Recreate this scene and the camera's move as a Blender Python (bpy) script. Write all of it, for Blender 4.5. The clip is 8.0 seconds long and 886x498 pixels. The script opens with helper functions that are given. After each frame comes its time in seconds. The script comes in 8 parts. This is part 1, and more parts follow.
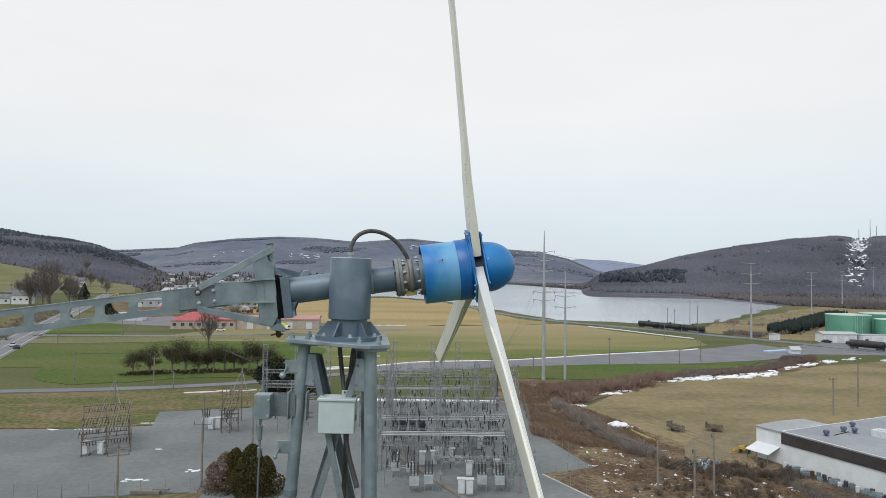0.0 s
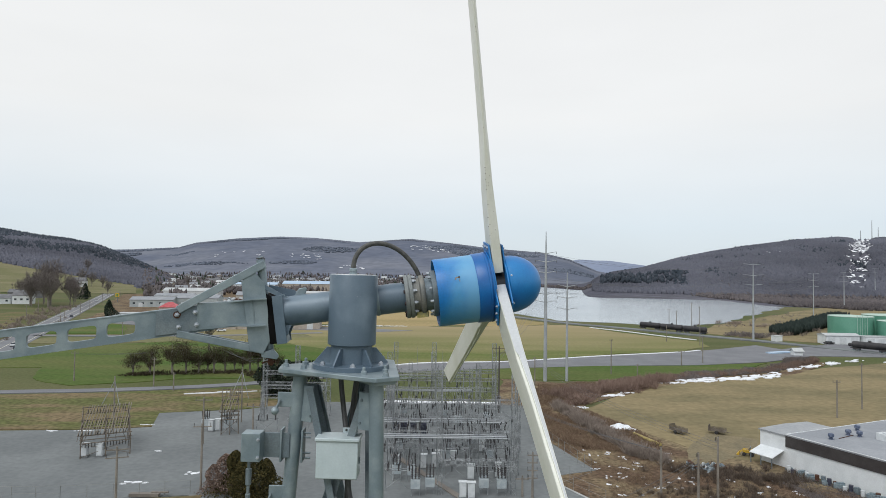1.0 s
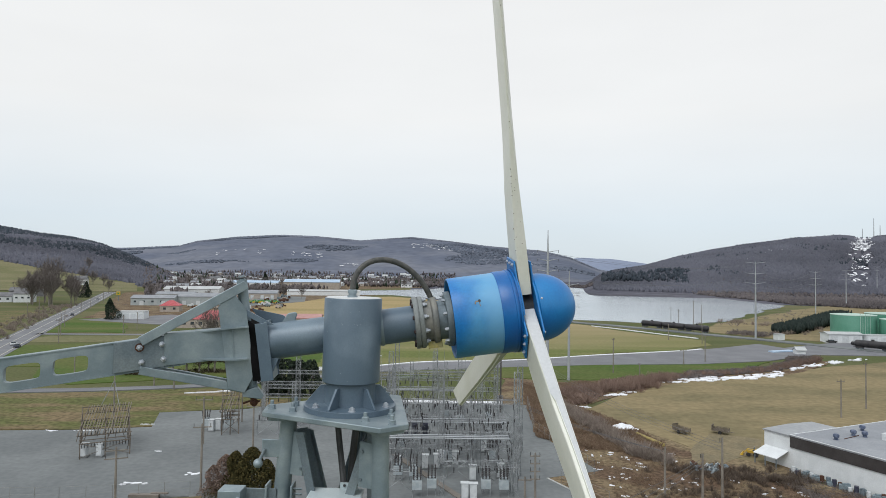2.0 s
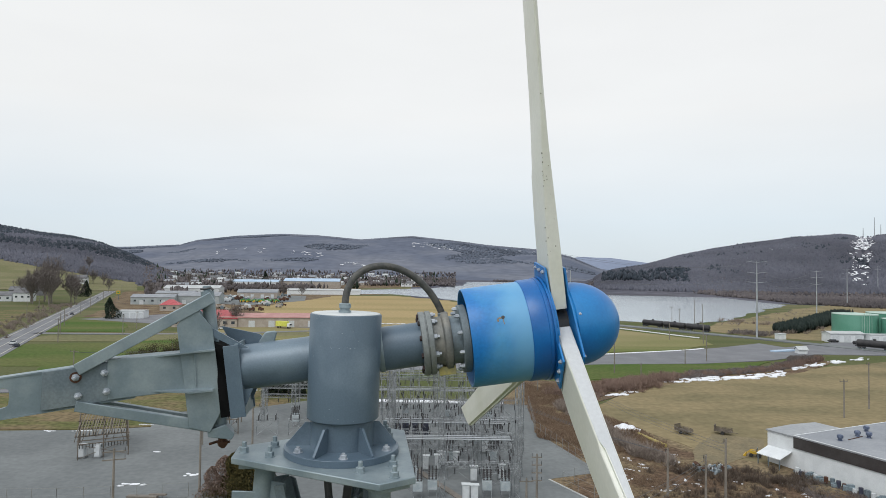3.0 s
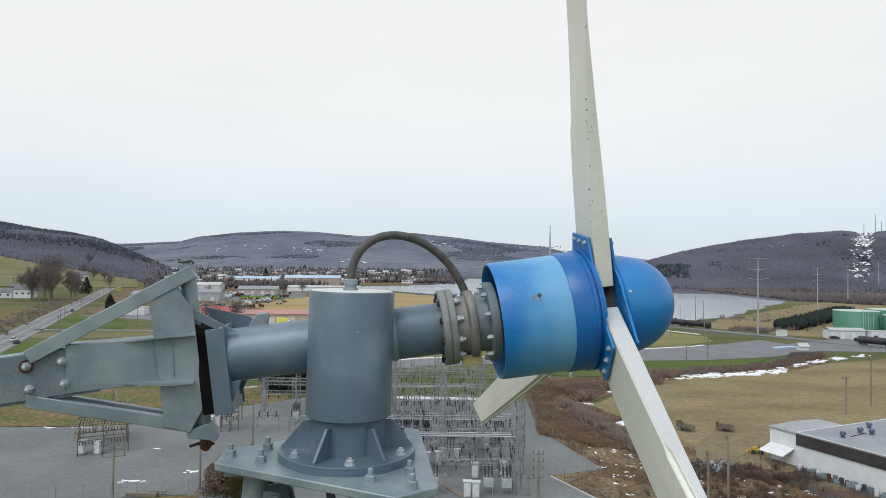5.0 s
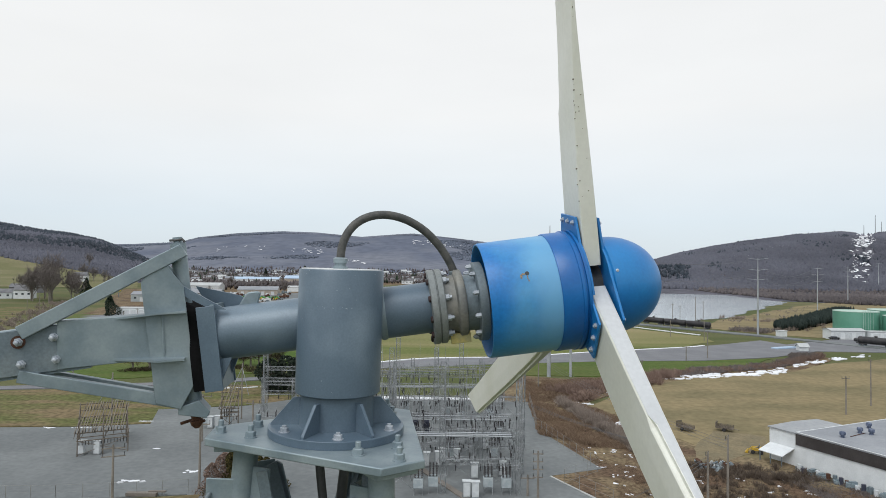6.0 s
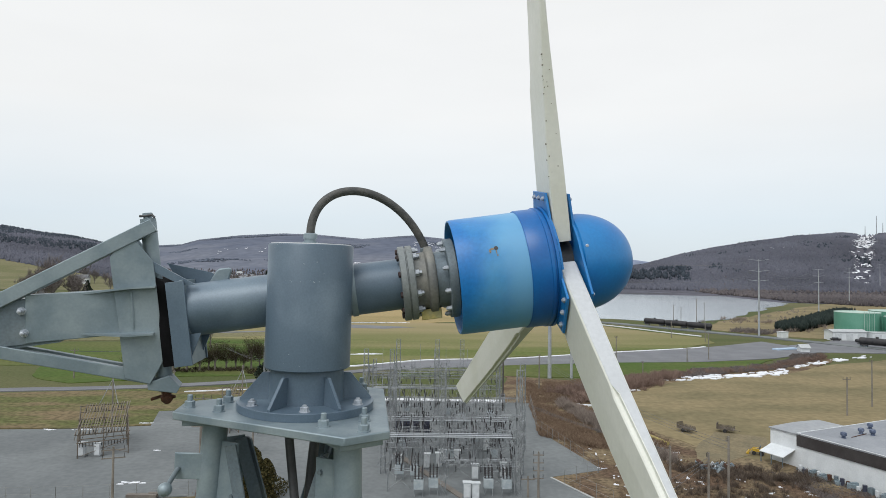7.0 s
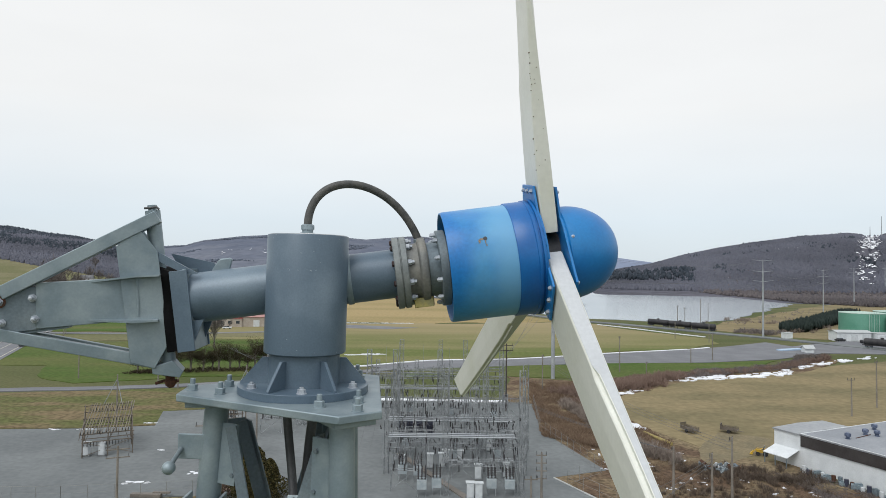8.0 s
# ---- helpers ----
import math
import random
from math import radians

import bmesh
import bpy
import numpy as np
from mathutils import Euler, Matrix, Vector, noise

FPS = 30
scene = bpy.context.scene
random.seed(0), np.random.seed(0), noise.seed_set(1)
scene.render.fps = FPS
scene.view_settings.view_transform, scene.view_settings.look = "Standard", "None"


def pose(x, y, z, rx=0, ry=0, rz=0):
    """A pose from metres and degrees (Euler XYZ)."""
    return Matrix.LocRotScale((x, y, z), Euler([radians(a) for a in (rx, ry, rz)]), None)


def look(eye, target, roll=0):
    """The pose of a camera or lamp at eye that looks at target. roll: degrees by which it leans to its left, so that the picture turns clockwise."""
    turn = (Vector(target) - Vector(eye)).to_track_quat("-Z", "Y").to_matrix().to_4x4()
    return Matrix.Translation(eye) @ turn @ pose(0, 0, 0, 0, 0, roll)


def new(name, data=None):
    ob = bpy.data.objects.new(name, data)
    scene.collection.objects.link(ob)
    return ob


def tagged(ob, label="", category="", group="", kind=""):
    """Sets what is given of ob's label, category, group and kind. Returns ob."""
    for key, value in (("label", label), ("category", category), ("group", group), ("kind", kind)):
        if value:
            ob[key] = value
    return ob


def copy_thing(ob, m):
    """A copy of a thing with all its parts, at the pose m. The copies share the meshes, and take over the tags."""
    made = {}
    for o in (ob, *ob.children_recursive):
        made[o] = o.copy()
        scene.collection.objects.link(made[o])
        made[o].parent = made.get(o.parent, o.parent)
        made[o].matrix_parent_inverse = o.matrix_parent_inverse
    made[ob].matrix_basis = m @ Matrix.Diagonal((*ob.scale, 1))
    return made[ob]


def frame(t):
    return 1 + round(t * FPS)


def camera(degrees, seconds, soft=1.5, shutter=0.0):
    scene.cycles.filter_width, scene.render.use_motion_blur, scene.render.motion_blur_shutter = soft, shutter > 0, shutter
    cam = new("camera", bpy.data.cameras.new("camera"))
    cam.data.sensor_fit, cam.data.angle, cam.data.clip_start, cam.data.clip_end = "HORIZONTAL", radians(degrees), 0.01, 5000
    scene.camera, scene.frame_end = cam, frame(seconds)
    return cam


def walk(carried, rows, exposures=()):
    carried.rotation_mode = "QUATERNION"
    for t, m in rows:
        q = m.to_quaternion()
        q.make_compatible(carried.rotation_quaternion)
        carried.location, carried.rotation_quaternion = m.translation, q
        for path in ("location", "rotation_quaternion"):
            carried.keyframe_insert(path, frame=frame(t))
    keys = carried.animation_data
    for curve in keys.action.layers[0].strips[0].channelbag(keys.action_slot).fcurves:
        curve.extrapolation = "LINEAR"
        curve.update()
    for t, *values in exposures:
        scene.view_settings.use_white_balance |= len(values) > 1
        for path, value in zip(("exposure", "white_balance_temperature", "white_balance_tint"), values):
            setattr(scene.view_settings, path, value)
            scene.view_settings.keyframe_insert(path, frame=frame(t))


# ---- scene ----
cam = camera(70.0, 8.0, soft=0.65)
PATH = [
    (0, (1.083, -6.809, 32.865), (1.091, -4.81, 32.932), 0.6),
    (0.5, (1.017, -6.453, 32.939), (1.023, -4.454, 33.006), 0.6),
    (1, (0.954, -6.025, 33.016), (0.959, -4.026, 33.084), 0.7),
    (1.5, (0.891, -5.598, 33.115), (0.894, -3.599, 33.18), 0.7),
    (3, (0.763, -4.283, 33.235), (0.764, -2.284, 33.294), 0.7),
    (3.5, (0.713, -3.935, 33.245), (0.714, -1.936, 33.302), 0.7),
    (4, (0.668, -3.74, 33.209), (0.668, -1.74, 33.261), 0.7),
    (4.5, (0.648, -3.698, 33.152), (0.648, -1.698, 33.201), 0.7),
    (6, (0.706, -3.732, 32.997), (0.706, -1.732, 33.048), 0.7),
    (6.5, (0.792, -3.734, 32.931), (0.79, -1.734, 32.985), 0.7),
    (7, (0.858, -3.732, 32.871), (0.855, -1.733, 32.928), 0.6),
    (7.5, (0.895, -3.784, 32.838), (0.891, -1.784, 32.896), 0.6),
    (8, (0.918, -3.862, 32.817), (0.904, -1.863, 32.876), 0.6),
]
walk(cam, [(t, look(eye, target, roll)) for t, eye, target, roll in PATH], ((0.0, 0.06), (8.0, 0.10)))

# ---- world and light ----
SUN_ELEV, SUN_ROT = radians(48), radians(200)
world = bpy.data.worlds.new("overcast_sky")
scene.world = world
world.use_nodes = True
wn, wl = world.node_tree.nodes, world.node_tree.links
wn.clear()
w_out = wn.new("ShaderNodeOutputWorld")
w_bg = wn.new("ShaderNodeBackground")
w_sky = wn.new("ShaderNodeTexSky")
w_sky.sky_type, w_sky.sun_disc = "NISHITA", False
w_sky.sun_elevation, w_sky.sun_rotation = SUN_ELEV, SUN_ROT
w_scale = wn.new("ShaderNodeVectorMath")
w_scale.operation = "SCALE"
w_scale.inputs["Scale"].default_value = 0.10
wl.new(w_sky.outputs[0], w_scale.inputs[0])
w_co = wn.new("ShaderNodeTexCoord")
w_sep = wn.new("ShaderNodeSeparateXYZ")
wl.new(w_co.outputs["Generated"], w_sep.inputs[0])
w_ramp = wn.new("ShaderNodeValToRGB")
wl.new(w_sep.outputs["Z"], w_ramp.inputs[0])
stops = ((0.0, (0.66, 0.74, 0.80)), (0.07, (0.71, 0.79, 0.855)), (0.14, (0.825, 0.865, 0.89)), (0.23, (0.905, 0.910, 0.90)), (0.5, (0.920, 0.924, 0.915)), (1.0, (0.85, 0.915, 0.965)))
while len(w_ramp.color_ramp.elements) < len(stops):
    w_ramp.color_ramp.elements.new(0.5)
for e, (p, c) in zip(w_ramp.color_ramp.elements, stops):
    e.position, e.color = p, (*c, 1)
w_noise = wn.new("ShaderNodeTexNoise")
w_noise.inputs["Scale"].default_value = 2.2
w_noise.inputs["Detail"].default_value = 4
w_map = wn.new("ShaderNodeMapping")
w_map.inputs["Scale"].default_value = (1.0, 1.0, 3.5)
wl.new(w_co.outputs["Generated"], w_map.inputs[0])
wl.new(w_map.outputs[0], w_noise.inputs["Vector"])
w_cl = wn.new("ShaderNodeMapRange")
w_cl.inputs["To Min"].default_value = 0.92
w_cl.inputs["To Max"].default_value = 1.06
wl.new(w_noise.outputs["Fac"], w_cl.inputs[0])
w_mul = wn.new("ShaderNodeVectorMath")
w_mul.operation = "SCALE"
wl.new(w_ramp.outputs[0], w_mul.inputs[0])
wl.new(w_cl.outputs[0], w_mul.inputs["Scale"])
w_mix = wn.new("ShaderNodeMix")
w_mix.data_type = "RGBA"
w_mix.inputs["Factor"].default_value = 0.90
wl.new(w_scale.outputs[0], w_mix.inputs["A"])
wl.new(w_mul.outputs[0], w_mix.inputs["B"])
wl.new(w_mix.outputs["Result"], w_bg.inputs["Color"])
w_bg.inputs["Strength"].default_value = 1.0
wl.new(w_bg.outputs[0], w_out.inputs[0])

sun_data = bpy.data.lights.new("sun", "SUN")
sun_data.energy, sun_data.angle, sun_data.color = 1.5, radians(35), (1.0, 0.985, 0.965)
sun = new("sun", sun_data)
sun.matrix_world = look((0, 0, 60), (25, 40, 0))


# ---- material helpers ----
def mat(name, base, rough=0.6, metal=0.0, var=0.25, scale=4.0, fine=60.0, bump=0.0, tint=None, patch=0.0, spec=0.5, per_piece=0.0, stretch=None):
    """A two-scale noise material: base colour, a second tint in patches, fine grain and relief."""
    m = bpy.data.materials.new(name)
    m.use_nodes = True
    n, l = m.node_tree.nodes, m.node_tree.links
    b = n["Principled BSDF"]
    b.inputs["Roughness"].default_value, b.inputs["Metallic"].default_value = rough, metal
    b.inputs["Specular IOR Level"].default_value = spec
    co = n.new("ShaderNodeNewGeometry")
    big = n.new("ShaderNodeTexNoise")
    big.inputs["Scale"].default_value, big.inputs["Detail"].default_value = scale, 5
    small = n.new("ShaderNodeTexNoise")
    small.inputs["Scale"].default_value, small.inputs["Detail"].default_value = fine, 3
    where = co.outputs["Position"]
    if stretch:
        sq = n.new("ShaderNodeVectorMath")
        sq.operation = "MULTIPLY"
        sq.inputs[1].default_value = stretch
        l.new(where, sq.inputs[0])
        where = sq.outputs[0]
    l.new(where, big.inputs["Vector"])
    l.new(co.outputs["Position"], small.inputs["Vector"])
    mixed = n.new("ShaderNodeMix")
    mixed.data_type = "RGBA"
    t = tint or tuple(min(1, c * 1.15) for c in base)
    mixed.inputs["A"].default_value, mixed.inputs["B"].default_value = (*base, 1), (*t, 1)
    edge = n.new("ShaderNodeMapRange")
    edge.inputs["From Min"].default_value, edge.inputs["From Max"].default_value = 0.42 - patch, 0.62 - patch
    l.new(big.outputs["Fac"], edge.inputs[0])
    l.new(edge.outputs[0], mixed.inputs["Factor"])
    grain = n.new("ShaderNodeMapRange")
    grain.inputs["From Min"].default_value, grain.inputs["From Max"].default_value = 0.3, 0.7
    grain.inputs["To Min"].default_value, grain.inputs["To Max"].default_value = 1 - var, 1 + var
    l.new(small.outputs["Fac"], grain.inputs[0])
    out = n.new("ShaderNodeVectorMath")
    out.operation = "SCALE"
    l.new(mixed.outputs["Result"], out.inputs[0])
    l.new(grain.outputs[0], out.inputs["Scale"])
    last = out
    if per_piece:
        info = n.new("ShaderNodeObjectInfo")
        rng = n.new("ShaderNodeMapRange")
        rng.inputs["To Min"].default_value, rng.inputs["To Max"].default_value = 1 - per_piece, 1 + per_piece
        l.new(info.outputs["Random"], rng.inputs[0])
        last = n.new("ShaderNodeVectorMath")
        last.operation = "SCALE"
        l.new(out.outputs[0], last.inputs[0])
        l.new(rng.outputs[0], last.inputs["Scale"])
    l.new(last.outputs[0], b.inputs["Base Color"])
    if bump:
        bp = n.new("ShaderNodeBump")
        bp.inputs["Strength"].default_value, bp.inputs["Distance"].default_value = 0.6, bump
        l.new(small.outputs["Fac"], bp.inputs["Height"])
        l.new(bp.outputs[0], b.inputs["Normal"])
    return m


GALV = mat("galvanised_steel", (0.190, 0.246, 0.280), 0.48, 0.35, 0.05, 5, 90, 0.0004, (0.275, 0.335, 0.365))
GALV_DARK = mat("weathered_steel", (0.14, 0.18, 0.21), 0.55, 0.3, 0.12, 6, 80, 0.0006, (0.185, 0.225, 0.245))
HOUSING = mat("grey_housing_paint", (0.094, 0.138, 0.184), 0.42, 0.1, 0.07, 2.6, 120, 0.0004, (0.160, 0.216, 0.266), -0.05)
BOLT = mat("zinc_bolt", (0.46, 0.50, 0.55), 0.40, 0.3, 0.12, 20, 200, 0, (0.30, 0.34, 0.39))
RUST = mat("rusty_iron", (0.105, 0.045, 0.026), 0.8, 0.2, 0.3, 30, 200, 0.001, (0.06, 0.03, 0.02))
BLACK = mat("black_rubber", (0.035, 0.037, 0.04), 0.55, 0, 0.15, 6, 90, 0.0004, (0.06, 0.062, 0.065))
BLUE = mat("blue_paint", (0.008, 0.150, 0.43), 0.38, 0, 0.05, 4, 70, 0.0004, (0.012, 0.19, 0.49))
BLUE_FADED = mat("sun_faded_blue_paint", (0.008, 0.165, 0.48), 0.42, 0, 0.09, 4.2, 60, 0.0004, (0.030, 0.235, 0.52), stretch=(1.0, 1.0, 0.45))
IVORY = mat("ivory_blade_gelcoat", (0.68, 0.69, 0.62), 0.42, 0, 0.03, 1.6, 40, 0.0003, (0.74, 0.75, 0.70))
BOXGREY = mat("light_grey_enclosure_paint", (0.44, 0.52, 0.55), 0.4, 0, 0.04, 5, 60, 0, (0.49, 0.57, 0.60))
GRASS = mat("winter_grass", (0.080, 0.095, 0.037), 0.95, 0, 0.18, 0.02, 1.2, 0.02, (0.126, 0.120, 0.062), 0.0, 0.1, stretch=(0.35, 1.6, 1.0))
STRAW = mat("dry_meadow", (0.226, 0.184, 0.106), 0.95, 0, 0.16, 0.05, 0.6, 0.02, (0.162, 0.140, 0.080), 0.0, 0.1, stretch=(0.7, 1.25, 1.0))
TANFIELD = mat("stubble_field", (0.33, 0.255, 0.13), 0.95, 0, 0.15, 0.012, 0.5, 0, (0.26, 0.21, 0.10), 0.0, 0.1, stretch=(0.35, 1.6, 1.0))
BRUSHLAND = mat("brown_brushland", (0.108, 0.073, 0.050), 0.95, 0, 0.45, 0.12, 1.5, 0.05, (0.185, 0.145, 0.090), 0.0, 0.1)
GRAVEL = mat("crushed_stone_yard", (0.141, 0.153, 0.158), 0.95, 0, 0.10, 0.05, 1.1, 0.004, (0.182, 0.196, 0.200), 0.0, 0.2)
GREENFIELD = mat("bright_winter_field", (0.060, 0.104, 0.022), 0.95, 0, 0.2, 0.03, 0.8, 0.02, (0.106, 0.118, 0.042), 0.0, 0.1, stretch=(0.35, 1.6, 1.0))
MIXED = mat("mixed_winter_grass", (0.100, 0.108, 0.042), 0.95, 0, 0.35, 0.09, 0.9, 0.02, (0.165, 0.128, 0.075), 0.0, 0.1, stretch=(0.5, 1.6, 1.0))
OLIVE = mat("olive_pasture", (0.135, 0.136, 0.068), 0.95, 0, 0.18, 0.02, 0.5, 0.02, (0.185, 0.168, 0.10), 0.0, 0.1, stretch=(0.5, 1.6, 1.0))
ASPHALT = mat("asphalt", (0.135, 0.14, 0.155), 0.85, 0, 0.12, 0.1, 3.0, 0, (0.165, 0.17, 0.185))
PALEKERB = mat("pale_kerb_concrete", (0.40, 0.41, 0.40), 0.9, 0, 0.2, 1.0, 8, 0, (0.32, 0.33, 0.33))
SNOW = mat("old_snow", (0.78, 0.80, 0.84), 0.8, 0, 0.08, 0.5, 3.0, 0.02, (0.68, 0.70, 0.74))
# Wooded ground: aerial haze is mixed into the colours, strongest on the farthest ridge.
HAZE_BLUE_WOODS = mat("farthest_ridge_woods_haze_tint", (0.21, 0.245, 0.33), 1.0, 0, 0.08, 0.003, 0.03, 0, (0.225, 0.26, 0.345), 0.0, 0.0)
FARWOODS = mat("ridge_woods_haze_tint", (0.118, 0.133, 0.174), 1.0, 0, 0.13, 0.0030, 0.03, 0, (0.164, 0.176, 0.211), 0.0, 0.0)
WOODS = mat("bare_hill_woods_haze_tint", (0.092, 0.094, 0.116), 1.0, 0, 0.2, 0.004, 0.05, 0, (0.115, 0.114, 0.134), 0.0, 0.0)
WHITE_WALL = mat("white_sheet_wall", (0.66, 0.69, 0.71), 0.5, 0, 0.05, 0.6, 6, 0, (0.60, 0.63, 0.65))
ROOF_GREY = mat("grey_membrane_roof", (0.225, 0.240, 0.265), 0.8, 0, 0.08, 0.2, 3, 0, (0.275, 0.290, 0.315))


# ---- mesh helpers ----
class Shape:
    """Collects simple solids into one mesh."""

    def __init__(self):
        self.v, self.f = [], []

    def add(self, verts, faces):
        k = len(self.v)
        self.v.extend([tuple(p) for p in verts])
        self.f.extend([tuple(i + k for i in q) for q in faces])
        return self

    def box(self, c, size, m=None):
        x, y, z = (d / 2 for d in size)
        pts = [Vector((sx * x, sy * y, sz * z)) for sz in (-1, 1) for sy in (-1, 1) for sx in (-1, 1)]
        r = m.to_3x3() if m else Matrix.Identity(3)
        return self.add([r @ p + Vector(c) for p in pts],
                        [(0, 2, 3, 1), (4, 5, 7, 6), (0, 1, 5, 4), (2, 6, 7, 3), (0, 4, 6, 2), (1, 3, 7, 5)])

    def tube(self, a, b, r0, r1=None, n=12, caps=True):
        return self.lathe(a, b, [(0, r0), ((Vector(b) - Vector(a)).length, r0 if r1 is None else r1)], n, caps)

    def lathe(self, a, b, profile, n=32, caps=True):
        """A turned solid on the axis from a towards b: profile of (distance along, radius)."""
        a = Vector(a)
        d = (Vector(b) - a).normalized()
        u = d.orthogonal().normalized()
        w = d.cross(u)
        verts, faces = [], []
        for s, r in profile:
            for k in range(n):
                t = 2 * math.pi * (k + 0.5) / n
                verts.append(a + d * s + (u * math.cos(t) + w * math.sin(t)) * r)
        for j in range(len(profile) - 1):
            for k in range(n):
                faces.append((j * n + k, j * n + (k + 1) % n, (j + 1) * n + (k + 1) % n, (j + 1) * n + k))
        if caps:
            faces.append(tuple(range(n))[::-1])
            faces.append(tuple(range((len(profile) - 1) * n, len(profile) * n)))
        return self.add(verts, faces)

    def prism(self, poly, z0, z1, m=None):
        """An upright prism on a plan outline, counter-clockwise."""
        n = len(poly)
        pts = [Vector((x, y, z0)) for x, y in poly] + [Vector((x, y, z1)) for x, y in poly]
        if m:
            pts = [m @ p for p in pts]
        return self.add(pts, [tuple(range(n))[::-1], tuple(range(n, 2 * n))] + [(k, (k + 1) % n, n + (k + 1) % n, n + k) for k in range(n)])

    def path(self, pts, r, n=10):
        """A round cable through points."""
        pts = [Vector(p) for p in pts]
        verts, faces = [], []
        up = None
        for i, p in enumerate(pts):
            d = (pts[min(i + 1, len(pts) - 1)] - pts[max(i - 1, 0)]).normalized()
            up = d.orthogonal().normalized() if up is None else (up - d * up.dot(d)).normalized()
            w = d.cross(up)
            verts += [p + (up * math.cos(2 * math.pi * k / n) + w * math.sin(2 * math.pi * k / n)) * r for k in range(n)]
        for j in range(len(pts) - 1):
            for k in range(n):
                faces.append((j * n + k, j * n + (k + 1) % n, (j + 1) * n + (k + 1) % n, (j + 1) * n + k))
        faces += [tuple(range(n))[::-1], tuple(range((len(pts) - 1) * n, len(pts) * n))]
        return self.add(verts, faces)

    def mesh(self, name, material, smooth=True):
        me = bpy.data.meshes.new(name)
        me.from_pydata(self.v, [], self.f)
        me.materials.append(material)
        if smooth:
            me.polygons.foreach_set("use_smooth", [True] * len(me.polygons))
            me.set_sharp_from_angle(angle=radians(38))
        me.update()
        return me


def part(name, shape, material, parent, label="", bevel=0.0):
    """One mesh object under a thing or a part."""
    ob = new(name, shape.mesh(name, material))
    ob.parent = parent
    if bevel:
        mod = ob.modifiers.new("edge", "BEVEL")
        mod.width, mod.segments, mod.limit_method, mod.angle_limit = bevel, 2, "ANGLE", radians(50)
    return tagged(ob, label)


def empty(name, m, label, category, group="", kind=""):
    ob = new(name)
    ob.empty_display_size = 0.3
    ob.matrix_basis = m
    return tagged(ob, label, category, group, kind)


def solo(name, shape, material, label="", category="", group="", kind="", smooth=True):
    """A thing of one mesh."""
    return tagged(new(name, shape.mesh(name, material, smooth)), label, category, group, kind)


def arc(p0, p1, p2, p3, n=24):
    """Points of a Bezier curve."""
    p0, p1, p2, p3 = map(Vector, (p0, p1, p2, p3))
    return [p0 * (1 - t) ** 3 + p1 * 3 * t * (1 - t) ** 2 + p2 * 3 * t * t * (1 - t) + p3 * t ** 3 for t in (i / n for i in range(n + 1))]


def sheet(name, poly, z, material, label="", category="", kind="structure"):
    """A thin plan sheet on the ground."""
    sh = Shape()
    sh.prism(poly, z - 0.5, z)
    return solo(name, sh, material, label, category, "", kind, smooth=False)


# ---- ground, hills, lake ----
VIEW_X, VIEW_Y, VIEW_Z = 1.0, -6.8, 32.9

# Each range of hills: bearing (sideways per metre ahead), rise of its crest (per metre ahead), crest and foot distance.
HILLS = {
    "west": (((-1.6, 0.050), (-0.85, 0.058), (-0.70, 0.061), (-0.645, 0.0525), (-0.59, 0.046), (-0.54, 0.036), (-0.485, 0.0157), (-0.44, -0.004), (-0.38, -0.03)), 1500, 760),
    "north": (((-1.0, 0.02), (-0.49, 0.029), (-0.415, 0.033), (-0.387, 0.041), (-0.325, 0.048), (-0.254, 0.052), (-0.20, 0.0507), (-0.129, 0.0447),
               (-0.102, 0.047), (-0.048, 0.051), (0.014, 0.045), (0.068, 0.0385), (0.157, 0.032), (0.202, 0.022), (0.246, 0.004), (0.30, -0.006), (0.36, -0.03)), 3300, 1750),
    "gap": (((0.15, 0.010), (0.20, 0.020), (0.22, 0.0225), (0.264, 0.0212), (0.31, 0.0155), (0.37, 0.010), (0.5, 0.004)), 4500, 3400),
    "east": (((0.16, -0.04), (0.22, -0.02), (0.25, -0.002), (0.273, 0.0055), (0.318, 0.0127), (0.371, 0.0275), (0.425, 0.039), (0.479, 0.048), (0.55, 0.058),
              (0.63, 0.0645), (0.666, 0.0615), (0.70, 0.065), (0.9, 0.072), (1.6, 0.06)), 1350, 800),
}


def terrain(x, y):
    """Height of the land at arrays x, y."""
    d = np.maximum(y - VIEW_Y, 1.0)
    u = (x - VIEW_X) / d
    h = np.zeros_like(d)
    for table, crest, foot in HILLS.values():
        us, vs = np.array(table).T
        top = VIEW_Z - 10.0 + np.interp(u, us, vs) * crest
        t = np.clip((d - foot) / (crest - foot), 0, 1)
        rise = np.where(d <= crest, t * t * (3 - 2 * t) * 0.8 + t * 0.2, 1.0 - 0.25 * np.clip((d - crest) / 900, 0, 1))
        h = np.maximum(h, np.maximum(top, 0) * rise * (d > 1))
    # gentle ring of hills behind and beside the valley
    far = np.hypot(x, y)
    side = np.clip((far - 1500) / 1800, 0, 1) * 90 * np.clip((-y + 400) / 400, 0, 1)
    return np.maximum(h, side)


def rough(x, y, amp, size):
    return np.array([noise.noise(Vector((a / size, b / size, 0.3))) for a, b in zip(x.ravel(), y.ravel())]).reshape(x.shape) * amp


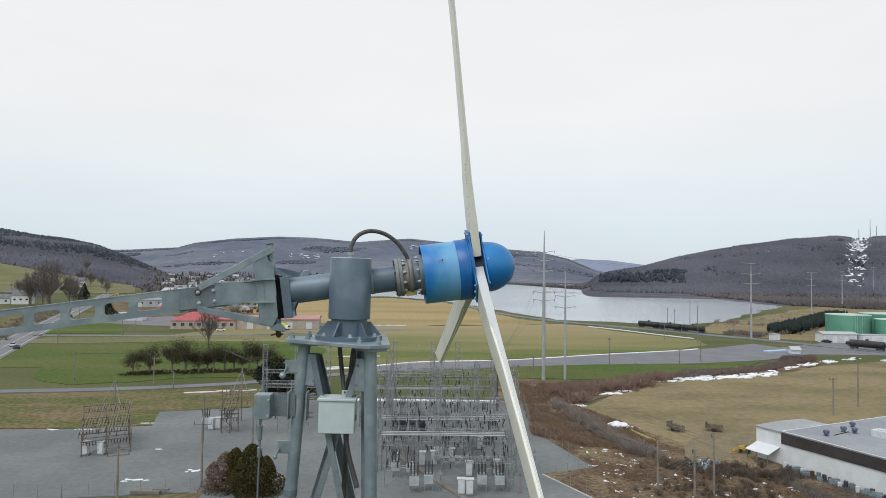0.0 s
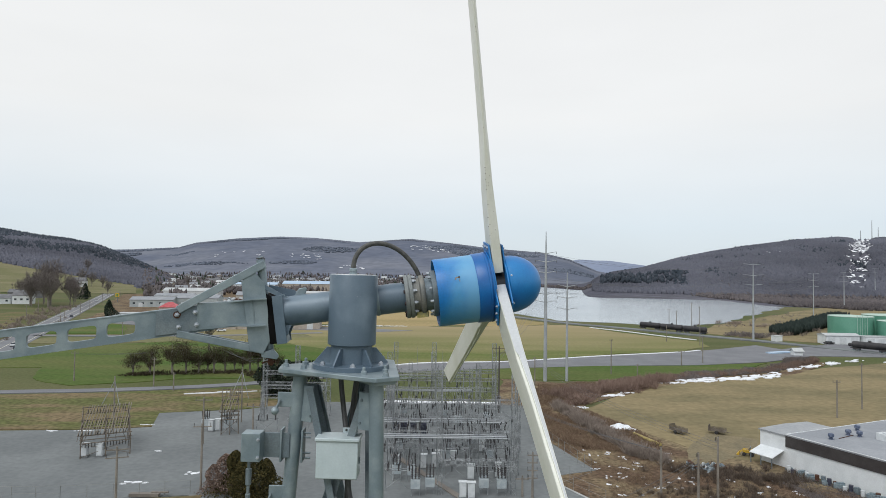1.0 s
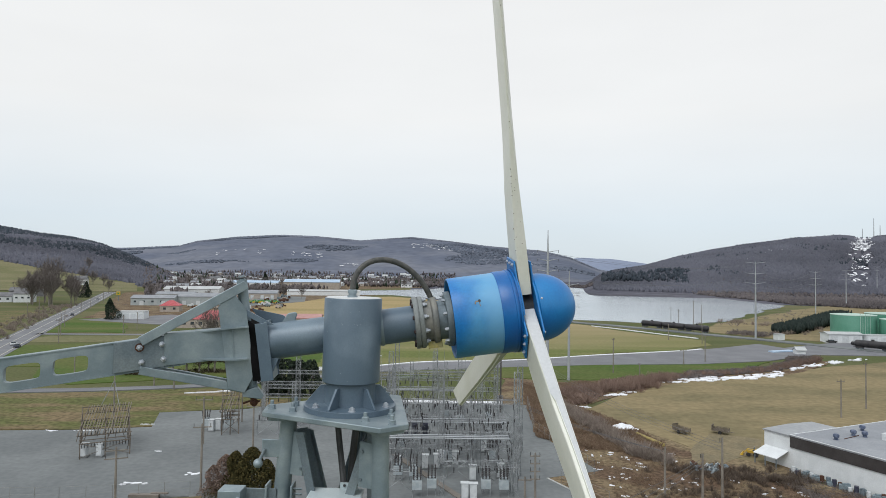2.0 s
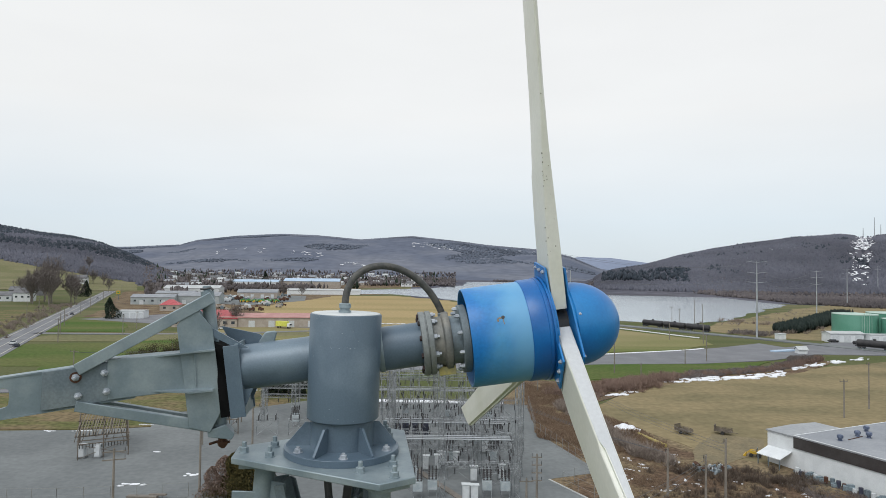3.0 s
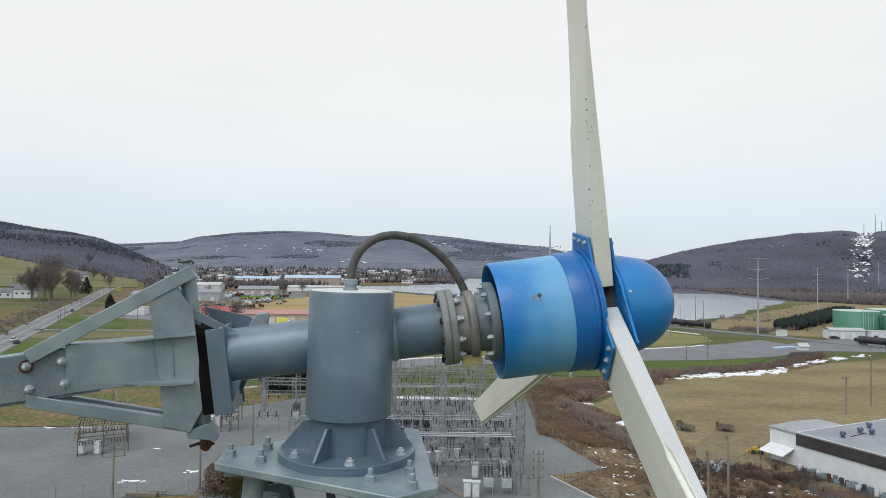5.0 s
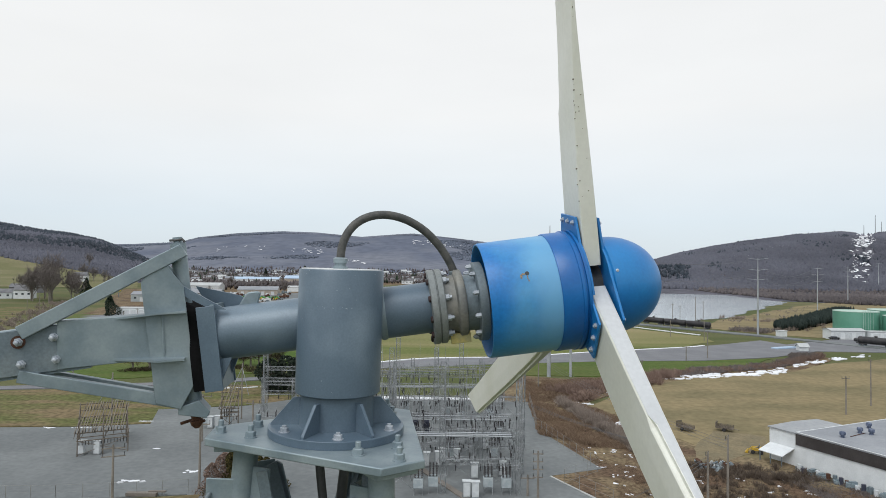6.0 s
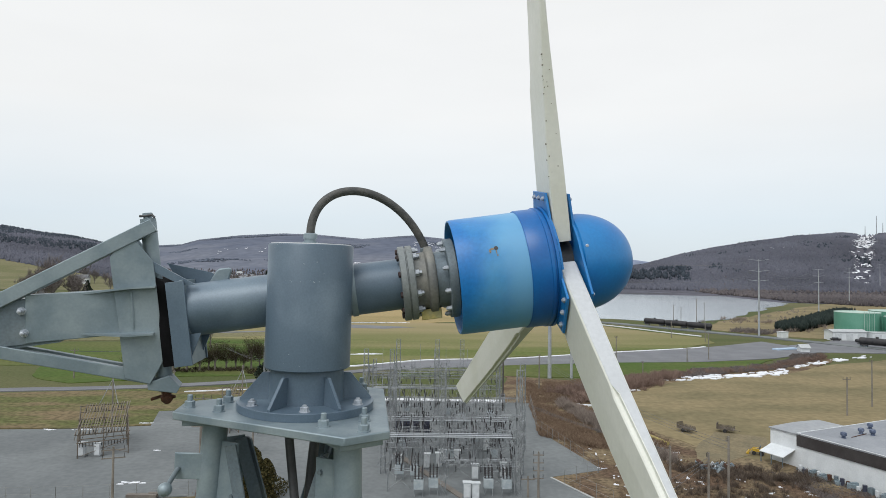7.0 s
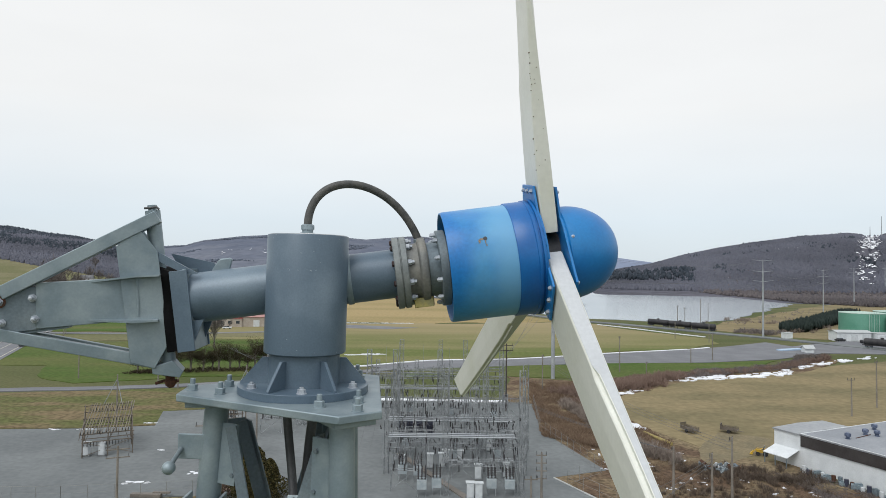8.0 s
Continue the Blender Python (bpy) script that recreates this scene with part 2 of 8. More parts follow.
def build_ground():
    az = np.radians(np.concatenate([np.arange(-52, 52, 0.3), np.arange(52, 308, 4.0)]))
    rad = np.concatenate([[1.0], np.geomspace(6, 4900, 150)])
    a, r = np.meshgrid(az, rad, indexing="ij")
    x, y = VIEW_X + np.sin(a) * r, VIEW_Y + np.cos(a) * r
    z = terrain(x, y)
    z = z + np.where(z > 4, rough(x, y, 1.0, 120.0) * np.clip(z / 12, 0, 5), 0)
    n, k = a.shape
    idx = np.arange(n * k).reshape(n, k)
    nxt = np.roll(idx, -1, axis=0)
    quads = np.stack([idx[:, :-1], idx[:, 1:], nxt[:, 1:], nxt[:, :-1]], -1).reshape(-1, 4)
    verts = np.stack([x, y, z], -1).reshape(-1, 3)
    me = bpy.data.meshes.new("ground")
    me.from_pydata(verts.tolist(), [], quads[:, ::-1].tolist() + [tuple(idx[:, 0][::-1])])
    me.materials.append(GRASS)
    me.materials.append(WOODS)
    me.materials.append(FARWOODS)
    me.materials.append(HAZE_BLUE_WOODS)
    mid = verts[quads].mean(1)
    # Farther hill faces take bluer, paler materials, so haze is painted by distance.
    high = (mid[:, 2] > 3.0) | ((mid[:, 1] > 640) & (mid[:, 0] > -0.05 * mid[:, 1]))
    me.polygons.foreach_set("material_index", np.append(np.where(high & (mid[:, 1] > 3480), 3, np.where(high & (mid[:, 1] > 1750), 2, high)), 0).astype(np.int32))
    me.polygons.foreach_set("use_smooth", [True] * len(me.polygons))
    me.update()
    me.flip_normals() if me.polygons[200].normal.z < 0 else None
    tagged(new("ground", me), "valley floor of winter grass rising into bare wooded hills", "ground", "", "structure")


def drape(name, u0, u1, d0, d1, material, label, category, lift=1.2, nu=24, nd=14, skew=0.0, taper=1.0):
    """A field that lies on a slope, between two bearings and two distances."""
    sh = Shape()
    uu, dd = np.meshgrid(np.linspace(u0, u1, nu), np.linspace(0, 1, nd), indexing="ij")
    part_way = (uu - u0) / (u1 - u0)
    dist = d0 + (d1 - d0) * dd * (1 - (1 - taper) * part_way) + skew * part_way
    wob = rough(uu * 900, dist, 0.03 * (d1 - d0), 80)
    dist = dist + wob
    x, y = VIEW_X + uu * dist, VIEW_Y + dist
    z = terrain(x, y) + lift + np.where(terrain(x, y) > 4, np.abs(rough(x, y, 1.0, 120.0)) * np.clip(terrain(x, y) / 12, 0, 5), 0)
    sh.add(np.stack([x, y, z], -1).reshape(-1, 3).tolist(),
           [(i * nd + j, (i + 1) * nd + j, (i + 1) * nd + j + 1, i * nd + j + 1) for i in range(nu - 1) for j in range(nd - 1)])
    return solo(name, sh, material, label, category, "", "structure")


def ribbon(name, pts, width, z, material, label, category, kind="structure"):
    """A road, track or verge of one width along points in plan."""
    sh = Shape()
    pts = [Vector((*p, 0)) for p in pts]
    fine = []
    for i in range(len(pts) - 1):
        p0, p1, p2, p3 = pts[max(i - 1, 0)], pts[i], pts[i + 1], pts[min(i + 2, len(pts) - 1)]
        for k in range(8):
            t = k / 8
            fine.append(0.5 * (2 * p1 + (p2 - p0) * t + (2 * p0 - 5 * p1 + 4 * p2 - p3) * t * t + (3 * p1 - p0 - 3 * p2 + p3) * t ** 3))
    fine.append(pts[-1])
    v = []
    for i, p in enumerate(fine):
        d = (fine[min(i + 1, len(fine) - 1)] - fine[max(i - 1, 0)]).normalized()
        s = Vector((-d.y, d.x, 0)) * (width / 2)
        for q in (p + s, p - s):
            for h in (z, z - 0.6):
                v.append((q.x, q.y, h))
    f = []
    for i in range(len(fine) - 1):
        a, b = 4 * i, 4 * i + 4
        f += [(a, a + 2, b + 2, b), (a + 1, b + 1, b + 3, a + 3), (a, b, b + 1, a + 1), (a + 2, a + 3, b + 3, b + 2)]
    sh.add(v, f)
    return solo(name, sh, material, label, category, "", kind, smooth=False)


def uneven(poly, amp, step=6.0, seed=0):
    """An outline with a ragged natural edge."""
    out = []
    for i, p in enumerate(poly):
        q = poly[(i + 1) % len(poly)]
        a, b = Vector(p), Vector(q)
        n = max(1, int((b - a).length / step))
        for k in range(n):
            c = a.lerp(b, k / n)
            w = (noise.noise(Vector((c.x / 30, c.y / 30, seed))) * 1.6 + noise.noise(Vector((c.x / 9, c.y / 9, seed + 3))) * 0.7) * amp
            d = (b - a).normalized()
            out.append((c.x - d.y * w, c.y + d.x * w))
    return out


def browning(name, near_colour, far_colour, y0, y1, wave):
    """Grass that turns from green to dry tan across a field, in uneven drifts."""
    m = mat(name, near_colour, 0.95, 0, 0.16, 0.03, 0.8, 0.02, tuple(0.6 * a + 0.4 * b for a, b in zip(near_colour, far_colour)), 0.0, 0.1, stretch=(0.35, 1.6, 1.0))
    n, l = m.node_tree.nodes, m.node_tree.links
    b = n["Principled BSDF"]
    src = b.inputs["Base Color"].links[0].from_socket
    geo, sep, drift = n.new("ShaderNodeNewGeometry"), n.new("ShaderNodeSeparateXYZ"), n.new("ShaderNodeTexNoise")
    sq = n.new("ShaderNodeVectorMath")
    sq.operation = "MULTIPLY"
    sq.inputs[1].default_value = (0.3, 1.0, 1.0)
    drift.inputs["Scale"].default_value, drift.inputs["Detail"].default_value = 0.03, 6
    l.new(geo.outputs["Position"], sep.inputs[0])
    l.new(geo.outputs["Position"], sq.inputs[0])
    l.new(sq.outputs[0], drift.inputs["Vector"])
    add, ramp, mix = n.new("ShaderNodeMath"), n.new("ShaderNodeMapRange"), n.new("ShaderNodeMix")
    add.operation = "MULTIPLY_ADD"
    add.inputs[1].default_value = wave
    l.new(drift.outputs["Fac"], add.inputs[0])
    l.new(sep.outputs["Y"], add.inputs[2])
    ramp.inputs["From Min"].default_value, ramp.inputs["From Max"].default_value = y0 + wave / 2, y1 + wave / 2
    l.new(add.outputs[0], ramp.inputs[0])
    mix.data_type = "RGBA"
    mix.inputs["B"].default_value = (*far_colour, 1)
    l.new(src, mix.inputs["A"])
    l.new(ramp.outputs[0], mix.inputs["Factor"])
    l.new(mix.outputs["Result"], b.inputs["Base Color"])
    return m


HAYFIELD = browning("hay_field_grass", (0.112, 0.136, 0.042), (0.30, 0.242, 0.142), 250, 385, 70)
DIRT = mat("bare_dirt", (0.205, 0.170, 0.108), 0.95, 0, 0.18, 0.3, 2.0, 0.01, (0.168, 0.145, 0.096), 0.0, 0.1)
build_ground()
LAKE = mat("ice_grey_lake_water", (0.27, 0.31, 0.345), 0.16, 0, 0.10, 0.006, 0.30, 0.30, (0.36, 0.40, 0.435), 0.0, 0.5, stretch=(0.4, 1.5, 1.0))
sheet("water", uneven([(44, 535), (80, 424), (112, 404), (158, 394), (190, 420), (226, 470), (282, 545), (345, 625), (348, 770), (312, 855),
                       (268, 1060), (172, 1510), (60, 1500), (40, 1190), (-20, 1000), (-80, 930), (-170, 850), (-120, 752), (-60, 770), (-14, 707), (10, 650)], 5, 14),
      0.25, LAKE, "broad pale lake under an overcast sky", "lake")
sheet("field", uneven([(-150, 470), (-100, 372), (-28, 367), (40, 380), (70, 392), (44, 470), (8, 640), (-60, 730), (-130, 700)], 6, 8), 0.10, TANFIELD, "tan stubble field beside the lake", "field")
sheet("field", uneven([(-120, 206), (-30, 206), (-6, 218), (26, 225.5), (62, 243), (102, 260), (128, 300), (78, 386), (40, 374), (-28, 362), (-100, 366), (-130, 300)], 4, 8), 0.14, HAYFIELD, "hay field, green by the road and tan towards the lake", "field")
sheet("field", uneven([(-150, 206), (-90, 202), (-66, 217), (-100, 250), (-150, 262), (-178, 250)], 6, 4), 0.15, GREENFIELD, "bright green winter field", "field")
sheet("meadow", uneven([(34, 146), (46, 160), (72, 186), (112, 204), (164, 232), (260, 258), (260, 120), (110, 80), (74, 84), (58, 102), (50, 104), (46, 118), (40, 130)], 1.5, 6), 0.16, STRAW, "dry straw-coloured meadow", "meadow")
sheet("brushland", uneven([(14, 84), (15, 99), (25, 107), (20, 122), (16, 150), (20, 190), (44, 180), (72, 188), (118, 214), (140, 240), (146, 232), (114, 200), (74, 186), (46, 162), (34, 147), (44, 124), (46, 112), (56, 102), (70, 82), (60, 60), (20, 60)], 1.5, 5), 0.18, BRUSHLAND, "brown brush and dead weeds along the ditch", "brush")
sheet("verge", uneven([(-130, 121), (-72, 123), (-58, 126), (-62, 138), (-44, 143), (-34, 144), (-40, 168), (-60, 166), (-130, 150)], 1, 8), 0.17, MIXED, "rough dry grass behind the yard", "grass")
sheet("yard", [(-120, 80), (-52, 83.6), (-35, 86.5), (-30, 60), (18, 60), (24, 84), (17.8, 96.2), (27, 100), (20, 125), (22, 150), (-32, 152), (-43.7, 142.5), (-62, 137.6), (-58, 125), (-72, 122), (-120, 118)], 0.22, GRAVEL, "grey crushed-stone substation yard", "yard")
sheet("parking_lot", [(-25, 205.5), (-15, 198), (25, 210), (56.5, 217.5), (94.7, 222.5), (124.4, 233), (150, 250), (153, 266), (147, 288), (121, 270), (100.8, 258), (62.7, 242), (26.6, 225), (-4.4, 218.5)], 0.22, ASPHALT, "long grey paved lot beyond the substation", "pavement")
ribbon("road", [(-115, 115), (-166, 231), (-254, 431), (-386, 731), (-562, 1131), (-770, 1600)], 13, 0.24, ASPHALT, "two-lane highway running to the town", "road")
ribbon("driveway", [(-131, 150), (-114, 159), (-87, 164), (-55, 175), (-15, 202)], 4.5, 0.24, ASPHALT, "narrow paved lane", "lane")
ribbon("driveway", [(-190, 294), (-150, 296), (-110, 302), (-60, 322)], 5, 0.24, ASPHALT, "narrow paved lane", "lane")
ribbon("railway_bed", [(20, 620), (45, 482), (80, 404), (105, 374), (122, 352), (140, 328), (158, 306), (178, 276), (200, 245), (240, 200)], 7, 0.5, GRAVEL, "ballasted railway line along the shore", "railway")
drape("hillside_field", -0.95, -0.48, 765, 1190, OLIVE, "olive-tan field on the hillside", "field", lift=0.5, nu=40, nd=30, skew=0, taper=0.35)

sheet("verge", uneven([(-33, 86.4), (-52, 83.4), (-120, 79.8), (-120, 60), (-33, 60)], 0.6, 4), 0.26, MIXED, "strip of green and brown grass along the yard edge", "grass")
sheet("field", uneven([(-118.6, 181.7), (-146, 222), (-146, 256), (-118, 277), (-74, 280), (-46, 256), (-40, 216), (-56, 188), (-86.5, 174.1), (-101.6, 169.8)], 3, 5), 0.175, GREENFIELD, "bright green winter field", "field")
sheet("brushland", uneven([(35, 130), (43.5, 114), (45.5, 104), (52, 101), (62, 99), (62, 104), (50, 108), (46, 118), (40, 132)], 0.8, 3), 0.19, BRUSHLAND, "brown weedy ground along the meadow edge", "brush")
sheet("dirt_patch", uneven([(46.0, 112.8), (55.8, 125.0), (63.7, 121.2), (61.3, 113.5), (49.4, 103.2), (43.1, 102.9)], 1.2, 2), 0.215, DIRT, "bare grey-brown dirt beside the building", "dirt")
sheet("field", uneven([(-182, 262), (-140, 268), (-60, 300), (-70, 318), (-112, 297), (-150, 292), (-180, 288)], 2, 5), 0.16, OLIVE, "rough olive pasture between the lanes", "field")
sheet("field", uneven([(-192, 303), (-153, 304), (-172, 346), (-205, 384), (-224, 384)], 1.5, 5), 0.17, GREENFIELD, "green lawn beside the highway", "lawn")
sheet("field", uneven([(-192, 240), (-176, 222), (-330, 222), (-330, 300), (-300, 440), (-276, 440)], 3, 8), 0.15, MIXED, "rough grass slope beyond the highway", "field")

# ---- wind turbine ----
TX, TY, PLATE = 0.21, -0.70, 32.20      # tower axis and top of its plate
NOSE_UP, HEADING, BACK, AXIS_Z = radians(8.5), radians(5.6), 0.132, 0.526
turbine = empty("wind_turbine", pose(TX, TY, PLATE, 0, 1.0, 0), "small three-bladed wind turbine with blue generator on a grey pipe tower", "wind turbine")
AX = Vector((math.cos(NOSE_UP) * math.cos(HEADING), math.cos(NOSE_UP) * math.sin(HEADING), math.sin(NOSE_UP)))
A0 = Vector((-0.009, BACK, AXIS_Z))


def on_axis(s):
    return A0 + AX * s


AX_U = Vector((0, 0, 1)).cross(AX).normalized()       # level, away from the near side
AX_V = AX.cross(AX_U).normalized()                    # up, square to the shaft


def ring_bolts(parent, s0, s1, radius, count, r, phase=0.0, material=None):
    for k in range(count):
        t = 2 * math.pi * (k + phase) / count
        c = (AX_U * math.cos(t) + AX_V * math.sin(t)) * radius
        sh = Shape().lathe(on_axis(s0) + c, on_axis(s1) + c, [(0, r * 0.62), (0.006, r * 0.62), (0.0062, r * 1.05), (0.022, r * 1.05), (s1 - s0 - 0.02, r * 1.05), (s1 - s0, r * 0.95)], 6)
        part("bolt", sh, material or BOLT, parent)


def flange_nut(parent, p, r=0.021, stud=0.035, up=Vector((0, 0, 1))):
    p = Vector(p)
    sh = Shape().lathe(p, p + up, [(0, r * 1.35), (0.005, r * 1.35)], 14).lathe(p + up * 0.005, p + up, [(0, r * 1.12), (0.022, r * 1.12), (0.025, r * 0.95)], 6)
    sh.lathe(p + up * 0.02, p + up, [(0, r * 0.6), (stud, r * 0.6), (stud + 0.003, r * 0.45)], 10)
    return part("bolt", sh, GALV, parent)


# plate with three clipped corners, on three pipe legs
LEGS = [radians(a) for a in (187, 307, 67)]
outline = []
for a in sorted(x % (2 * math.pi) for x in LEGS):
    c, t = Vector((math.cos(a), math.sin(a))), Vector((-math.sin(a), math.cos(a)))
    outline += [tuple(c * 0.58 - t * 0.105), tuple(c * 0.58 + t * 0.105)]
top_plate = part("top_plate", Shape().prism(outline, -0.036, 0), GALV, turbine, "thick galvanised plate with clipped corners", 0.005)
leg_foot = []
for a in LEGS:
    c = Vector((math.cos(a), math.sin(a), 0))
    t = Vector((-c.y, c.x, 0))
    p = c * 0.41
    foot = c * (0.41 + 0.06 * 32.0) + Vector((0, 0, -PLATE))
    leg_foot.append((p, foot))
    leg = part("leg", Shape().tube(p + Vector((0, 0, -0.036)), foot, 0.057, 0.085, 24), GALV, turbine)
    part("leg_flange", Shape().prism([tuple((p + c * x + t * y).xy) for x, y in ((-0.13, -0.1), (0.13, -0.1), (0.13, 0.1), (-0.13, 0.1))], -0.066, -0.038), GALV, leg, "", 0.003)
    d = (foot - p).normalized()
    for h in (1.45, 3.4):
        q = p + d * h
        part("leg_joint", Shape().lathe(q - d * 0.03, q + d, [(0, 0.064), (0.06, 0.064)], 24), GALV_DARK, leg)
    for x, y in ((-0.03, -0.098), (-0.03, 0.098), (0.12, 0.01)):
        flange_nut(top_plate, p + c * x + t * y)

# yaw bearing base and housing
yaw_base = part("yaw_base", Shape().lathe((0, 0, 0.001), (0, 0, 1), [(0, 0.318), (0.034, 0.318), (0.036, 0.316), (0.0362, 0.175), (0.20, 0.172)], 64), HOUSING, turbine, "grey bearing base with ribs and bolts")
for k in range(6):
    a = radians(-79.5 + 30 + 60 * k)
    m = Matrix.Rotation(a, 4, "Z")
    sh = Shape()
    th = 0.007
    prof = ((0.165, 0.036), (0.305, 0.036), (0.305, 0.046), (0.205, 0.165), (0.165, 0.165))
    sh.add([m @ Vector((x, s * th, z)) for s in (-1, 1) for x, z in prof], [(0, 1, 2, 3, 4)[::-1], (5, 6, 7, 8, 9)] + [(i, (i + 1) % 5, 5 + (i + 1) % 5, 5 + i) for i in range(5)])
    part("rib", sh, HOUSING, yaw_base)
    b = m @ Matrix.Rotation(radians(-30), 4, "Z") @ Vector((0.272, 0, 0.036))
    nut = Shape().lathe(b, b + Vector((0, 0, 1)), [(0, 0.025), (0.004, 0.025)], 14).lathe(b + Vector((0, 0, 0.004)), b + Vector((0, 0, 1)), [(0, 0.019), (0.017, 0.019), (0.019, 0.016)], 6)
    nut.lathe(b + Vector((0, 0, 0.018)), b + Vector((0, 0, 1)), [(0, 0.010), (0.013, 0.010)], 8)
    part("bolt", nut, BOLT, yaw_base)
yaw_housing = part("yaw_housing", Shape().lathe((0, 0, 0.19), (0, 0, 1), [(0, 0.17), (0.001, 0.194), (0.006, 0.20), (0.574, 0.20), (0.580, 0.196)], 72), HOUSING, turbine, "upright grey cylinder over the yaw bearing")
CAP = mat("pale_cap_plate", (0.60, 0.63, 0.64), 0.4, 0.2, 0.04, 6, 80, 0, (0.52, 0.55, 0.56))
SCUFF = mat("chalky_scuffed_paint", (0.30, 0.35, 0.38), 0.8, 0, 0.2, 30, 200, 0, (0.22, 0.27, 0.31))
cr = random.Random(19)
for k in range(34):            # scratches and chips, most of them along a seam two thirds up and at the foot
    a0 = radians(cr.uniform(190, 350))
    z0 = cr.choice((0.60, 0.602, 0.604, cr.uniform(0.22, 0.75), cr.uniform(0.205, 0.235), cr.uniform(0.735, 0.765)))
    da, dz = cr.uniform(0.006, 0.055), cr.uniform(0.0008, 0.0024)
    lean = cr.uniform(-0.004, 0.004)
    row = []
    for j in range(5):
        a = a0 + da * j / 4
        w = dz * (0.35, 1.0, 0.7, 1.1, 0.3)[j]
        row += [(0.2006 * math.cos(a), 0.2006 * math.sin(a), z0 + lean * j / 4 - w), (0.2006 * math.cos(a), 0.2006 * math.sin(a), z0 + lean * j / 4 + w)]
    part("scuff_mark", Shape().add(row, [(2 * j, 2 * j + 2, 2 * j + 3, 2 * j + 1) for j in range(4)]), SCUFF, yaw_housing, "pale scratch in the paint")
part("cap", Shape().lathe((0, 0, 0.764), (0, 0, 1), [(0, 0.19), (0.008, 0.19), (0.010, 0.187)], 72), CAP, yaw_housing, "flat pale metal cap")
CABLE = mat("weathered_grey_cable_jacket", (0.055, 0.058, 0.058), 0.6, 0, 0.15, 30, 200, 0.0005, (0.085, 0.085, 0.08))
gl = Vector((-0.012, 0.02, 0.772))
gland = part("cable_gland", Shape().lathe(gl, gl + Vector((0, 0, 1)), [(0, 0.036), (0.014, 0.036), (0.0142, 0.028), (0.028, 0.028), (0.0282, 0.034), (0.05, 0.034), (0.056, 0.026)], 12), GALV, turbine, "ribbed metal cable gland")
part("cable", Shape().path(arc(gl + Vector((0, 0, 0.05)), gl + Vector((0.0, 0.0, 0.36)), on_axis(0.36) + Vector((0.05, -0.02, 0.545)), on_axis(0.585) + AX_V * 0.15, 40), 0.0205, 14), CABLE, turbine, "thick dark grey power cable looping from cap to generator")

# shaft pipe and its flanges
shaft = part("main_pipe", Shape().lathe(on_axis(-0.62), on_axis(9), [(0, 0.128), (1.06, 0.128)], 56), HOUSING, turbine, "grey horizontal main pipe")
part("weld_collar", Shape().lathe(on_axis(0.185), on_axis(9), [(0, 0.134), (0.022, 0.134), (0.03, 0.128)], 48), GALV, shaft)
FLANGE = mat("weathered_flange_steel", (0.165, 0.185, 0.19), 0.55, 0.25, 0.12, 8, 80, 0.0005, (0.23, 0.25, 0.25))
RED_HEAD = mat("dark_red_primer", (0.032, 0.013, 0.013), 0.6, 0, 0.2, 30, 120, 0, (0.03, 0.02, 0.02))
front_flange = part("front_flange", Shape().lathe(on_axis(0.438), on_axis(9), [(0, 0.184), (0.003, 0.188), (0.031, 0.188), (0.034, 0.181), (0.037, 0.181), (0.040, 0.188), (0.066, 0.188), (0.07, 0.184)], 56), FLANGE, turbine, "pair of bolted grey pipe flanges")
for k in range(10):
    t = 2 * math.pi * (k + 0.5) / 10
    c = (AX_U * math.cos(t) + AX_V * math.sin(t)) * 0.160
    part("bolt", Shape().lathe(on_axis(0.426) + c, on_axis(0.51) + c, [(0, 0.011), (0.003, 0.016), (0.013, 0.016)], 6), RED_HEAD, front_flange, "dark red bolt head")
    part("nut", Shape().lathe(on_axis(0.507) + c, on_axis(0.6) + c, [(0, 0.019), (0.004, 0.019), (0.0042, 0.016), (0.020, 0.016), (0.022, 0.010), (0.034, 0.009)], 6), BOLT, front_flange)
NECK = mat("weathered_brown_grey_steel", (0.15, 0.158, 0.155), 0.6, 0.3, 0.15, 8, 60, 0.0006, (0.225, 0.222, 0.20))
part("neck", Shape().lathe(on_axis(0.505), on_axis(9), [(0, 0.150), (0.045, 0.146), (0.060, 0.152), (0.066, 0.170), (0.072, 0.174), (0.098, 0.174), (0.104, 0.170), (0.106, 0.138), (0.17, 0.136)], 48), NECK, turbine, "weathered ringed neck")
drum_flange = part("drum_flange", Shape().lathe(on_axis(0.615), on_axis(9), [(0, 0.142), (0.055, 0.142), (0.0552, 0.196), (0.058, 0.200), (0.096, 0.200), (0.10, 0.196)], 48), GALV_DARK, turbine, "dark generator flange")
ring_bolts(drum_flange, 0.642, 0.69, 0.178, 10, 0.0115, 0.5)
part("cable_clamp", Shape().lathe(on_axis(0.585) + AX_V * 0.13, on_axis(0.585) + AX_V, [(0, 0.03), (0.035, 0.03), (0.04, 0.024)], 12), GALV_DARK, turbine)
YELLOW = mat("dull_yellow_label", (0.45, 0.38, 0.13), 0.6, 0, 0.1, 20, 100, 0, (0.35, 0.32, 0.15))
part("name_plate", Shape().box(on_axis(0.575) - AX_V * 0.165 - AX_U * 0.02, (0.10, 0.12, 0.05), Matrix.Rotation(-NOSE_UP, 3, "Y").to_4x4()), YELLOW, turbine, "dull yellow block under the neck", 0.003)

# blue generator drum and nose
BAND_BLUE = mat("dark_blue_band_paint", (0.004, 0.108, 0.36), 0.36, 0, 0.05, 5, 70, 0.0004, (0.007, 0.135, 0.41))


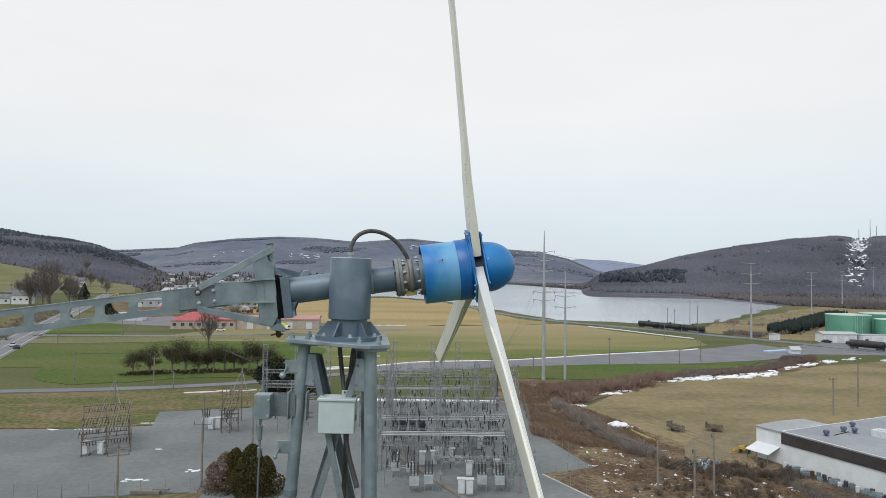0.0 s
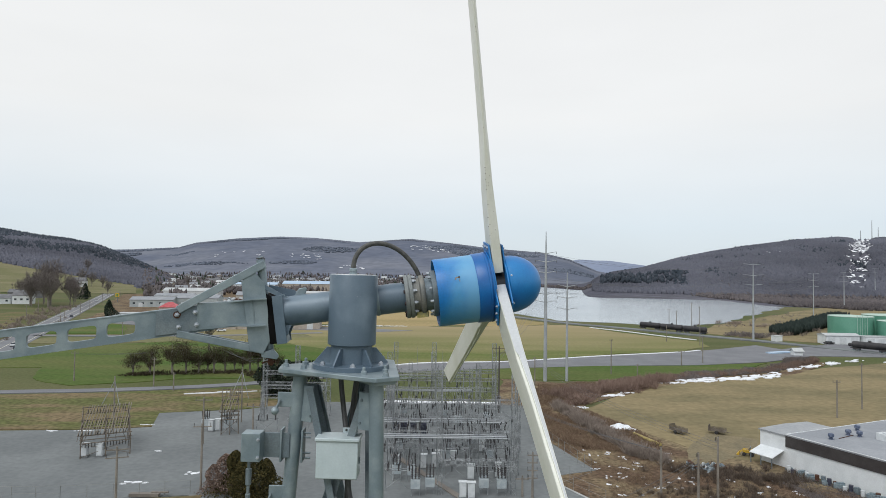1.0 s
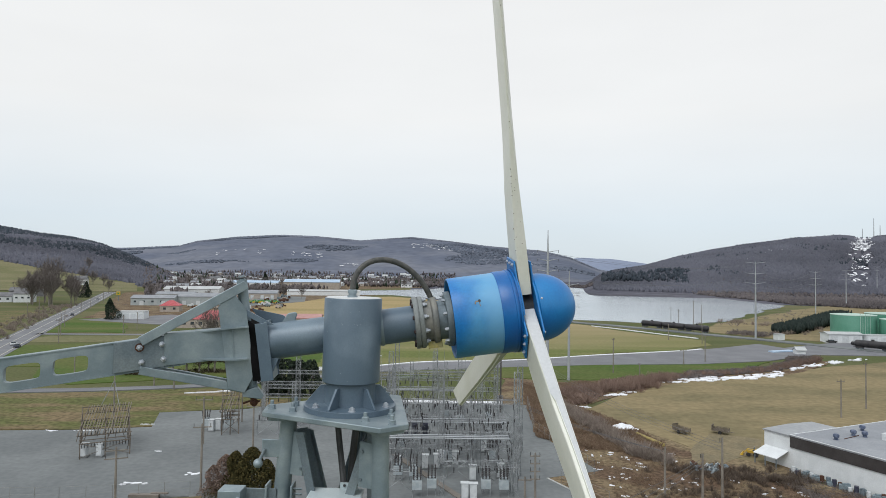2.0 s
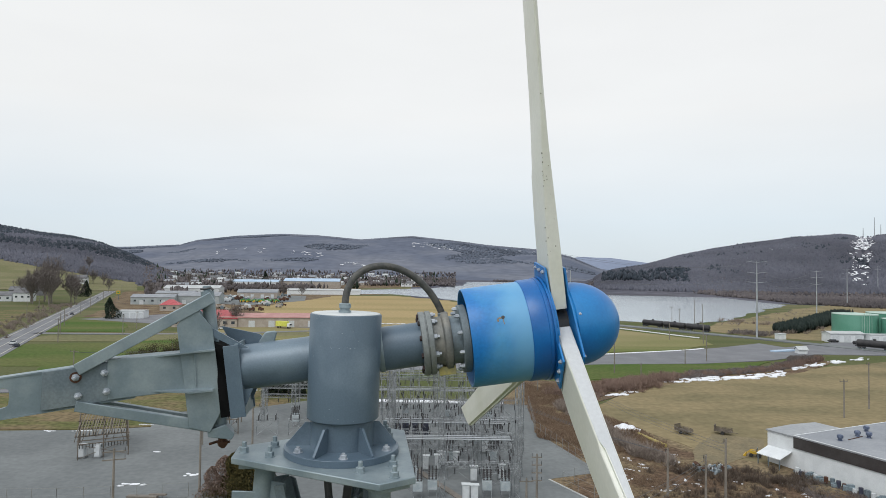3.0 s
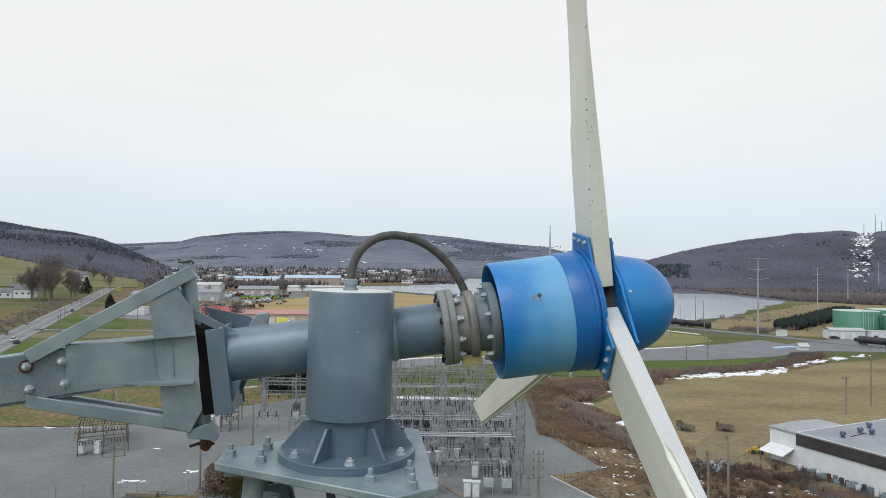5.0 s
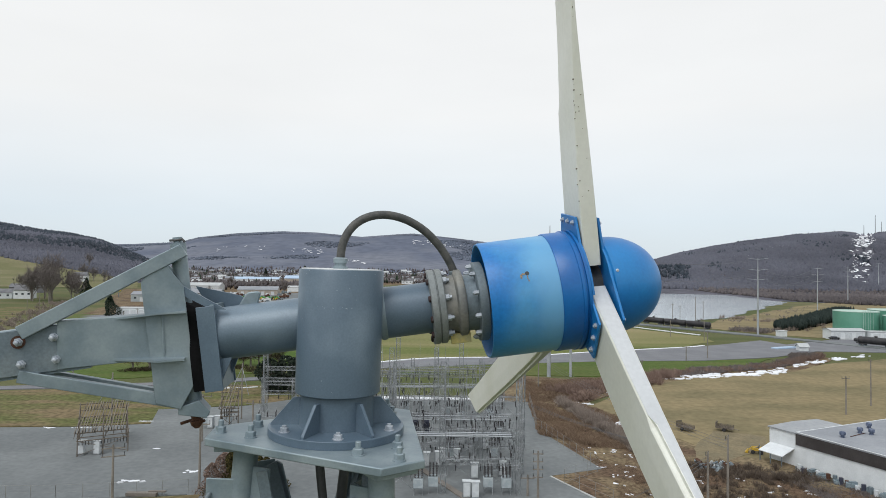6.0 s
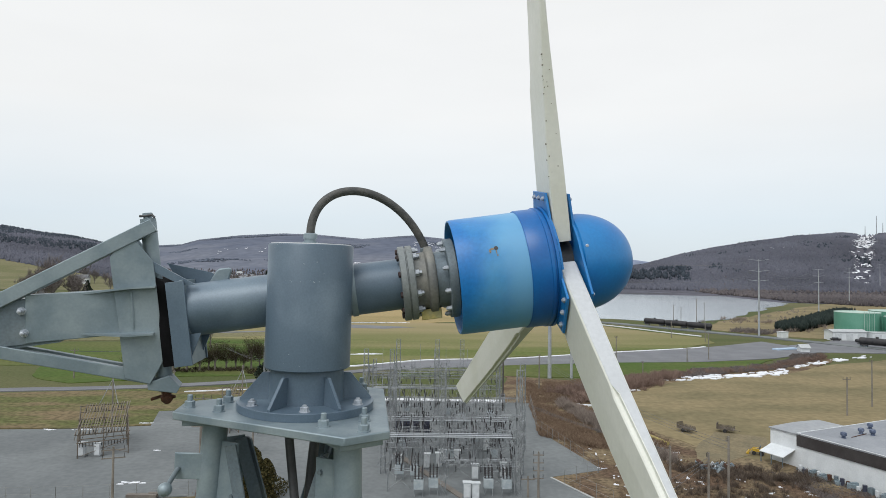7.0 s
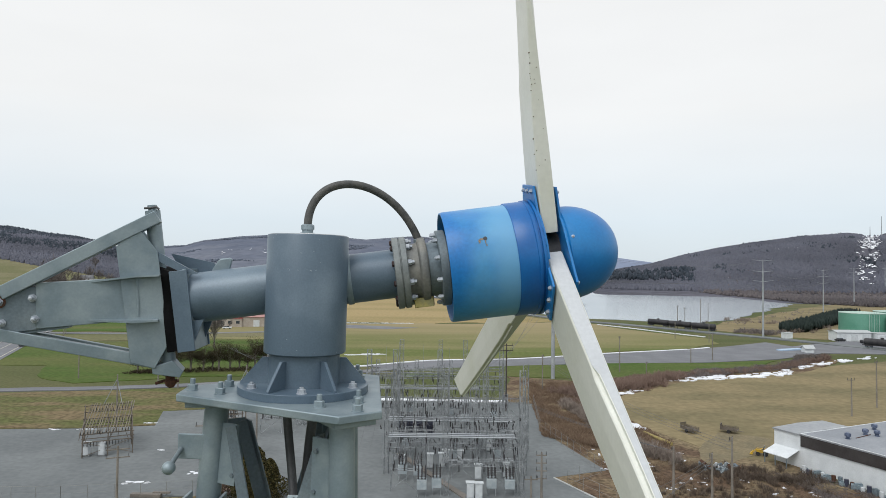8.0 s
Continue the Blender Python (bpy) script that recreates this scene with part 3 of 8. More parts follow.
def fade_towards(material, colour, point, along, near, far):
    """Sun-bleached paint: a wash of a paler colour that sets in along a direction."""
    n, l = material.node_tree.nodes, material.node_tree.links
    b = n["Principled BSDF"]
    src = b.inputs["Base Color"].links[0].from_socket
    where = n.new("ShaderNodeNewGeometry")
    dot = n.new("ShaderNodeVectorMath")
    dot.operation = "DOT_PRODUCT"
    dot.inputs[1].default_value = along
    l.new(where.outputs["Position"], dot.inputs[0])
    cloud = n.new("ShaderNodeTexNoise")
    cloud.inputs["Scale"].default_value = 5.0
    l.new(where.outputs["Position"], cloud.inputs["Vector"])
    add = n.new("ShaderNodeMath")
    add.operation = "MULTIPLY_ADD"
    l.new(cloud.outputs["Fac"], add.inputs[0])
    add.inputs[1].default_value = 0.30
    l.new(dot.outputs["Value"], add.inputs[2])
    ramp = n.new("ShaderNodeMapRange")
    ramp.interpolation_type = "SMOOTHSTEP"
    base = Vector(point).dot(Vector(along)) + 0.15
    ramp.inputs["From Min"].default_value, ramp.inputs["From Max"].default_value = base + near, base + far
    ramp.inputs["To Max"].default_value = 0.85
    l.new(add.outputs[0], ramp.inputs[0])
    mix = n.new("ShaderNodeMix")
    mix.data_type = "RGBA"
    mix.inputs["B"].default_value = (*colour, 1)
    l.new(src, mix.inputs["A"])
    l.new(ramp.outputs[0], mix.inputs["Factor"])
    l.new(mix.outputs["Result"], b.inputs["Base Color"])


fade_towards(BLUE_FADED, (0.150, 0.385, 0.62), Vector((TX, TY, PLATE)) + on_axis(0.70), AX, 0.06, 0.34)
drum = part("generator_drum", Shape().lathe(on_axis(0.705), on_axis(9), [(0.10, 0.272), (0.012, 0.276), (0.0, 0.281), (0.0, 0.288), (0.010, 0.292), (0.10, 0.293), (0.352, 0.295), (0.354, 0.290), (0.36, 0.20)], 96, False), BLUE_FADED, turbine, "blue drum with faded paint and a rust-stained hole")
part("drum_back", Shape().lathe(on_axis(0.79), on_axis(9), [(0, 0.267), (0.005, 0.267)], 64), BLACK, drum)
band = part("rotor_band", Shape().lathe(on_axis(1.044), on_axis(9), [(0, 0.288), (0.001, 0.299), (0.006, 0.302), (0.098, 0.302), (0.100, 0.307), (0.114, 0.307), (0.1145, 0.296), (0.126, 0.296), (0.1265, 0.309), (0.140, 0.309), (0.143, 0.300), (0.144, 0.10)], 96), BAND_BLUE, turbine, "darker blue rotor band with raised rims")
hd = AX_V * math.sin(radians(24.5)) - AX_U * math.cos(radians(24.5))
hole = on_axis(0.895) + hd * 0.2925
part("inspection_hole", Shape().lathe(hole, hole + hd, [(0, 0.0105), (0.0025, 0.010)], 16), BLACK, drum)
STAIN = mat("rust_stain", (0.20, 0.20, 0.17), 0.8, 0, 0.3, 40, 150, 0, (0.26, 0.19, 0.11))
stain = Shape()
for (sa, sb), (ta, tb) in (((0.862, 0.892), (22.5, 25.5)), ((0.856, 0.872), (19, 24.5)), ((0.889, 0.898), (17.5, 24)), ((0.892, 0.902), (16, 19))):
    ring = []
    for j in range(14):
        a = 2 * math.pi * j / 14
        w = 0.75 + 0.35 * math.sin(j * 2.7 + sa * 90)
        s, t = (sa + sb) / 2 + (sb - sa) / 2 * math.cos(a) * w, radians((ta + tb) / 2 + (tb - ta) / 2 * math.sin(a) * w)
        ring.append(on_axis(s) + (AX_V * math.sin(t) - AX_U * math.cos(t)) * (0.2942 + 0.008 * (s - 0.8)))
    stain.add(ring, [tuple(range(14))])
part("rust_stain", stain, STAIN, drum, "brown rust stain round the hole")
nose = part("nose_cone", Shape().lathe(on_axis(1.322), on_axis(9), [(0.0, 0.10), (0.0, 0.244), (0.006, 0.251), (0.03, 0.252)] + [(0.03 + 0.288 * math.sin(t), 0.252 * math.cos(t) ** 0.92) for t in (radians(6 * k) for k in range(1, 15))] + [(0.3185, 0.002)], 80), BLUE, turbine, "smooth blue rounded nose cone")
hub = part("hub", Shape().lathe(on_axis(1.20), on_axis(9), [(0, 0.13), (0.14, 0.13)], 32), BLACK, turbine, "dark hub core")

# blades, in their own frame: x along the span, y towards the leading edge, z towards the nose
BLADE_LEN = 4.22


def blade_section(r):
    """Corners of the blade at span r: a thick block at the root that thins to a blunt-edged wing."""
    rear_lead = float(np.interp(r, (0.14, 0.56, 0.97, 1.38, 3.6), (-0.058, -0.066, -0.055, -0.036, -0.012)))
    rear_trail = float(np.interp(r, (0.14, 0.65, 0.90, 0.935, 0.95, 1.3, 2.2, 3.6), (-0.060, -0.057, -0.052, -0.051, -0.0505, -0.034, -0.020, -0.016)))
    front_lead = float(np.interp(r, (0.14, 0.56, 0.97, 1.38, 3.6), (0.026, 0.014, -0.003, -0.018, 0.008)))
    front_trail = float(np.interp(r, (0.14, 0.9, 1.6, 3.6), (0.030, 0.0195, 0.019, 0.010)))
    bulge = float(np.interp(r, (0.14, 0.6, 1.2, 3.6), (0.0, 0.004, 0.014, 0.012)))
    lead, trail = 0.145, -0.13
    e = 0.005
    ledge = float(np.interp(r, (0.90, 0.95), (0.0015, 0.020)))       # rear shell stops short of the front one
    lip = float(np.interp(r, (0.90, 0.95), (rear_trail + e, rear_trail + 0.020)))
    pts = ((lead, rear_lead + e), (lead, front_lead - e), (lead - e, front_lead), (0.05, (front_lead + front_trail) / 2 + bulge), (trail + e, front_trail), (trail, front_trail - e),
           (trail, lip), (trail + ledge, lip), (trail + ledge, rear_trail + e), (trail + ledge + e, rear_trail), (0.0, (rear_lead + rear_trail) / 2 - bulge * 0.25), (lead - e, rear_lead))
    return [Vector((r, y, z)) for y, z in pts]


PIT = mat("dark_chipped_gelcoat", (0.13, 0.11, 0.085), 0.8, 0, 0.2, 30, 100, 0, (0.2, 0.18, 0.14))
# Grey that paints the shade of the blunt edge; the blade itself is ivory.
EDGE_SHADE = mat("pale_grey_edge_shade", (0.52, 0.54, 0.56), 0.45, 0, 0.05, 3, 50, 0, (0.48, 0.50, 0.52))
blade_shape = Shape()
stations = [0.14, 0.25, 0.36, 0.5, 0.65, 0.78, 0.90, 0.935, 0.95, 1.1, 1.25, 1.4, 1.7, 2.0, 2.3, 2.6, 2.9, 3.2, 3.5, 3.8, BLADE_LEN]
bv = [p for r in stations for p in blade_section(r)]
ns = 12
bf = [(j * ns + k, (j + 1) * ns + k, (j + 1) * ns + (k + 1) % ns, j * ns + (k + 1) % ns) for j in range(len(stations) - 1) for k in range(ns)]
bf += [tuple(range(ns)), tuple(range((len(stations) - 1) * ns, len(stations) * ns))[::-1]]
for k in range(ns):              # cut the tip at a slant
    p = bv[-ns + k]
    p.x -= 0.42 * (0.145 - p.y) / 0.275
blade_shape.add(bv, bf)
blade_mesh = blade_shape.mesh("blade", IVORY, False)
HUB = on_axis(1.268)
CONES = [radians(a) for a in (0.1, 1.9, 3.1)]      # each blade flexes a little differently
BLADE_1 = radians(99.3)            # from level-away, turning up
for k in range(3):
    t = BLADE_1 + k * radians(120)
    span = AX_U * math.cos(t) + AX_V * math.sin(t)
    lead = AX.cross(span)
    swept = (span * math.cos(CONES[k]) - AX * math.sin(CONES[k])).normalized()
    m = Matrix((swept, lead, swept.cross(lead))).transposed().to_4x4()
    m.translation = HUB
    blade = new("blade", blade_mesh)
    blade.parent, blade.matrix_basis = turbine, m
    pits, pr = Shape(), random.Random(31 + k)
    for j in range(26):          # leading-edge erosion
        r = pr.choice((pr.uniform(0.45, 0.75), pr.uniform(0.85, 1.05), pr.uniform(0.5, 2.6)))
        sec = blade_section(r)
        p0 = sec[0].lerp(sec[pr.choice((1, 11))], pr.uniform(0.0, 0.9))
        s0 = pr.uniform(0.0012, 0.0040)
        pits.lathe(p0 - Vector((0, 0.004, 0)), p0 + Vector((0, 1, 0)), [(0, s0 * 1.2), (0.0065, s0 * 0.8)], 6)
    edge_strip, tv = Shape(), []
    rows = [r for r in stations if r <= 3.8]
    for r in rows:               # added strip, greyer than the blade: the blunt edge's shade as colour
        sec = blade_section(r)
        low, high = sec[6].z, sec[5].z
        step = 0.0 if r < 0.94 else 0.003
        tv += [Vector((r, -0.1315 + step * 0.3, low + step)), Vector((r, -0.1325, low + 0.006 + step)), Vector((r, -0.1325, high - 0.002)), Vector((r, -0.1315, high))]
    edge_strip.add([m @ p for p in tv], [(4 * j + i, 4 * j + i + 1, 4 * j + i + 5, 4 * j + i + 4) for j in range(len(rows) - 1) for i in range(3)])
    edge_strip_part = part("edge_shade_strip", edge_strip, EDGE_SHADE, turbine, "added strip that paints the greyer shade of the blunt blade edge")
    edge_strip_part.parent = blade
    edge_strip_part.data.polygons.foreach_set("use_smooth", [False] * len(edge_strip_part.data.polygons))
    edge_strip_part.matrix_parent_inverse = blade.matrix_basis.inverted()
    pit = part("edge_wear", pits, PIT, blade, "dark chips along the leading edge")
    pit["kind"] = "stuff"
    for z in (-0.074, 0.048):
        sh = Shape()
        rim = 0.300 if z < 0 else 0.246       # lugs grow out of the hub disc, with small fillets
        lead_side, trail_side = ((30, 42, 56, 70, 84), (-30, -42, -56, -70, -84)) if z < 0 else ((30, 42, 56, 70, 84), (-58, -64, -70, -77, -84))
        poly = [(rim * math.cos(radians(d)), rim * math.sin(radians(d))) for d in reversed(trail_side)]
        poly += [(0.385, -0.120), (0.385, 0.108)] if z < 0 else [(0.365, -0.115), (0.365, 0.085)]
        poly += [(rim * math.cos(radians(d)), rim * math.sin(radians(d))) for d in lead_side]
        sh.prism(poly, -0.006, 0.006, m @ pose(0, 0, z))
        clamp = part("blade_clamp", sh, BLUE, turbine, "blue blade clamp plate", 0.002)
        for bx, by in ((0.355, -0.085), (0.355, -0.005), (0.355, 0.075)) if z < 0 else ((0.335, -0.085), (0.335, 0.06)):
            out = -1 if z < 0 else 1
            b0 = m @ Vector((bx, by, z + 0.006 * out))
            nrm = (m.to_3x3() @ Vector((0, 0, out))).normalized()
            part("bolt", Shape().lathe(b0, b0 + nrm, [(0, 0.015), (0.002, 0.015), (0.0022, 0.0115), (0.010, 0.0115), (0.012, 0.006), (0.015, 0.0055)], 6), BOLT, clamp)
for a in (161, 281, 41):
    t = radians(a)
    c = (AX_U * math.cos(t) + AX_V * math.sin(t))
    b0 = on_axis(1.345) + c * 0.252
    part("bolt", Shape().lathe(b0 - c * 0.004, b0 + c, [(0, 0.0085), (0.005, 0.0085), (0.006, 0.005), (0.009, 0.004)], 8), BOLT, nose)

# tail boom on its slanted hinge
TAIL = pose(-0.70, -0.03, 0, 0, 0, 18)


def tail_prism(poly, y0, y1):
    """A plate cut to an outline along and up the boom, from y0 to y1 in depth."""
    sh = Shape()
    n = len(poly)
    pts = [TAIL @ Vector((x, y0, z)) for x, z in poly] + [TAIL @ Vector((x, y1, z)) for x, z in poly]
    return sh.add(pts, [tuple(range(n)), tuple(range(n, 2 * n))[::-1]] + [(k, n + k, n + (k + 1) % n, (k + 1) % n) for k in range(n)])


def boom_z(x):
    return 0.355 + 0.147 * (x + 0.72)


def slotted_boom():
    sh = Shape()
    x0, n_bays, pitch, half = -0.96, 7, 0.2695, 0.101
    y0, y1 = 0.028, 0.073
    x_left = x0 - n_bays * pitch - 0.12
    solid = ((-0.42, 1), (x0, 1), (x0, -1), (-0.42, -1))
    sh_pts = [(x, boom_z(x) + s * half) for x, s in solid]
    sh.f += tail_prism(sh_pts[::-1], y0, y1).f
    sh.v += tail_prism(sh_pts[::-1], y0, y1).v
    for b in range(n_bays):
        xr, xl = x0 - b * pitch, x0 - (b + 1) * pitch
        xc = (xr + xl) / 2 - 0.015
        inner, outer = [], []
        for k in range(24):
            a = 2 * math.pi * k / 24
            c, s = math.cos(a), math.sin(a)
            ix = math.copysign(abs(c) ** 0.4, c) * 0.101
            iz = math.copysign(abs(s) ** 0.4, s) * 0.054
            big = max(abs(c), abs(s))
            ox = c / big * pitch / 2 + (xr + xl) / 2
            oz = s / big * half
            inner.append((xc + ix, boom_z(xc + ix) + iz))
            outer.append((ox, boom_z(ox) + oz))
        v = [TAIL @ Vector((x, y, z)) for y in (y0, y1) for ring in (inner, outer) for x, z in ring]
        f = []
        for k in range(24):
            j = (k + 1) % 24
            f += [(24 + k, 24 + j, j, k), (48 + k, 48 + j, 72 + j, 72 + k), (k, j, 48 + j, 48 + k)]
            if abs(outer[k][1] - boom_z(outer[k][0])) > half * 0.99 and abs(outer[j][1] - boom_z(outer[j][0])) > half * 0.99:
                f.append((24 + j, 24 + k, 72 + k, 72 + j))
        sh.add(v, f)
    for s in (1, -1):      # lips along both edges
        poly = [(-0.42, boom_z(-0.42) + s * half), (x_left + 0.1, boom_z(x_left + 0.1) + s * half), (x_left + 0.1, boom_z(x_left + 0.1) + s * (half + 0.008)), (-0.42, boom_z(-0.42) + s * (half + 0.008))]
        lip = tail_prism(poly, y0 - 0.004, y1 + 0.03)
        sh.add(lip.v, lip.f)
    return sh


boom = part("tail_boom", slotted_boom(), GALV, turbine, "galvanised tail boom with rounded rectangular slots")
BOX_TOP, BOX_LOW = ((-0.56, 0.503), (-0.012, 0.549)), ((-0.55, 0.288), (0.0, 0.342))
tail_head = part("tail_head", tail_prism([BOX_LOW[0], BOX_LOW[1], BOX_TOP[1], BOX_TOP[0]], 0.004, 0.125), GALV, turbine, "welded galvanised tail head with braces", 0.003)
side = [(-0.148, 0.803), (-0.224, 0.684), (-0.196, 0.50), (-0.165, 0.30), (-0.14, 0.125), (-0.03, 0.094), (0.031, 0.219), (-0.039, 0.671)]
for y in (-0.010, 0.126):
    part("side_plate", tail_prism(side, y, y + 0.012), GALV, tail_head, "", 0.002)
part("splice_plate", tail_prism([(-0.86, 0.242), (-0.522, 0.288), (-0.545, 0.487), (-0.86, 0.442)], 0.006, 0.026), GALV_DARK, tail_head, "darker bolted splice plate", 0.002)
for x, z, stuff in ((-0.57, 0.433, BOLT), (-0.556, 0.335, BOLT), (-0.705, 0.412, RUST), (-0.69, 0.315, BOLT)):
    b0 = TAIL @ Vector((x, 0.004, z))
    out = TAIL.to_3x3() @ Vector((0, -1, 0))
    washer = part("bolt", Shape().lathe(b0, b0 + out, [(0, 0.020), (0.004, 0.020), (0.0042, 0.015), (0.017, 0.015), (0.018, 0.009), (0.034, 0.009), (0.036, 0.006)], 6), BOLT, tail_head)
    if stuff is RUST:
        part("washer", Shape().lathe(b0 - out * 0.0005, b0 + out, [(0, 0.029), (0.003, 0.029)], 16), RUST, washer, "rusty washer")
# sloping arms: one above, two below
def bar(a, b, width, y0, y1):
    d = (Vector(b) - Vector(a)).normalized() * 1.0
    n = Vector((-d.y, d.x)) * width / 2
    a, b = Vector(a), Vector(b)
    return tail_prism([tuple(a - n), tuple(b - n), tuple(b + n), tuple(a + n)], y0, y1)


part("upper_arm", bar((-0.70, 0.452), (-0.045, 0.842), 0.062, -0.017, 0.055), GALV, tail_head, "", 0.003)
for y in (-0.004, 0.095):
    part("lower_arm", bar((-0.70, 0.262), (-0.02, 0.118), 0.055, y, y + 0.04), GALV, tail_head, "", 0.003)
for z0, z1 in ((0.528, 0.548), (0.342, 0.328)):      # fins on the side plate
    v = [TAIL @ Vector(p) for p in ((-0.33, 0.004, z0 - 0.018), (-0.02, 0.004, z1), (-0.02, -0.055, z1), (-0.13, -0.055, z1 - 0.008))]
    up = Vector((0, 0, 0.009))
    part("fin", Shape().add(v + [p + up for p in v], [(3, 2, 1, 0), (4, 5, 6, 7)] + [(k, (k + 1) % 4, 4 + (k + 1) % 4, 4 + k) for k in range(4)]), GALV, tail_head)
weld = [TAIL @ Vector((x, -0.012, z)) for x, z in ((-0.128, 0.53), (-0.118, 0.44), (-0.112, 0.352))]
part("weld_seam", Shape().path(weld, 0.006, 6), GALV, tail_head)
h0, h1 = TAIL @ Vector((-0.075, 0.055, 0.862)), TAIL @ Vector((0.03, 0.065, 0.075))
hinge = part("hinge_tube", Shape().tube(h0, h1, 0.036, None, 24), GALV, tail_head, "slanted hinge tube")
hd2 = (h0 - h1).normalized()
part("hinge_cap", Shape().lathe(h0, h0 + hd2, [(0, 0.036), (0.012, 0.036), (0.0122, 0.02), (0.024, 0.02), (0.025, 0.024), (0.04, 0.022)], 18), GALV, hinge)
part("cotter_pin", Shape().path([h0 + hd2 * 0.022 + Vector((x, -0.02, z)) for x, z in ((-0.03, 0.0), (0.0, 0.003), (0.03, 0.008), (0.042, -0.004))], 0.006, 8), BLACK, hinge)
part("rusty_nut", Shape().lathe(h1, h1 - hd2, [(0, 0.03), (0.025, 0.034), (0.0252, 0.022), (0.05, 0.022), (0.052, 0.03), (0.075, 0.026), (0.09, 0.012)], 8).path([h1 - hd2 * 0.06 + Vector((x, 0, z)) for x, z in ((-0.075, -0.012), (-0.03, 0.004), (0.02, 0.0), (0.04, 0.006))], 0.008, 6), RUST, hinge, "rusty hinge nut and pin")
part("hinge_block", tail_prism([(-0.045, 0.10), (-0.04, 0.065), (0.085, 0.045), (0.10, 0.075), (0.05, 0.13)], 0.0, 0.12), GALV, tail_head, "", 0.003)


# frame on the end of the main pipe that carries the hinge
def ax_box(s0, s1, u0, u1, v0, v1):
    sh = Shape()
    pts = [on_axis(s) + AX_U * u + AX_V * v for v in (v0, v1) for u in (u0, u1) for s in (s0, s1)]
    return sh.add(pts, [(0, 2, 3, 1), (4, 5, 7, 6), (0, 1, 5, 4), (2, 6, 7, 3), (0, 4, 6, 2), (1, 3, 7, 5)])


PITCH_BLACK = mat("matt_black_gap_shade", (0.004, 0.0045, 0.005), 0.9, 0, 0.2, 8, 60, 0, (0.008, 0.008, 0.009), 0, 0.1)
frame_end = part("hinge_frame", ax_box(-0.602, -0.585, -0.12, 0.12, -0.255, 0.150), GALV, shaft, "upright hinge frame welded to the pipe", 0.002)
for u in (-0.134, 0.122):
    part("frame_flange", ax_box(-0.662, -0.578, u, u + 0.012, -0.255, 0.145), HOUSING, frame_end, "", 0.002)
# Added black block: fills the frame's recess with the dark of its shade.
block = [on_axis(s) + AX_U * u + AX_V * v for u in (-0.104, 0.115) for s, v in ((-0.722, -0.25), (-0.604, -0.25), (-0.604, 0.105), (-0.722, 0.18))]
part("gap_fill", Shape().add(block, [(0, 1, 2, 3), (7, 6, 5, 4)] + [(k, 4 + k, 4 + (k + 1) % 4, (k + 1) % 4) for k in range(4)]), PITCH_BLACK, frame_end, "black block that paints the shaded gap in the frame", 0.004)
for u in (-0.105, 0.085):
    upper = ((-0.745, 0.275), (-0.745, 0.225), (-0.60, 0.128), (-0.53, 0.118)) if u < 0 else ((-0.71, 0.245), (-0.655, 0.12), (-0.475, 0.115), (-0.475, 0.15), (-0.50, 0.172))
    for tri in (upper, ((-0.635, -0.25), (-0.605, -0.25), (-0.53, -0.11), (-0.635, -0.11))):
        n = len(tri)
        pts = [on_axis(s) + AX_U * (u + e) + AX_V * v for e in (0, 0.012) for s, v in tri]
        part("gusset", Shape().add(pts, [tuple(range(n)), tuple(range(n, 2 * n))[::-1]] + [(k, n + k, n + (k + 1) % n, (k + 1) % n) for k in range(n)]), HOUSING, frame_end)
lug = [on_axis(s) + AX_U * (u) + AX_V * v for u in (0.01, 0.03) for s, v in ((-0.51, 0.11), (-0.41, 0.11), (-0.385, 0.175), (-0.40, 0.185), (-0.445, 0.185), (-0.46, 0.175))]
part("lifting_lug", Shape().add(lug, [tuple(range(6)), tuple(range(6, 12))[::-1]] + [(k, 6 + k, 6 + (k + 1) % 6, (k + 1) % 6) for k in range(6)]), GALV, shaft, "galvanised lifting lug", 0.006)

# ---- what hangs on the tower below the plate ----
box = part("electrical_box", Shape().box((-0.047, -0.21, -0.685), (0.33, 0.18, 0.30)), BOXGREY, turbine, "pale grey electrical enclosure bolted below the plate", 0.008)
part("lid", Shape().box((-0.047, -0.21, -0.527), (0.352, 0.205, 0.026)), BOXGREY, box, "overhanging lid", 0.006)
tab = part("mounting_tab", Shape().box((0.03, -0.13, -0.495), (0.12, 0.012, 0.05)), BOXGREY, box, "", 0.003)
for x in (0.0, 0.06):
    part("bolt", Shape().lathe((x, -0.137, -0.487), (x, -2, -0.487), [(0, 0.01), (0.006, 0.01)], 6), BLACK, tab)
part("latch", Shape().box((0.122, -0.23, -0.70), (0.012, 0.025, 0.05)), GALV_DARK, box, "", 0.003)

LP, LF = leg_foot[0]
RP, RF = leg_foot[1]


def on_leg(k, z):
    p, f = leg_foot[k]
    return p + (f - p) * (z / f.z)


def plate_quad(a, b, c, d, th, normal):
    n = Vector(normal) * th
    pts = [Vector(p) for p in (a, b, c, d)]
    pts += [p + n for p in pts]
    return Shape().add(pts, [(0, 1, 2, 3), (7, 6, 5, 4)] + [(k, 4 + k, 4 + (k + 1) % 4, (k + 1) % 4) for k in range(4)])


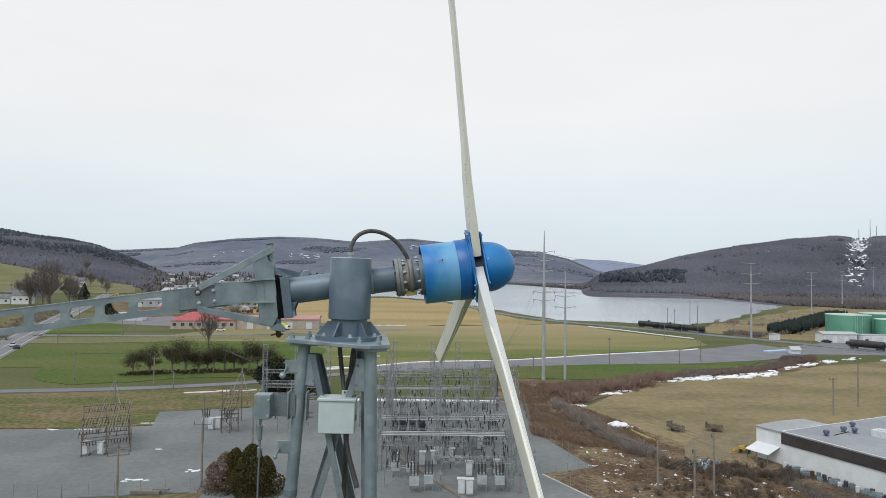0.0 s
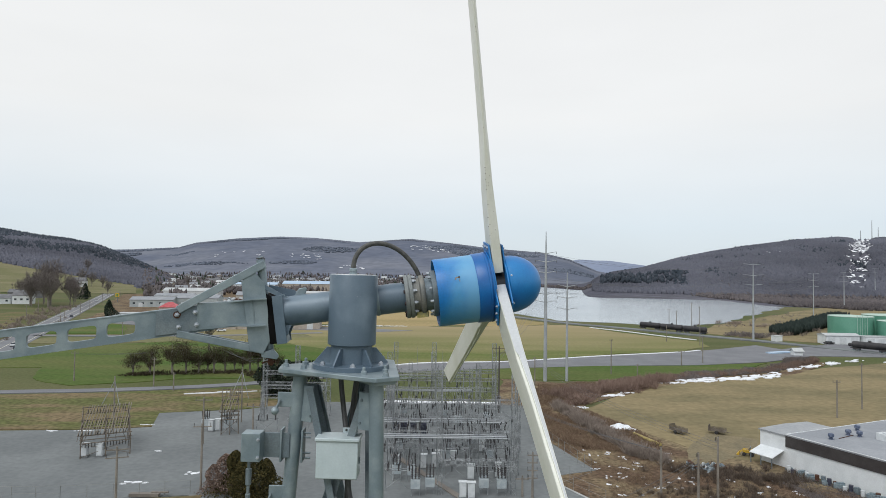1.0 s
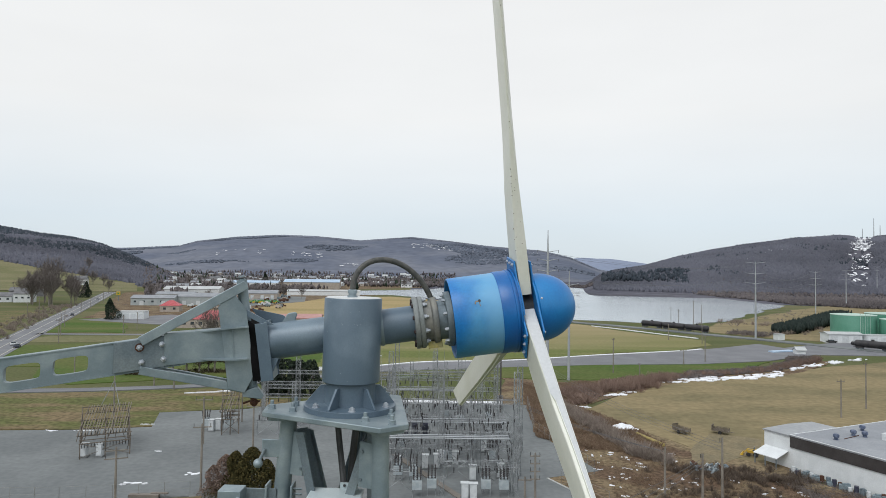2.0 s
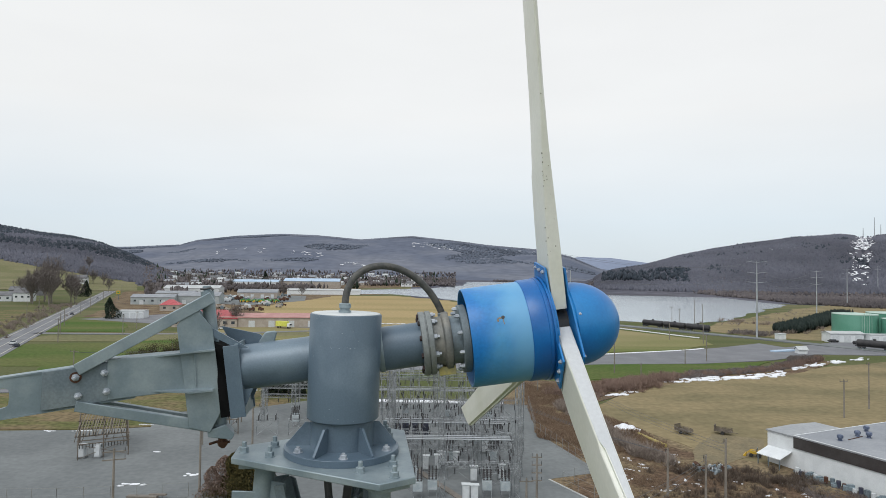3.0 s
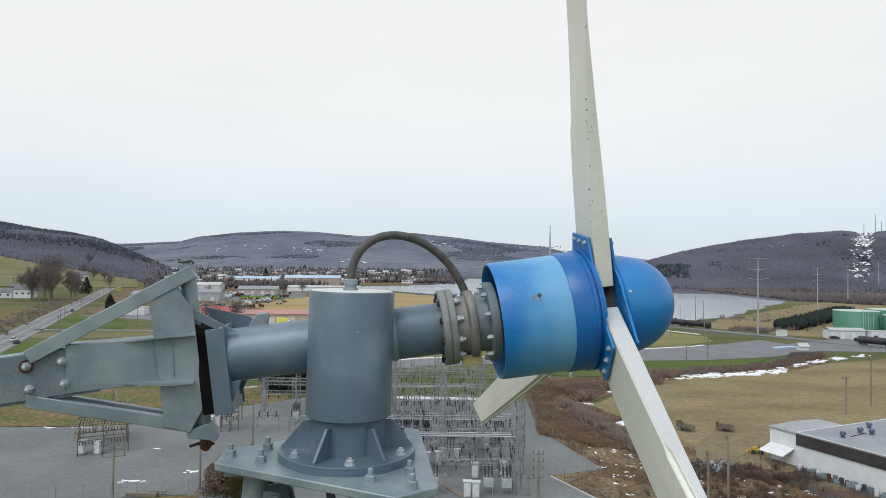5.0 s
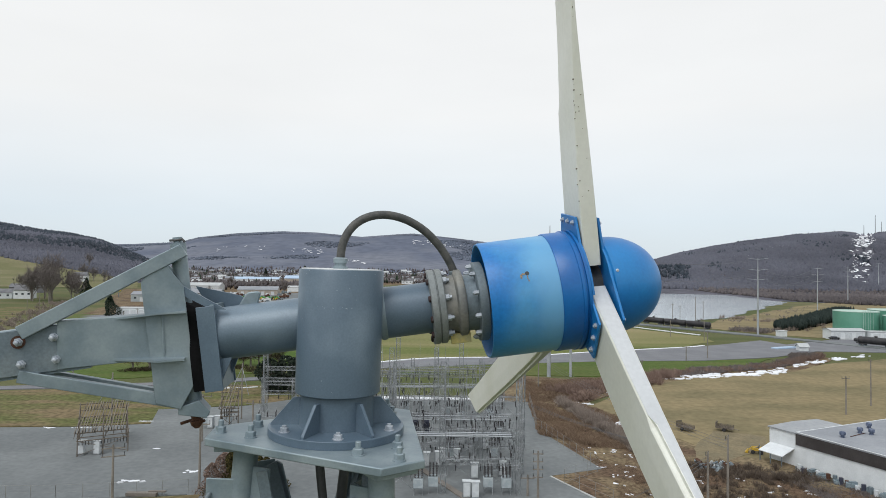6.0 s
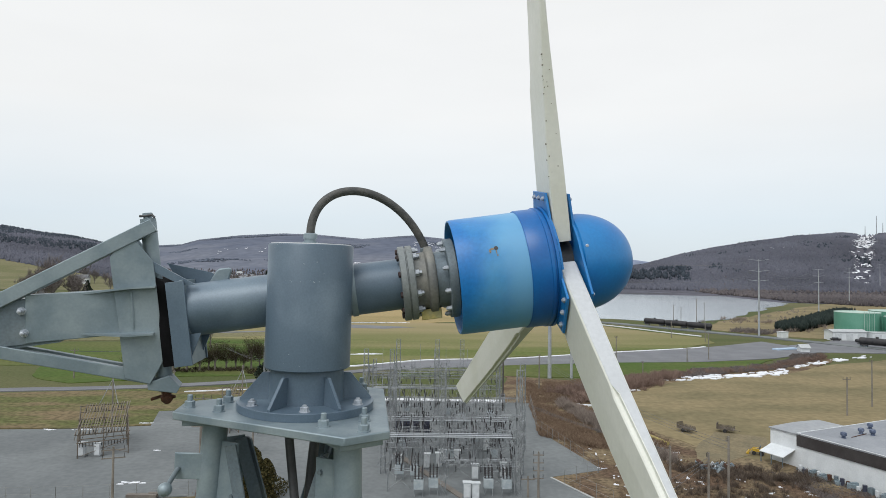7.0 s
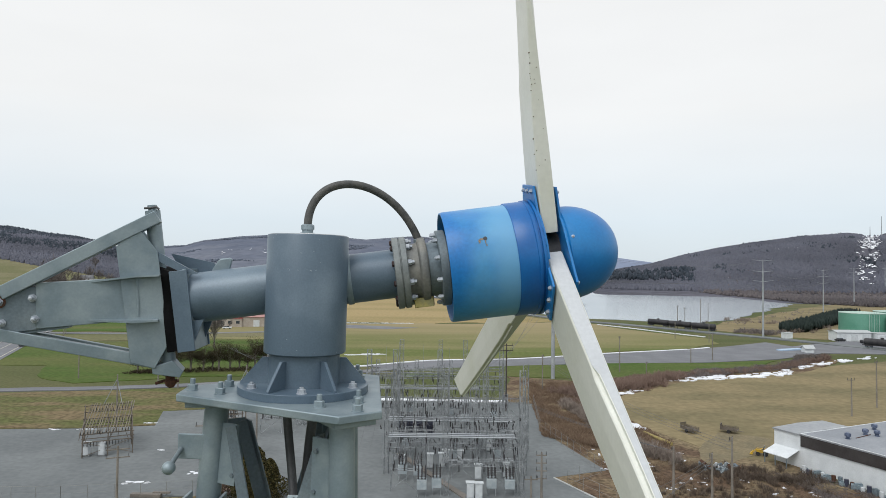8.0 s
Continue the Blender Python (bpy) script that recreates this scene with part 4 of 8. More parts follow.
# gusset plates and cross braces between the legs
faces = ((0, 1), (1, 2), (2, 0))
for i, j in faces:
    a, b = on_leg(i, -0.3), on_leg(j, -0.3)
    d = (b - a).normalized()
    nrm = Vector((d.y, -d.x, 0))
    for k, sgn in ((i, 1), (j, -1)):
        for z in (-0.15, -2.15):
            t = on_leg(k, z) + d * sgn * 0.04
            q = on_leg(k, z - 0.29) + d * sgn * 0.04
            g = part("gusset", plate_quad(t, t + d * sgn * 0.11, q + d * sgn * 0.12, q, 0.01, nrm), GALV, turbine, "galvanised gusset plate", 0.002)
            for h, w in ((0.06, 0.085), (0.24, 0.09)):
                c0 = t + d * sgn * w + Vector((0, 0, -h)) + nrm * 0.01
                part("bolt", Shape().lathe(c0, c0 + nrm, [(0, 0.014), (0.004, 0.014), (0.0042, 0.011), (0.014, 0.011)], 6), GALV_DARK, g)
    for z0 in (-0.16, -2.16, -4.16):
        for p, q, off in ((on_leg(i, z0) + d * 0.12, on_leg(j, z0 - 1.95) - d * 0.12, 0.02), (on_leg(j, z0) - d * 0.12, on_leg(i, z0 - 1.95) + d * 0.12, -0.03)):
            e = (q - p).normalized()
            w = e.cross(nrm).normalized()
            sh = plate_quad(p - w * 0.032 + nrm * off, p + w * 0.032 + nrm * off, q + w * 0.032 + nrm * off, q - w * 0.032 + nrm * off, 0.007, nrm)
            lip = plate_quad(p + w * 0.026 + nrm * off, p + w * 0.033 + nrm * off, q + w * 0.033 + nrm * off, q + w * 0.026 + nrm * off, -0.055, nrm)
            sh.add(lip.v, lip.f)
            part("brace", sh, GALV_DARK, turbine, "steel angle cross brace")
for k in range(2, 9):
    z = -0.16 - 2.0 * k
    for i, j in faces:
        d = (on_leg(j, z) - on_leg(i, z)).normalized()
        for p, q in ((on_leg(i, z), on_leg(j, z - 1.95)), (on_leg(j, z), on_leg(i, z - 1.95))):
            part("brace", Shape().tube(p, q, 0.025, None, 6), GALV_DARK, turbine, "steel angle cross brace") if k > 2 else None

# cables down the middle
part("cable", Shape().path(arc((-0.087, 0.0, -0.03), (-0.07, 0, -0.25), (-0.03, -0.03, -0.4), (-0.01, -0.10, -0.52), 20), 0.021, 10), BLACK, turbine, "black cable hanging under the plate")
part("cable", Shape().path(arc((0.05, 0.03, -0.10), (0.02, 0.02, -0.3), (-0.02, 0.0, -0.9), (0.0, 0.0, -4.0), 20), 0.024, 10), BLACK, turbine, "black cable running down the tower")
part("cable", Shape().path(arc((0.03, -0.19, -0.83), (0.03, -0.2, -1.0), (0.10, -0.22, -1.15), (0.16, -0.28, -1.32), 20), 0.024, 10), BLACK, turbine, "black cable from the enclosure to the leg")

# bracket with hoist box and ball on the near leg
lx = on_leg(0, -0.62)
br = part("bracket", Shape().box((lx.x - 0.14, lx.y - 0.06, -0.63), (0.24, 0.012, 0.20)), GALV_DARK, turbine, "steel bracket clamped to the leg", 0.002)
hoist = part("bracket_box", Shape().box((-0.745, lx.y - 0.12, -0.625), (0.15, 0.13, 0.225)), GALV, br, "galvanised end box", 0.004)
for z in (-0.56, -0.70):
    c0 = Vector((-0.685, lx.y - 0.185, z))
    part("bolt", Shape().lathe(c0, c0 + Vector((0, -1, 0)), [(0, 0.014), (0.012, 0.014), (0.013, 0.008), (0.02, 0.008)], 6), BOLT, br)
for x in (lx.x - 0.085, lx.x + 0.085):
    part("clamp_bar", Shape().box((x, lx.y - 0.03, -0.63), (0.014, 0.12, 0.26)), GALV, br, "", 0.003)
for z in (-0.53, -0.565, -0.69, -0.73):
    part("clamp_stud", Shape().tube((lx.x + 0.075, lx.y - 0.05, z), (lx.x + 0.15, lx.y - 0.05, z), 0.008, None, 8), GALV_DARK, br)
part("shackle", Shape().lathe((-0.77, lx.y - 0.12, -0.735), (-0.77, lx.y - 0.12, -3), [(0, 0.012), (0.07, 0.012), (0.075, 0.024), (0.20, 0.022), (0.21, 0.012), (0.27, 0.012), (0.275, 0.02), (0.36, 0.018), (0.37, 0.007)], 10), GALV_DARK, br, "wire shackle")
part("guy_wire", Shape().tube((-0.77, lx.y - 0.12, -1.10), (-0.80, lx.y - 0.15, -9.0), 0.008, None, 6), GALV_DARK, br)
for z, r in ((-0.265, 0.031), (-1.02, 0.02), (-1.62, 0.02)):
    lp = on_leg(0, z)
    lug2 = part("step_plate", Shape().box((lp.x - 0.09, lp.y - 0.04, z), (0.13, 0.012, 0.12)), GALV, turbine, "short plate welded to the leg", 0.004)
    c0 = Vector((lp.x - 0.135, lp.y - 0.045, z - 0.01))
    e0 = c0 + Vector((-0.01, -0.09, -0.05))
    part("stub", Shape().tube(c0, e0, 0.011, None, 10), GALV_DARK, lug2)
    sph = [(r - r * math.cos(radians(15 * k)), max(0.001, r * math.sin(radians(15 * k)))) for k in range(0, 13)]
    part("ball", Shape().lathe(e0 - (e0 - c0).normalized() * r * 0.3, e0 + (e0 - c0), sph, 20), GALV, lug2)


# ---- materials of the distance ----
def island_mat(name, dark, light, rough=0.9):
    """Each loose piece takes its own shade between two colours."""
    m = bpy.data.materials.new(name)
    m.use_nodes = True
    n, l = m.node_tree.nodes, m.node_tree.links
    b = n["Principled BSDF"]
    b.inputs["Roughness"].default_value, b.inputs["Specular IOR Level"].default_value = rough, 0.1
    geo = n.new("ShaderNodeNewGeometry")
    mixed = n.new("ShaderNodeMix")
    mixed.data_type = "RGBA"
    mixed.inputs["A"].default_value, mixed.inputs["B"].default_value = (*dark, 1), (*light, 1)
    l.new(geo.outputs["Random Per Island"], mixed.inputs["Factor"])
    zone = n.new("ShaderNodeTexNoise")
    zone.inputs["Scale"].default_value, zone.inputs["Detail"].default_value = 0.006, 4
    l.new(geo.outputs["Position"], zone.inputs["Vector"])
    span = n.new("ShaderNodeMapRange")
    span.inputs["From Min"].default_value, span.inputs["From Max"].default_value = 0.3, 0.7
    span.inputs["To Min"].default_value, span.inputs["To Max"].default_value = 0.72, 1.28
    l.new(zone.outputs["Fac"], span.inputs[0])
    tone = n.new("ShaderNodeVectorMath")
    tone.operation = "SCALE"
    l.new(mixed.outputs["Result"], tone.inputs[0])
    l.new(span.outputs[0], tone.inputs["Scale"])
    l.new(tone.outputs[0], b.inputs["Base Color"])
    return m


BARE = island_mat("bare_twigs", (0.125, 0.108, 0.104), (0.215, 0.192, 0.182))
# The next four carry haze in their colour: bluer on hills, palest on the ridge.
HILLTREE = island_mat("bare_hill_trees_haze_tint", (0.088, 0.093, 0.118), (0.115, 0.118, 0.143))
HILLTREE_FAR = island_mat("distant_hill_trees_haze_tint", (0.136, 0.150, 0.190), (0.154, 0.167, 0.207))
RIDGECONIFER = island_mat("ridge_conifers_haze_tint", (0.092, 0.110, 0.145), (0.118, 0.134, 0.170))
HILLCONIFER = island_mat("hill_conifers_haze_tint", (0.030, 0.040, 0.052), (0.058, 0.068, 0.084))
SCRUB = island_mat("reddish_shore_scrub", (0.088, 0.080, 0.086), (0.122, 0.108, 0.108))
STAND = island_mat("blue_black_conifers", (0.016, 0.024, 0.022), (0.030, 0.040, 0.036))
CONIFER = island_mat("conifer_needles", (0.018, 0.028, 0.022), (0.045, 0.06, 0.042))
DARKTREE = island_mat("dark_winter_foliage", (0.036, 0.031, 0.021), (0.080, 0.066, 0.042))
CEDAR = island_mat("bronzed_cedar_foliage", (0.032, 0.036, 0.015), (0.105, 0.085, 0.034))
REDBUSH = island_mat("reddish_twigs", (0.155, 0.106, 0.088), (0.29, 0.215, 0.178))
DEADBRUSH = island_mat("dark_dead_stems", (0.075, 0.060, 0.050), (0.165, 0.132, 0.106))
GREYBUSH = island_mat("grey_brown_stems", (0.185, 0.152, 0.132), (0.32, 0.275, 0.24))
BRUSH = island_mat("dead_brush", (0.140, 0.095, 0.068), (0.275, 0.205, 0.145))
BARK = mat("grey_bark", (0.165, 0.148, 0.132), 0.9, 0, 0.3, 2, 20, 0, (0.19, 0.17, 0.15))
POLE = mat("weathered_pole_wood", (0.22, 0.20, 0.175), 0.85, 0, 0.2, 0.6, 12, 0, (0.16, 0.145, 0.125))
DARK_WOOD = mat("creosoted_pole_wood", (0.05, 0.042, 0.038), 0.85, 0, 0.2, 0.6, 12, 0, (0.075, 0.066, 0.06))
STEELPOLE = mat("grey_steel_pole", (0.30, 0.325, 0.345), 0.6, 0.1, 0.12, 0.4, 8, 0, (0.36, 0.385, 0.405))
LATTICE = mat("galvanised_lattice", (0.17, 0.185, 0.195), 0.5, 0.2, 0.3, 0.8, 5, 0, (0.34, 0.36, 0.375))
RACK = mat("weathered_brown_rack_steel", (0.105, 0.088, 0.07), 0.8, 0.1, 0.2, 0.8, 8, 0, (0.165, 0.14, 0.115))
WIRE = mat("dark_wire", (0.10, 0.105, 0.11), 0.6, 0.2, 0.1, 1, 8, 0, (0.14, 0.14, 0.15))
PORCELAIN = mat("brown_porcelain", (0.014, 0.014, 0.017), 0.3, 0, 0.1, 5, 30, 0, (0.03, 0.027, 0.028))
CABINET = mat("pale_switchgear_paint", (0.55, 0.58, 0.60), 0.5, 0, 0.06, 1.5, 12, 0, (0.48, 0.51, 0.53))
BREAKER_GREY = mat("weathered_breaker_paint", (0.30, 0.345, 0.37), 0.5, 0, 0.08, 1.5, 12, 0, (0.37, 0.41, 0.43))
DARKTANK = mat("dark_transformer_paint", (0.035, 0.04, 0.065), 0.5, 0, 0.1, 2, 12, 0, (0.06, 0.065, 0.09))
RED_ROOF = mat("red_metal_roof", (0.36, 0.055, 0.065), 0.5, 0, 0.08, 0.5, 4, 0, (0.42, 0.09, 0.10))
RED_FADED = mat("faded_red_roof", (0.36, 0.18, 0.17), 0.6, 0, 0.1, 0.2, 3, 0, (0.42, 0.23, 0.21))
TAN_WALL = mat("tan_block_wall", (0.33, 0.29, 0.25), 0.8, 0, 0.08, 0.4, 3, 0, (0.38, 0.34, 0.30))
GREY_ROOF2 = mat("pale_metal_roof", (0.45, 0.47, 0.48), 0.5, 0, 0.08, 0.1, 2, 0, (0.38, 0.40, 0.41))
BLUE_ROOF = mat("pale_blue_metal_roof", (0.33, 0.45, 0.60), 0.5, 0, 0.06, 0.05, 1, 0, (0.38, 0.50, 0.64))
DARK_ROOF = mat("dark_shingle_roof", (0.12, 0.125, 0.135), 0.85, 0, 0.12, 0.3, 3, 0, (0.17, 0.17, 0.18))
GLASSY = mat("dark_window_glass", (0.04, 0.05, 0.06), 0.15, 0, 0.05, 1, 8, 0, (0.06, 0.07, 0.08))
GREEN_TANK = mat("green_tank_paint", (0.085, 0.255, 0.185), 0.5, 0, 0.07, 0.1, 2, 0, (0.12, 0.30, 0.225))
TANK_TOP = mat("pale_green_tank_roof", (0.33, 0.46, 0.40), 0.6, 0, 0.07, 0.2, 2, 0, (0.40, 0.52, 0.46))
BLACKCAR = mat("black_tank_car_paint", (0.02, 0.02, 0.024), 0.5, 0, 0.15, 0.5, 4, 0, (0.04, 0.038, 0.04))
DARKBAND = mat("dark_brown_fascia", (0.035, 0.03, 0.03), 0.6, 0, 0.1, 0.5, 4, 0, (0.05, 0.045, 0.045))
YELLOWP = mat("yellow_machine_paint", (0.55, 0.36, 0.03), 0.5, 0, 0.1, 2, 12, 0, (0.48, 0.30, 0.04))
VENTBLUE = mat("blue_grey_vent", (0.055, 0.075, 0.125), 0.5, 0.2, 0.1, 2, 10, 0, (0.14, 0.17, 0.25))
PAINT_LINE = mat("road_paint", (0.62, 0.60, 0.50), 0.8, 0, 0.1, 0.5, 3, 0, (0.5, 0.48, 0.4))
TRUCK_Y = mat("yellow_green_truck_body", (0.55, 0.58, 0.08), 0.5, 0, 0.05, 1, 6, 0, (0.62, 0.62, 0.15))
GREENM = mat("green_machinery_paint", (0.05, 0.22, 0.06), 0.5, 0, 0.1, 2, 10, 0, (0.07, 0.26, 0.08))
CARRED = mat("red_car_paint", (0.35, 0.03, 0.03), 0.35, 0, 0.05, 1, 6, 0, (0.38, 0.05, 0.04))
TYRE = mat("tyre_rubber", (0.02, 0.02, 0.022), 0.85, 0, 0.1, 3, 20, 0, (0.03, 0.03, 0.03))

rng = np.random.default_rng(7)


def mesh_np(name, verts, faces, material, label, category, smooth=False):
    me = bpy.data.meshes.new(name)
    me.from_pydata(np.asarray(verts).reshape(-1, 3).tolist(), [], np.asarray(faces).tolist())
    me.materials.append(material)
    me.polygons.foreach_set("use_smooth", [smooth] * len(me.polygons))
    me.update()
    return tagged(new(name, me), label, category, "", "stuff")


def scatter_trees(name, pts, heights, widths, material, label, category, pointed=False, sink=0.0, mid=0.0):
    """Many small far trees as ragged six-sided clumps, in one object."""
    k = len(pts)
    ang = np.arange(5) * 2 * np.pi / 5
    mid = mid or (0.28 if pointed else 0.58)
    ring = np.stack([np.cos(ang) * 0.5, np.sin(ang) * 0.5, np.full(5, mid)], 1)
    crown = np.stack([np.cos(ang + 0.6) * (0.2 if pointed else 0.38), np.sin(ang + 0.6) * (0.2 if pointed else 0.38), np.full(5, mid + (1 - mid) * 0.58)], 1)
    base = np.concatenate([[[0, 0, 0]], ring, crown, [[0, 0, 1.0]]])
    v = np.repeat(base[None], k, 0)
    v[:, 1:11, :2] *= rng.uniform(0.65, 1.25, (k, 10, 1))
    v[:, 1:6, 2] += rng.uniform(-0.12, 0.12, (k, 5))
    v[:, 6:11, 2] += rng.uniform(-0.10, 0.10, (k, 5))
    v[:, 11, :2] += rng.uniform(-0.12, 0.12, (k, 2))
    turn = rng.uniform(0, 6.28, k)
    c, s = np.cos(turn)[:, None], np.sin(turn)[:, None]
    x, y = v[:, :, 0] * c - v[:, :, 1] * s, v[:, :, 0] * s + v[:, :, 1] * c
    w, h = np.asarray(widths)[:, None], np.asarray(heights)[:, None]
    v = np.stack([x * w + pts[:, None, 0], y * w + pts[:, None, 1], v[:, :, 2] * h + pts[:, None, 2] - 1.0 - sink * h], -1)
    tri = []
    for j in range(5):
        n = (j + 1) % 5
        tri += [(0, 1 + n, 1 + j), (1 + j, 1 + n, 6 + j), (1 + n, 6 + n, 6 + j), (11, 6 + j, 6 + n)]
    f = np.array(tri)[None] + (np.arange(k) * 12)[:, None, None]
    return mesh_np(name, v, f.reshape(-1, 3), material, label, category, True)


def hill_points(n, u0, u1, d0, d1, least=6.0):
    d = np.sqrt(rng.uniform(d0 * d0, d1 * d1, n))
    u = rng.uniform(u0, u1, n)
    x, y = VIEW_X + u * d, VIEW_Y + d
    z = terrain(x, y)
    keep = z > least
    return np.stack([x, y, z], 1)[keep]


# ---- wooded hills ----
def scatter_spires(name, pts, heights, widths, material, label, sink=0.25):
    """Many bare upright tree crowns as thin ragged spindles, in one object."""
    k = len(pts)
    ang = np.arange(4) * np.pi / 2
    base = np.concatenate([[[0, 0, 0]], np.stack([np.cos(ang) * 0.5, np.sin(ang) * 0.5, np.full(4, 0.62)], 1), [[0, 0, 1.0]]])
    v = np.repeat(base[None], k, 0)
    v[:, 1:5, :2] *= rng.uniform(0.4, 1.3, (k, 4, 1))
    v[:, 1:5, 2] += rng.uniform(-0.25, 0.22, (k, 4))
    v[:, 5, :2] += rng.uniform(-0.22, 0.22, (k, 2))
    turn = rng.uniform(0, 6.28, k)
    c, s = np.cos(turn)[:, None], np.sin(turn)[:, None]
    x, y = v[:, :, 0] * c - v[:, :, 1] * s, v[:, :, 0] * s + v[:, :, 1] * c
    w, h = np.asarray(widths)[:, None], np.asarray(heights)[:, None]
    v = np.stack([x * w + pts[:, None, 0], y * w + pts[:, None, 1], v[:, :, 2] * h + pts[:, None, 2] - sink * h], -1)
    tri = []
    for j in range(4):
        n = 1 + (j + 1) % 4
        tri += [(0, n, 1 + j), (1 + j, n, 5)]
    f = np.array(tri)[None] + (np.arange(k) * 6)[:, None, None]
    return mesh_np(name, v, f.reshape(-1, 3), material, label, "woods", True)


def grove(p, size, seed, least):
    """Keep the points that fall into loose groves."""
    return p[np.array([noise.noise(Vector((a / size, b / size, seed))) for a, b, c in p]) > least]


p = hill_points(46000, -0.95, -0.36, 780, 1560, 4)
away = p[:, 1] - VIEW_Y
across = np.clip(((p[:, 0] - VIEW_X) / away + 0.95) / 0.45, 0, 1)
p = p[(away > 765 + 430 * (1 - 0.65 * across)) | ((p[:, 0] - VIEW_X) / away > -0.48)]
scatter_spires("hill_woods", p, rng.uniform(9, 16, len(p)), rng.uniform(4.5, 9, len(p)), HILLTREE, "bare grey-brown woods on the near hill", 0.55)
p = grove(hill_points(7000, -0.95, -0.40, 1180, 1560, 25), 90, 7.0, -0.16)
scatter_spires("hill_conifers", p, rng.uniform(11, 18, len(p)), rng.uniform(5, 10, len(p)), HILLCONIFER, "dark conifers along the hill crest", 0.45)
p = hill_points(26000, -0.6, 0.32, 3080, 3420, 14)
scatter_spires("far_woods", p, rng.uniform(9, 15, len(p)), rng.uniform(8, 16, len(p)), HILLTREE_FAR, "bare woods along the distant ridge, tinted blue-grey as haze", 0.66)
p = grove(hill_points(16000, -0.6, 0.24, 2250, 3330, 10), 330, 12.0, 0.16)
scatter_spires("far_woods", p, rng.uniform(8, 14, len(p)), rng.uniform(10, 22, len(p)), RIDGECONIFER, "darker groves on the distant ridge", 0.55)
p = hill_points(60000, 0.24, 0.85, 820, 1430, 4)
strip = np.abs((p[:, 0] - VIEW_X) / (p[:, 1] - VIEW_Y) - 0.667 + 0.010 * (1340 - p[:, 1]) / 400) < 0.017 + 0.004 * np.sin(p[:, 1] / 17)
p = p[~(strip & (p[:, 1] > 900) & (rng.uniform(0, 1, len(p)) > 0.02))]
scatter_spires("hill_woods", p, rng.uniform(9, 15, len(p)), rng.uniform(4.2, 8.5, len(p)), HILLTREE, "bare grey-brown woods on the hill beyond the lake", 0.55)
p = grove(hill_points(3000, 0.26, 0.85, 1000, 1400, 20), 60, 5.0, 0.30)
scatter_spires("hill_conifers", p, rng.uniform(10, 16, len(p)), rng.uniform(4, 7, len(p)), HILLCONIFER, "scattered dark conifers on the hill beyond the lake", 0.45)
u = 0.252 + 0.135 * rng.uniform(0, 1, 420) ** 1.15
d = rng.uniform(1050, 1190, 420) - (u - 0.25) * 800
p = np.stack([VIEW_X + u * d, VIEW_Y + d, terrain(VIEW_X + u * d, VIEW_Y + d)], 1)
scatter_spires("shore_conifers", p, rng.uniform(5, 17, 420) * np.interp(u, (0.25, 0.28, 0.39), (1.0, 0.95, 0.7)), rng.uniform(5, 10, 420), HILLCONIFER, "dark conifer stand above the far shore", 0.05)
u = rng.uniform(0.08, 0.62, 2600)
d = np.interp(u, [0.08, 0.11, 0.25, 0.38, 0.47, 0.56, 0.62], [1560, 1540, 1075, 870, 790, 655, 640]) + rng.uniform(0, 140, 2600)
p = np.stack([VIEW_X + u * d, VIEW_Y + d, terrain(VIEW_X + u * d, VIEW_Y + d)], 1)
u2 = rng.uniform(0.40, 0.80, 5200)
d2 = np.interp(u2, [0.40, 0.47, 0.56, 0.66, 0.80], [850, 790, 650, 600, 560]) + rng.uniform(0, 260, 5200)
p = np.concatenate([p, np.stack([VIEW_X + u2 * d2, VIEW_Y + d2, terrain(VIEW_X + u2 * d2, VIEW_Y + d2)], 1)])
scatter_spires("shore_scrub", p, rng.uniform(3, 8, 7800), rng.uniform(2.5, 6, 7800), SCRUB, "bare reddish-brown scrub along the lake shore", 0.4)


def snow_on_slope(label, spots):
    """Patches of old snow lying on a slope: (bearing, distance, half width, half depth) each, ragged in outline."""
    v, f = [], []
    for u0, d0, w, d in spots:
        n, k = 9, len(v)
        x0, y0 = VIEW_X + u0 * d0, VIEW_Y + d0
        r = rng.uniform(0.45, 1.25, n)
        for j in range(n):
            a = 2 * math.pi * j / n
            v.append((x0 + math.cos(a) * w * r[j], y0 + math.sin(a) * d * r[j]))
        f.append(tuple(range(k, k + n)))
    v = np.array(v)
    z = terrain(v[:, 0], v[:, 1])
    z = z + 1.6 + np.where(z > 4, np.abs(rough(v[:, 0], v[:, 1], 1.0, 120.0)) * np.clip(z / 12, 0, 5), 0)
    me = bpy.data.meshes.new("hill_snow")
    me.from_pydata(np.column_stack([v, z]).tolist(), [], f)
    me.materials.append(SNOW)
    tagged(new("hill_snow", me), label, "snow", "", "stuff")


spots = []
for k in range(1000):        # the cleared strip up the hill
    dd = 900 + 440 * rng.uniform(0, 1) ** 0.7
    uu = 0.667 - 0.010 * (1340 - dd) / 400 + rng.uniform(-0.019, 0.019)
    if noise.noise(Vector((uu * 130, dd / 26, 6))) + 0.35 * noise.noise(Vector((uu * 500, dd / 9, 2))) > 0.06 - 0.25 * (dd > 1150):
        spots.append((uu, dd, rng.uniform(0.6, 5.5) * rng.uniform(0.4, 1), rng.uniform(0.8, 4.5)))
snow_on_slope("old snow broken by brush on the cleared slope", spots)
spots = []
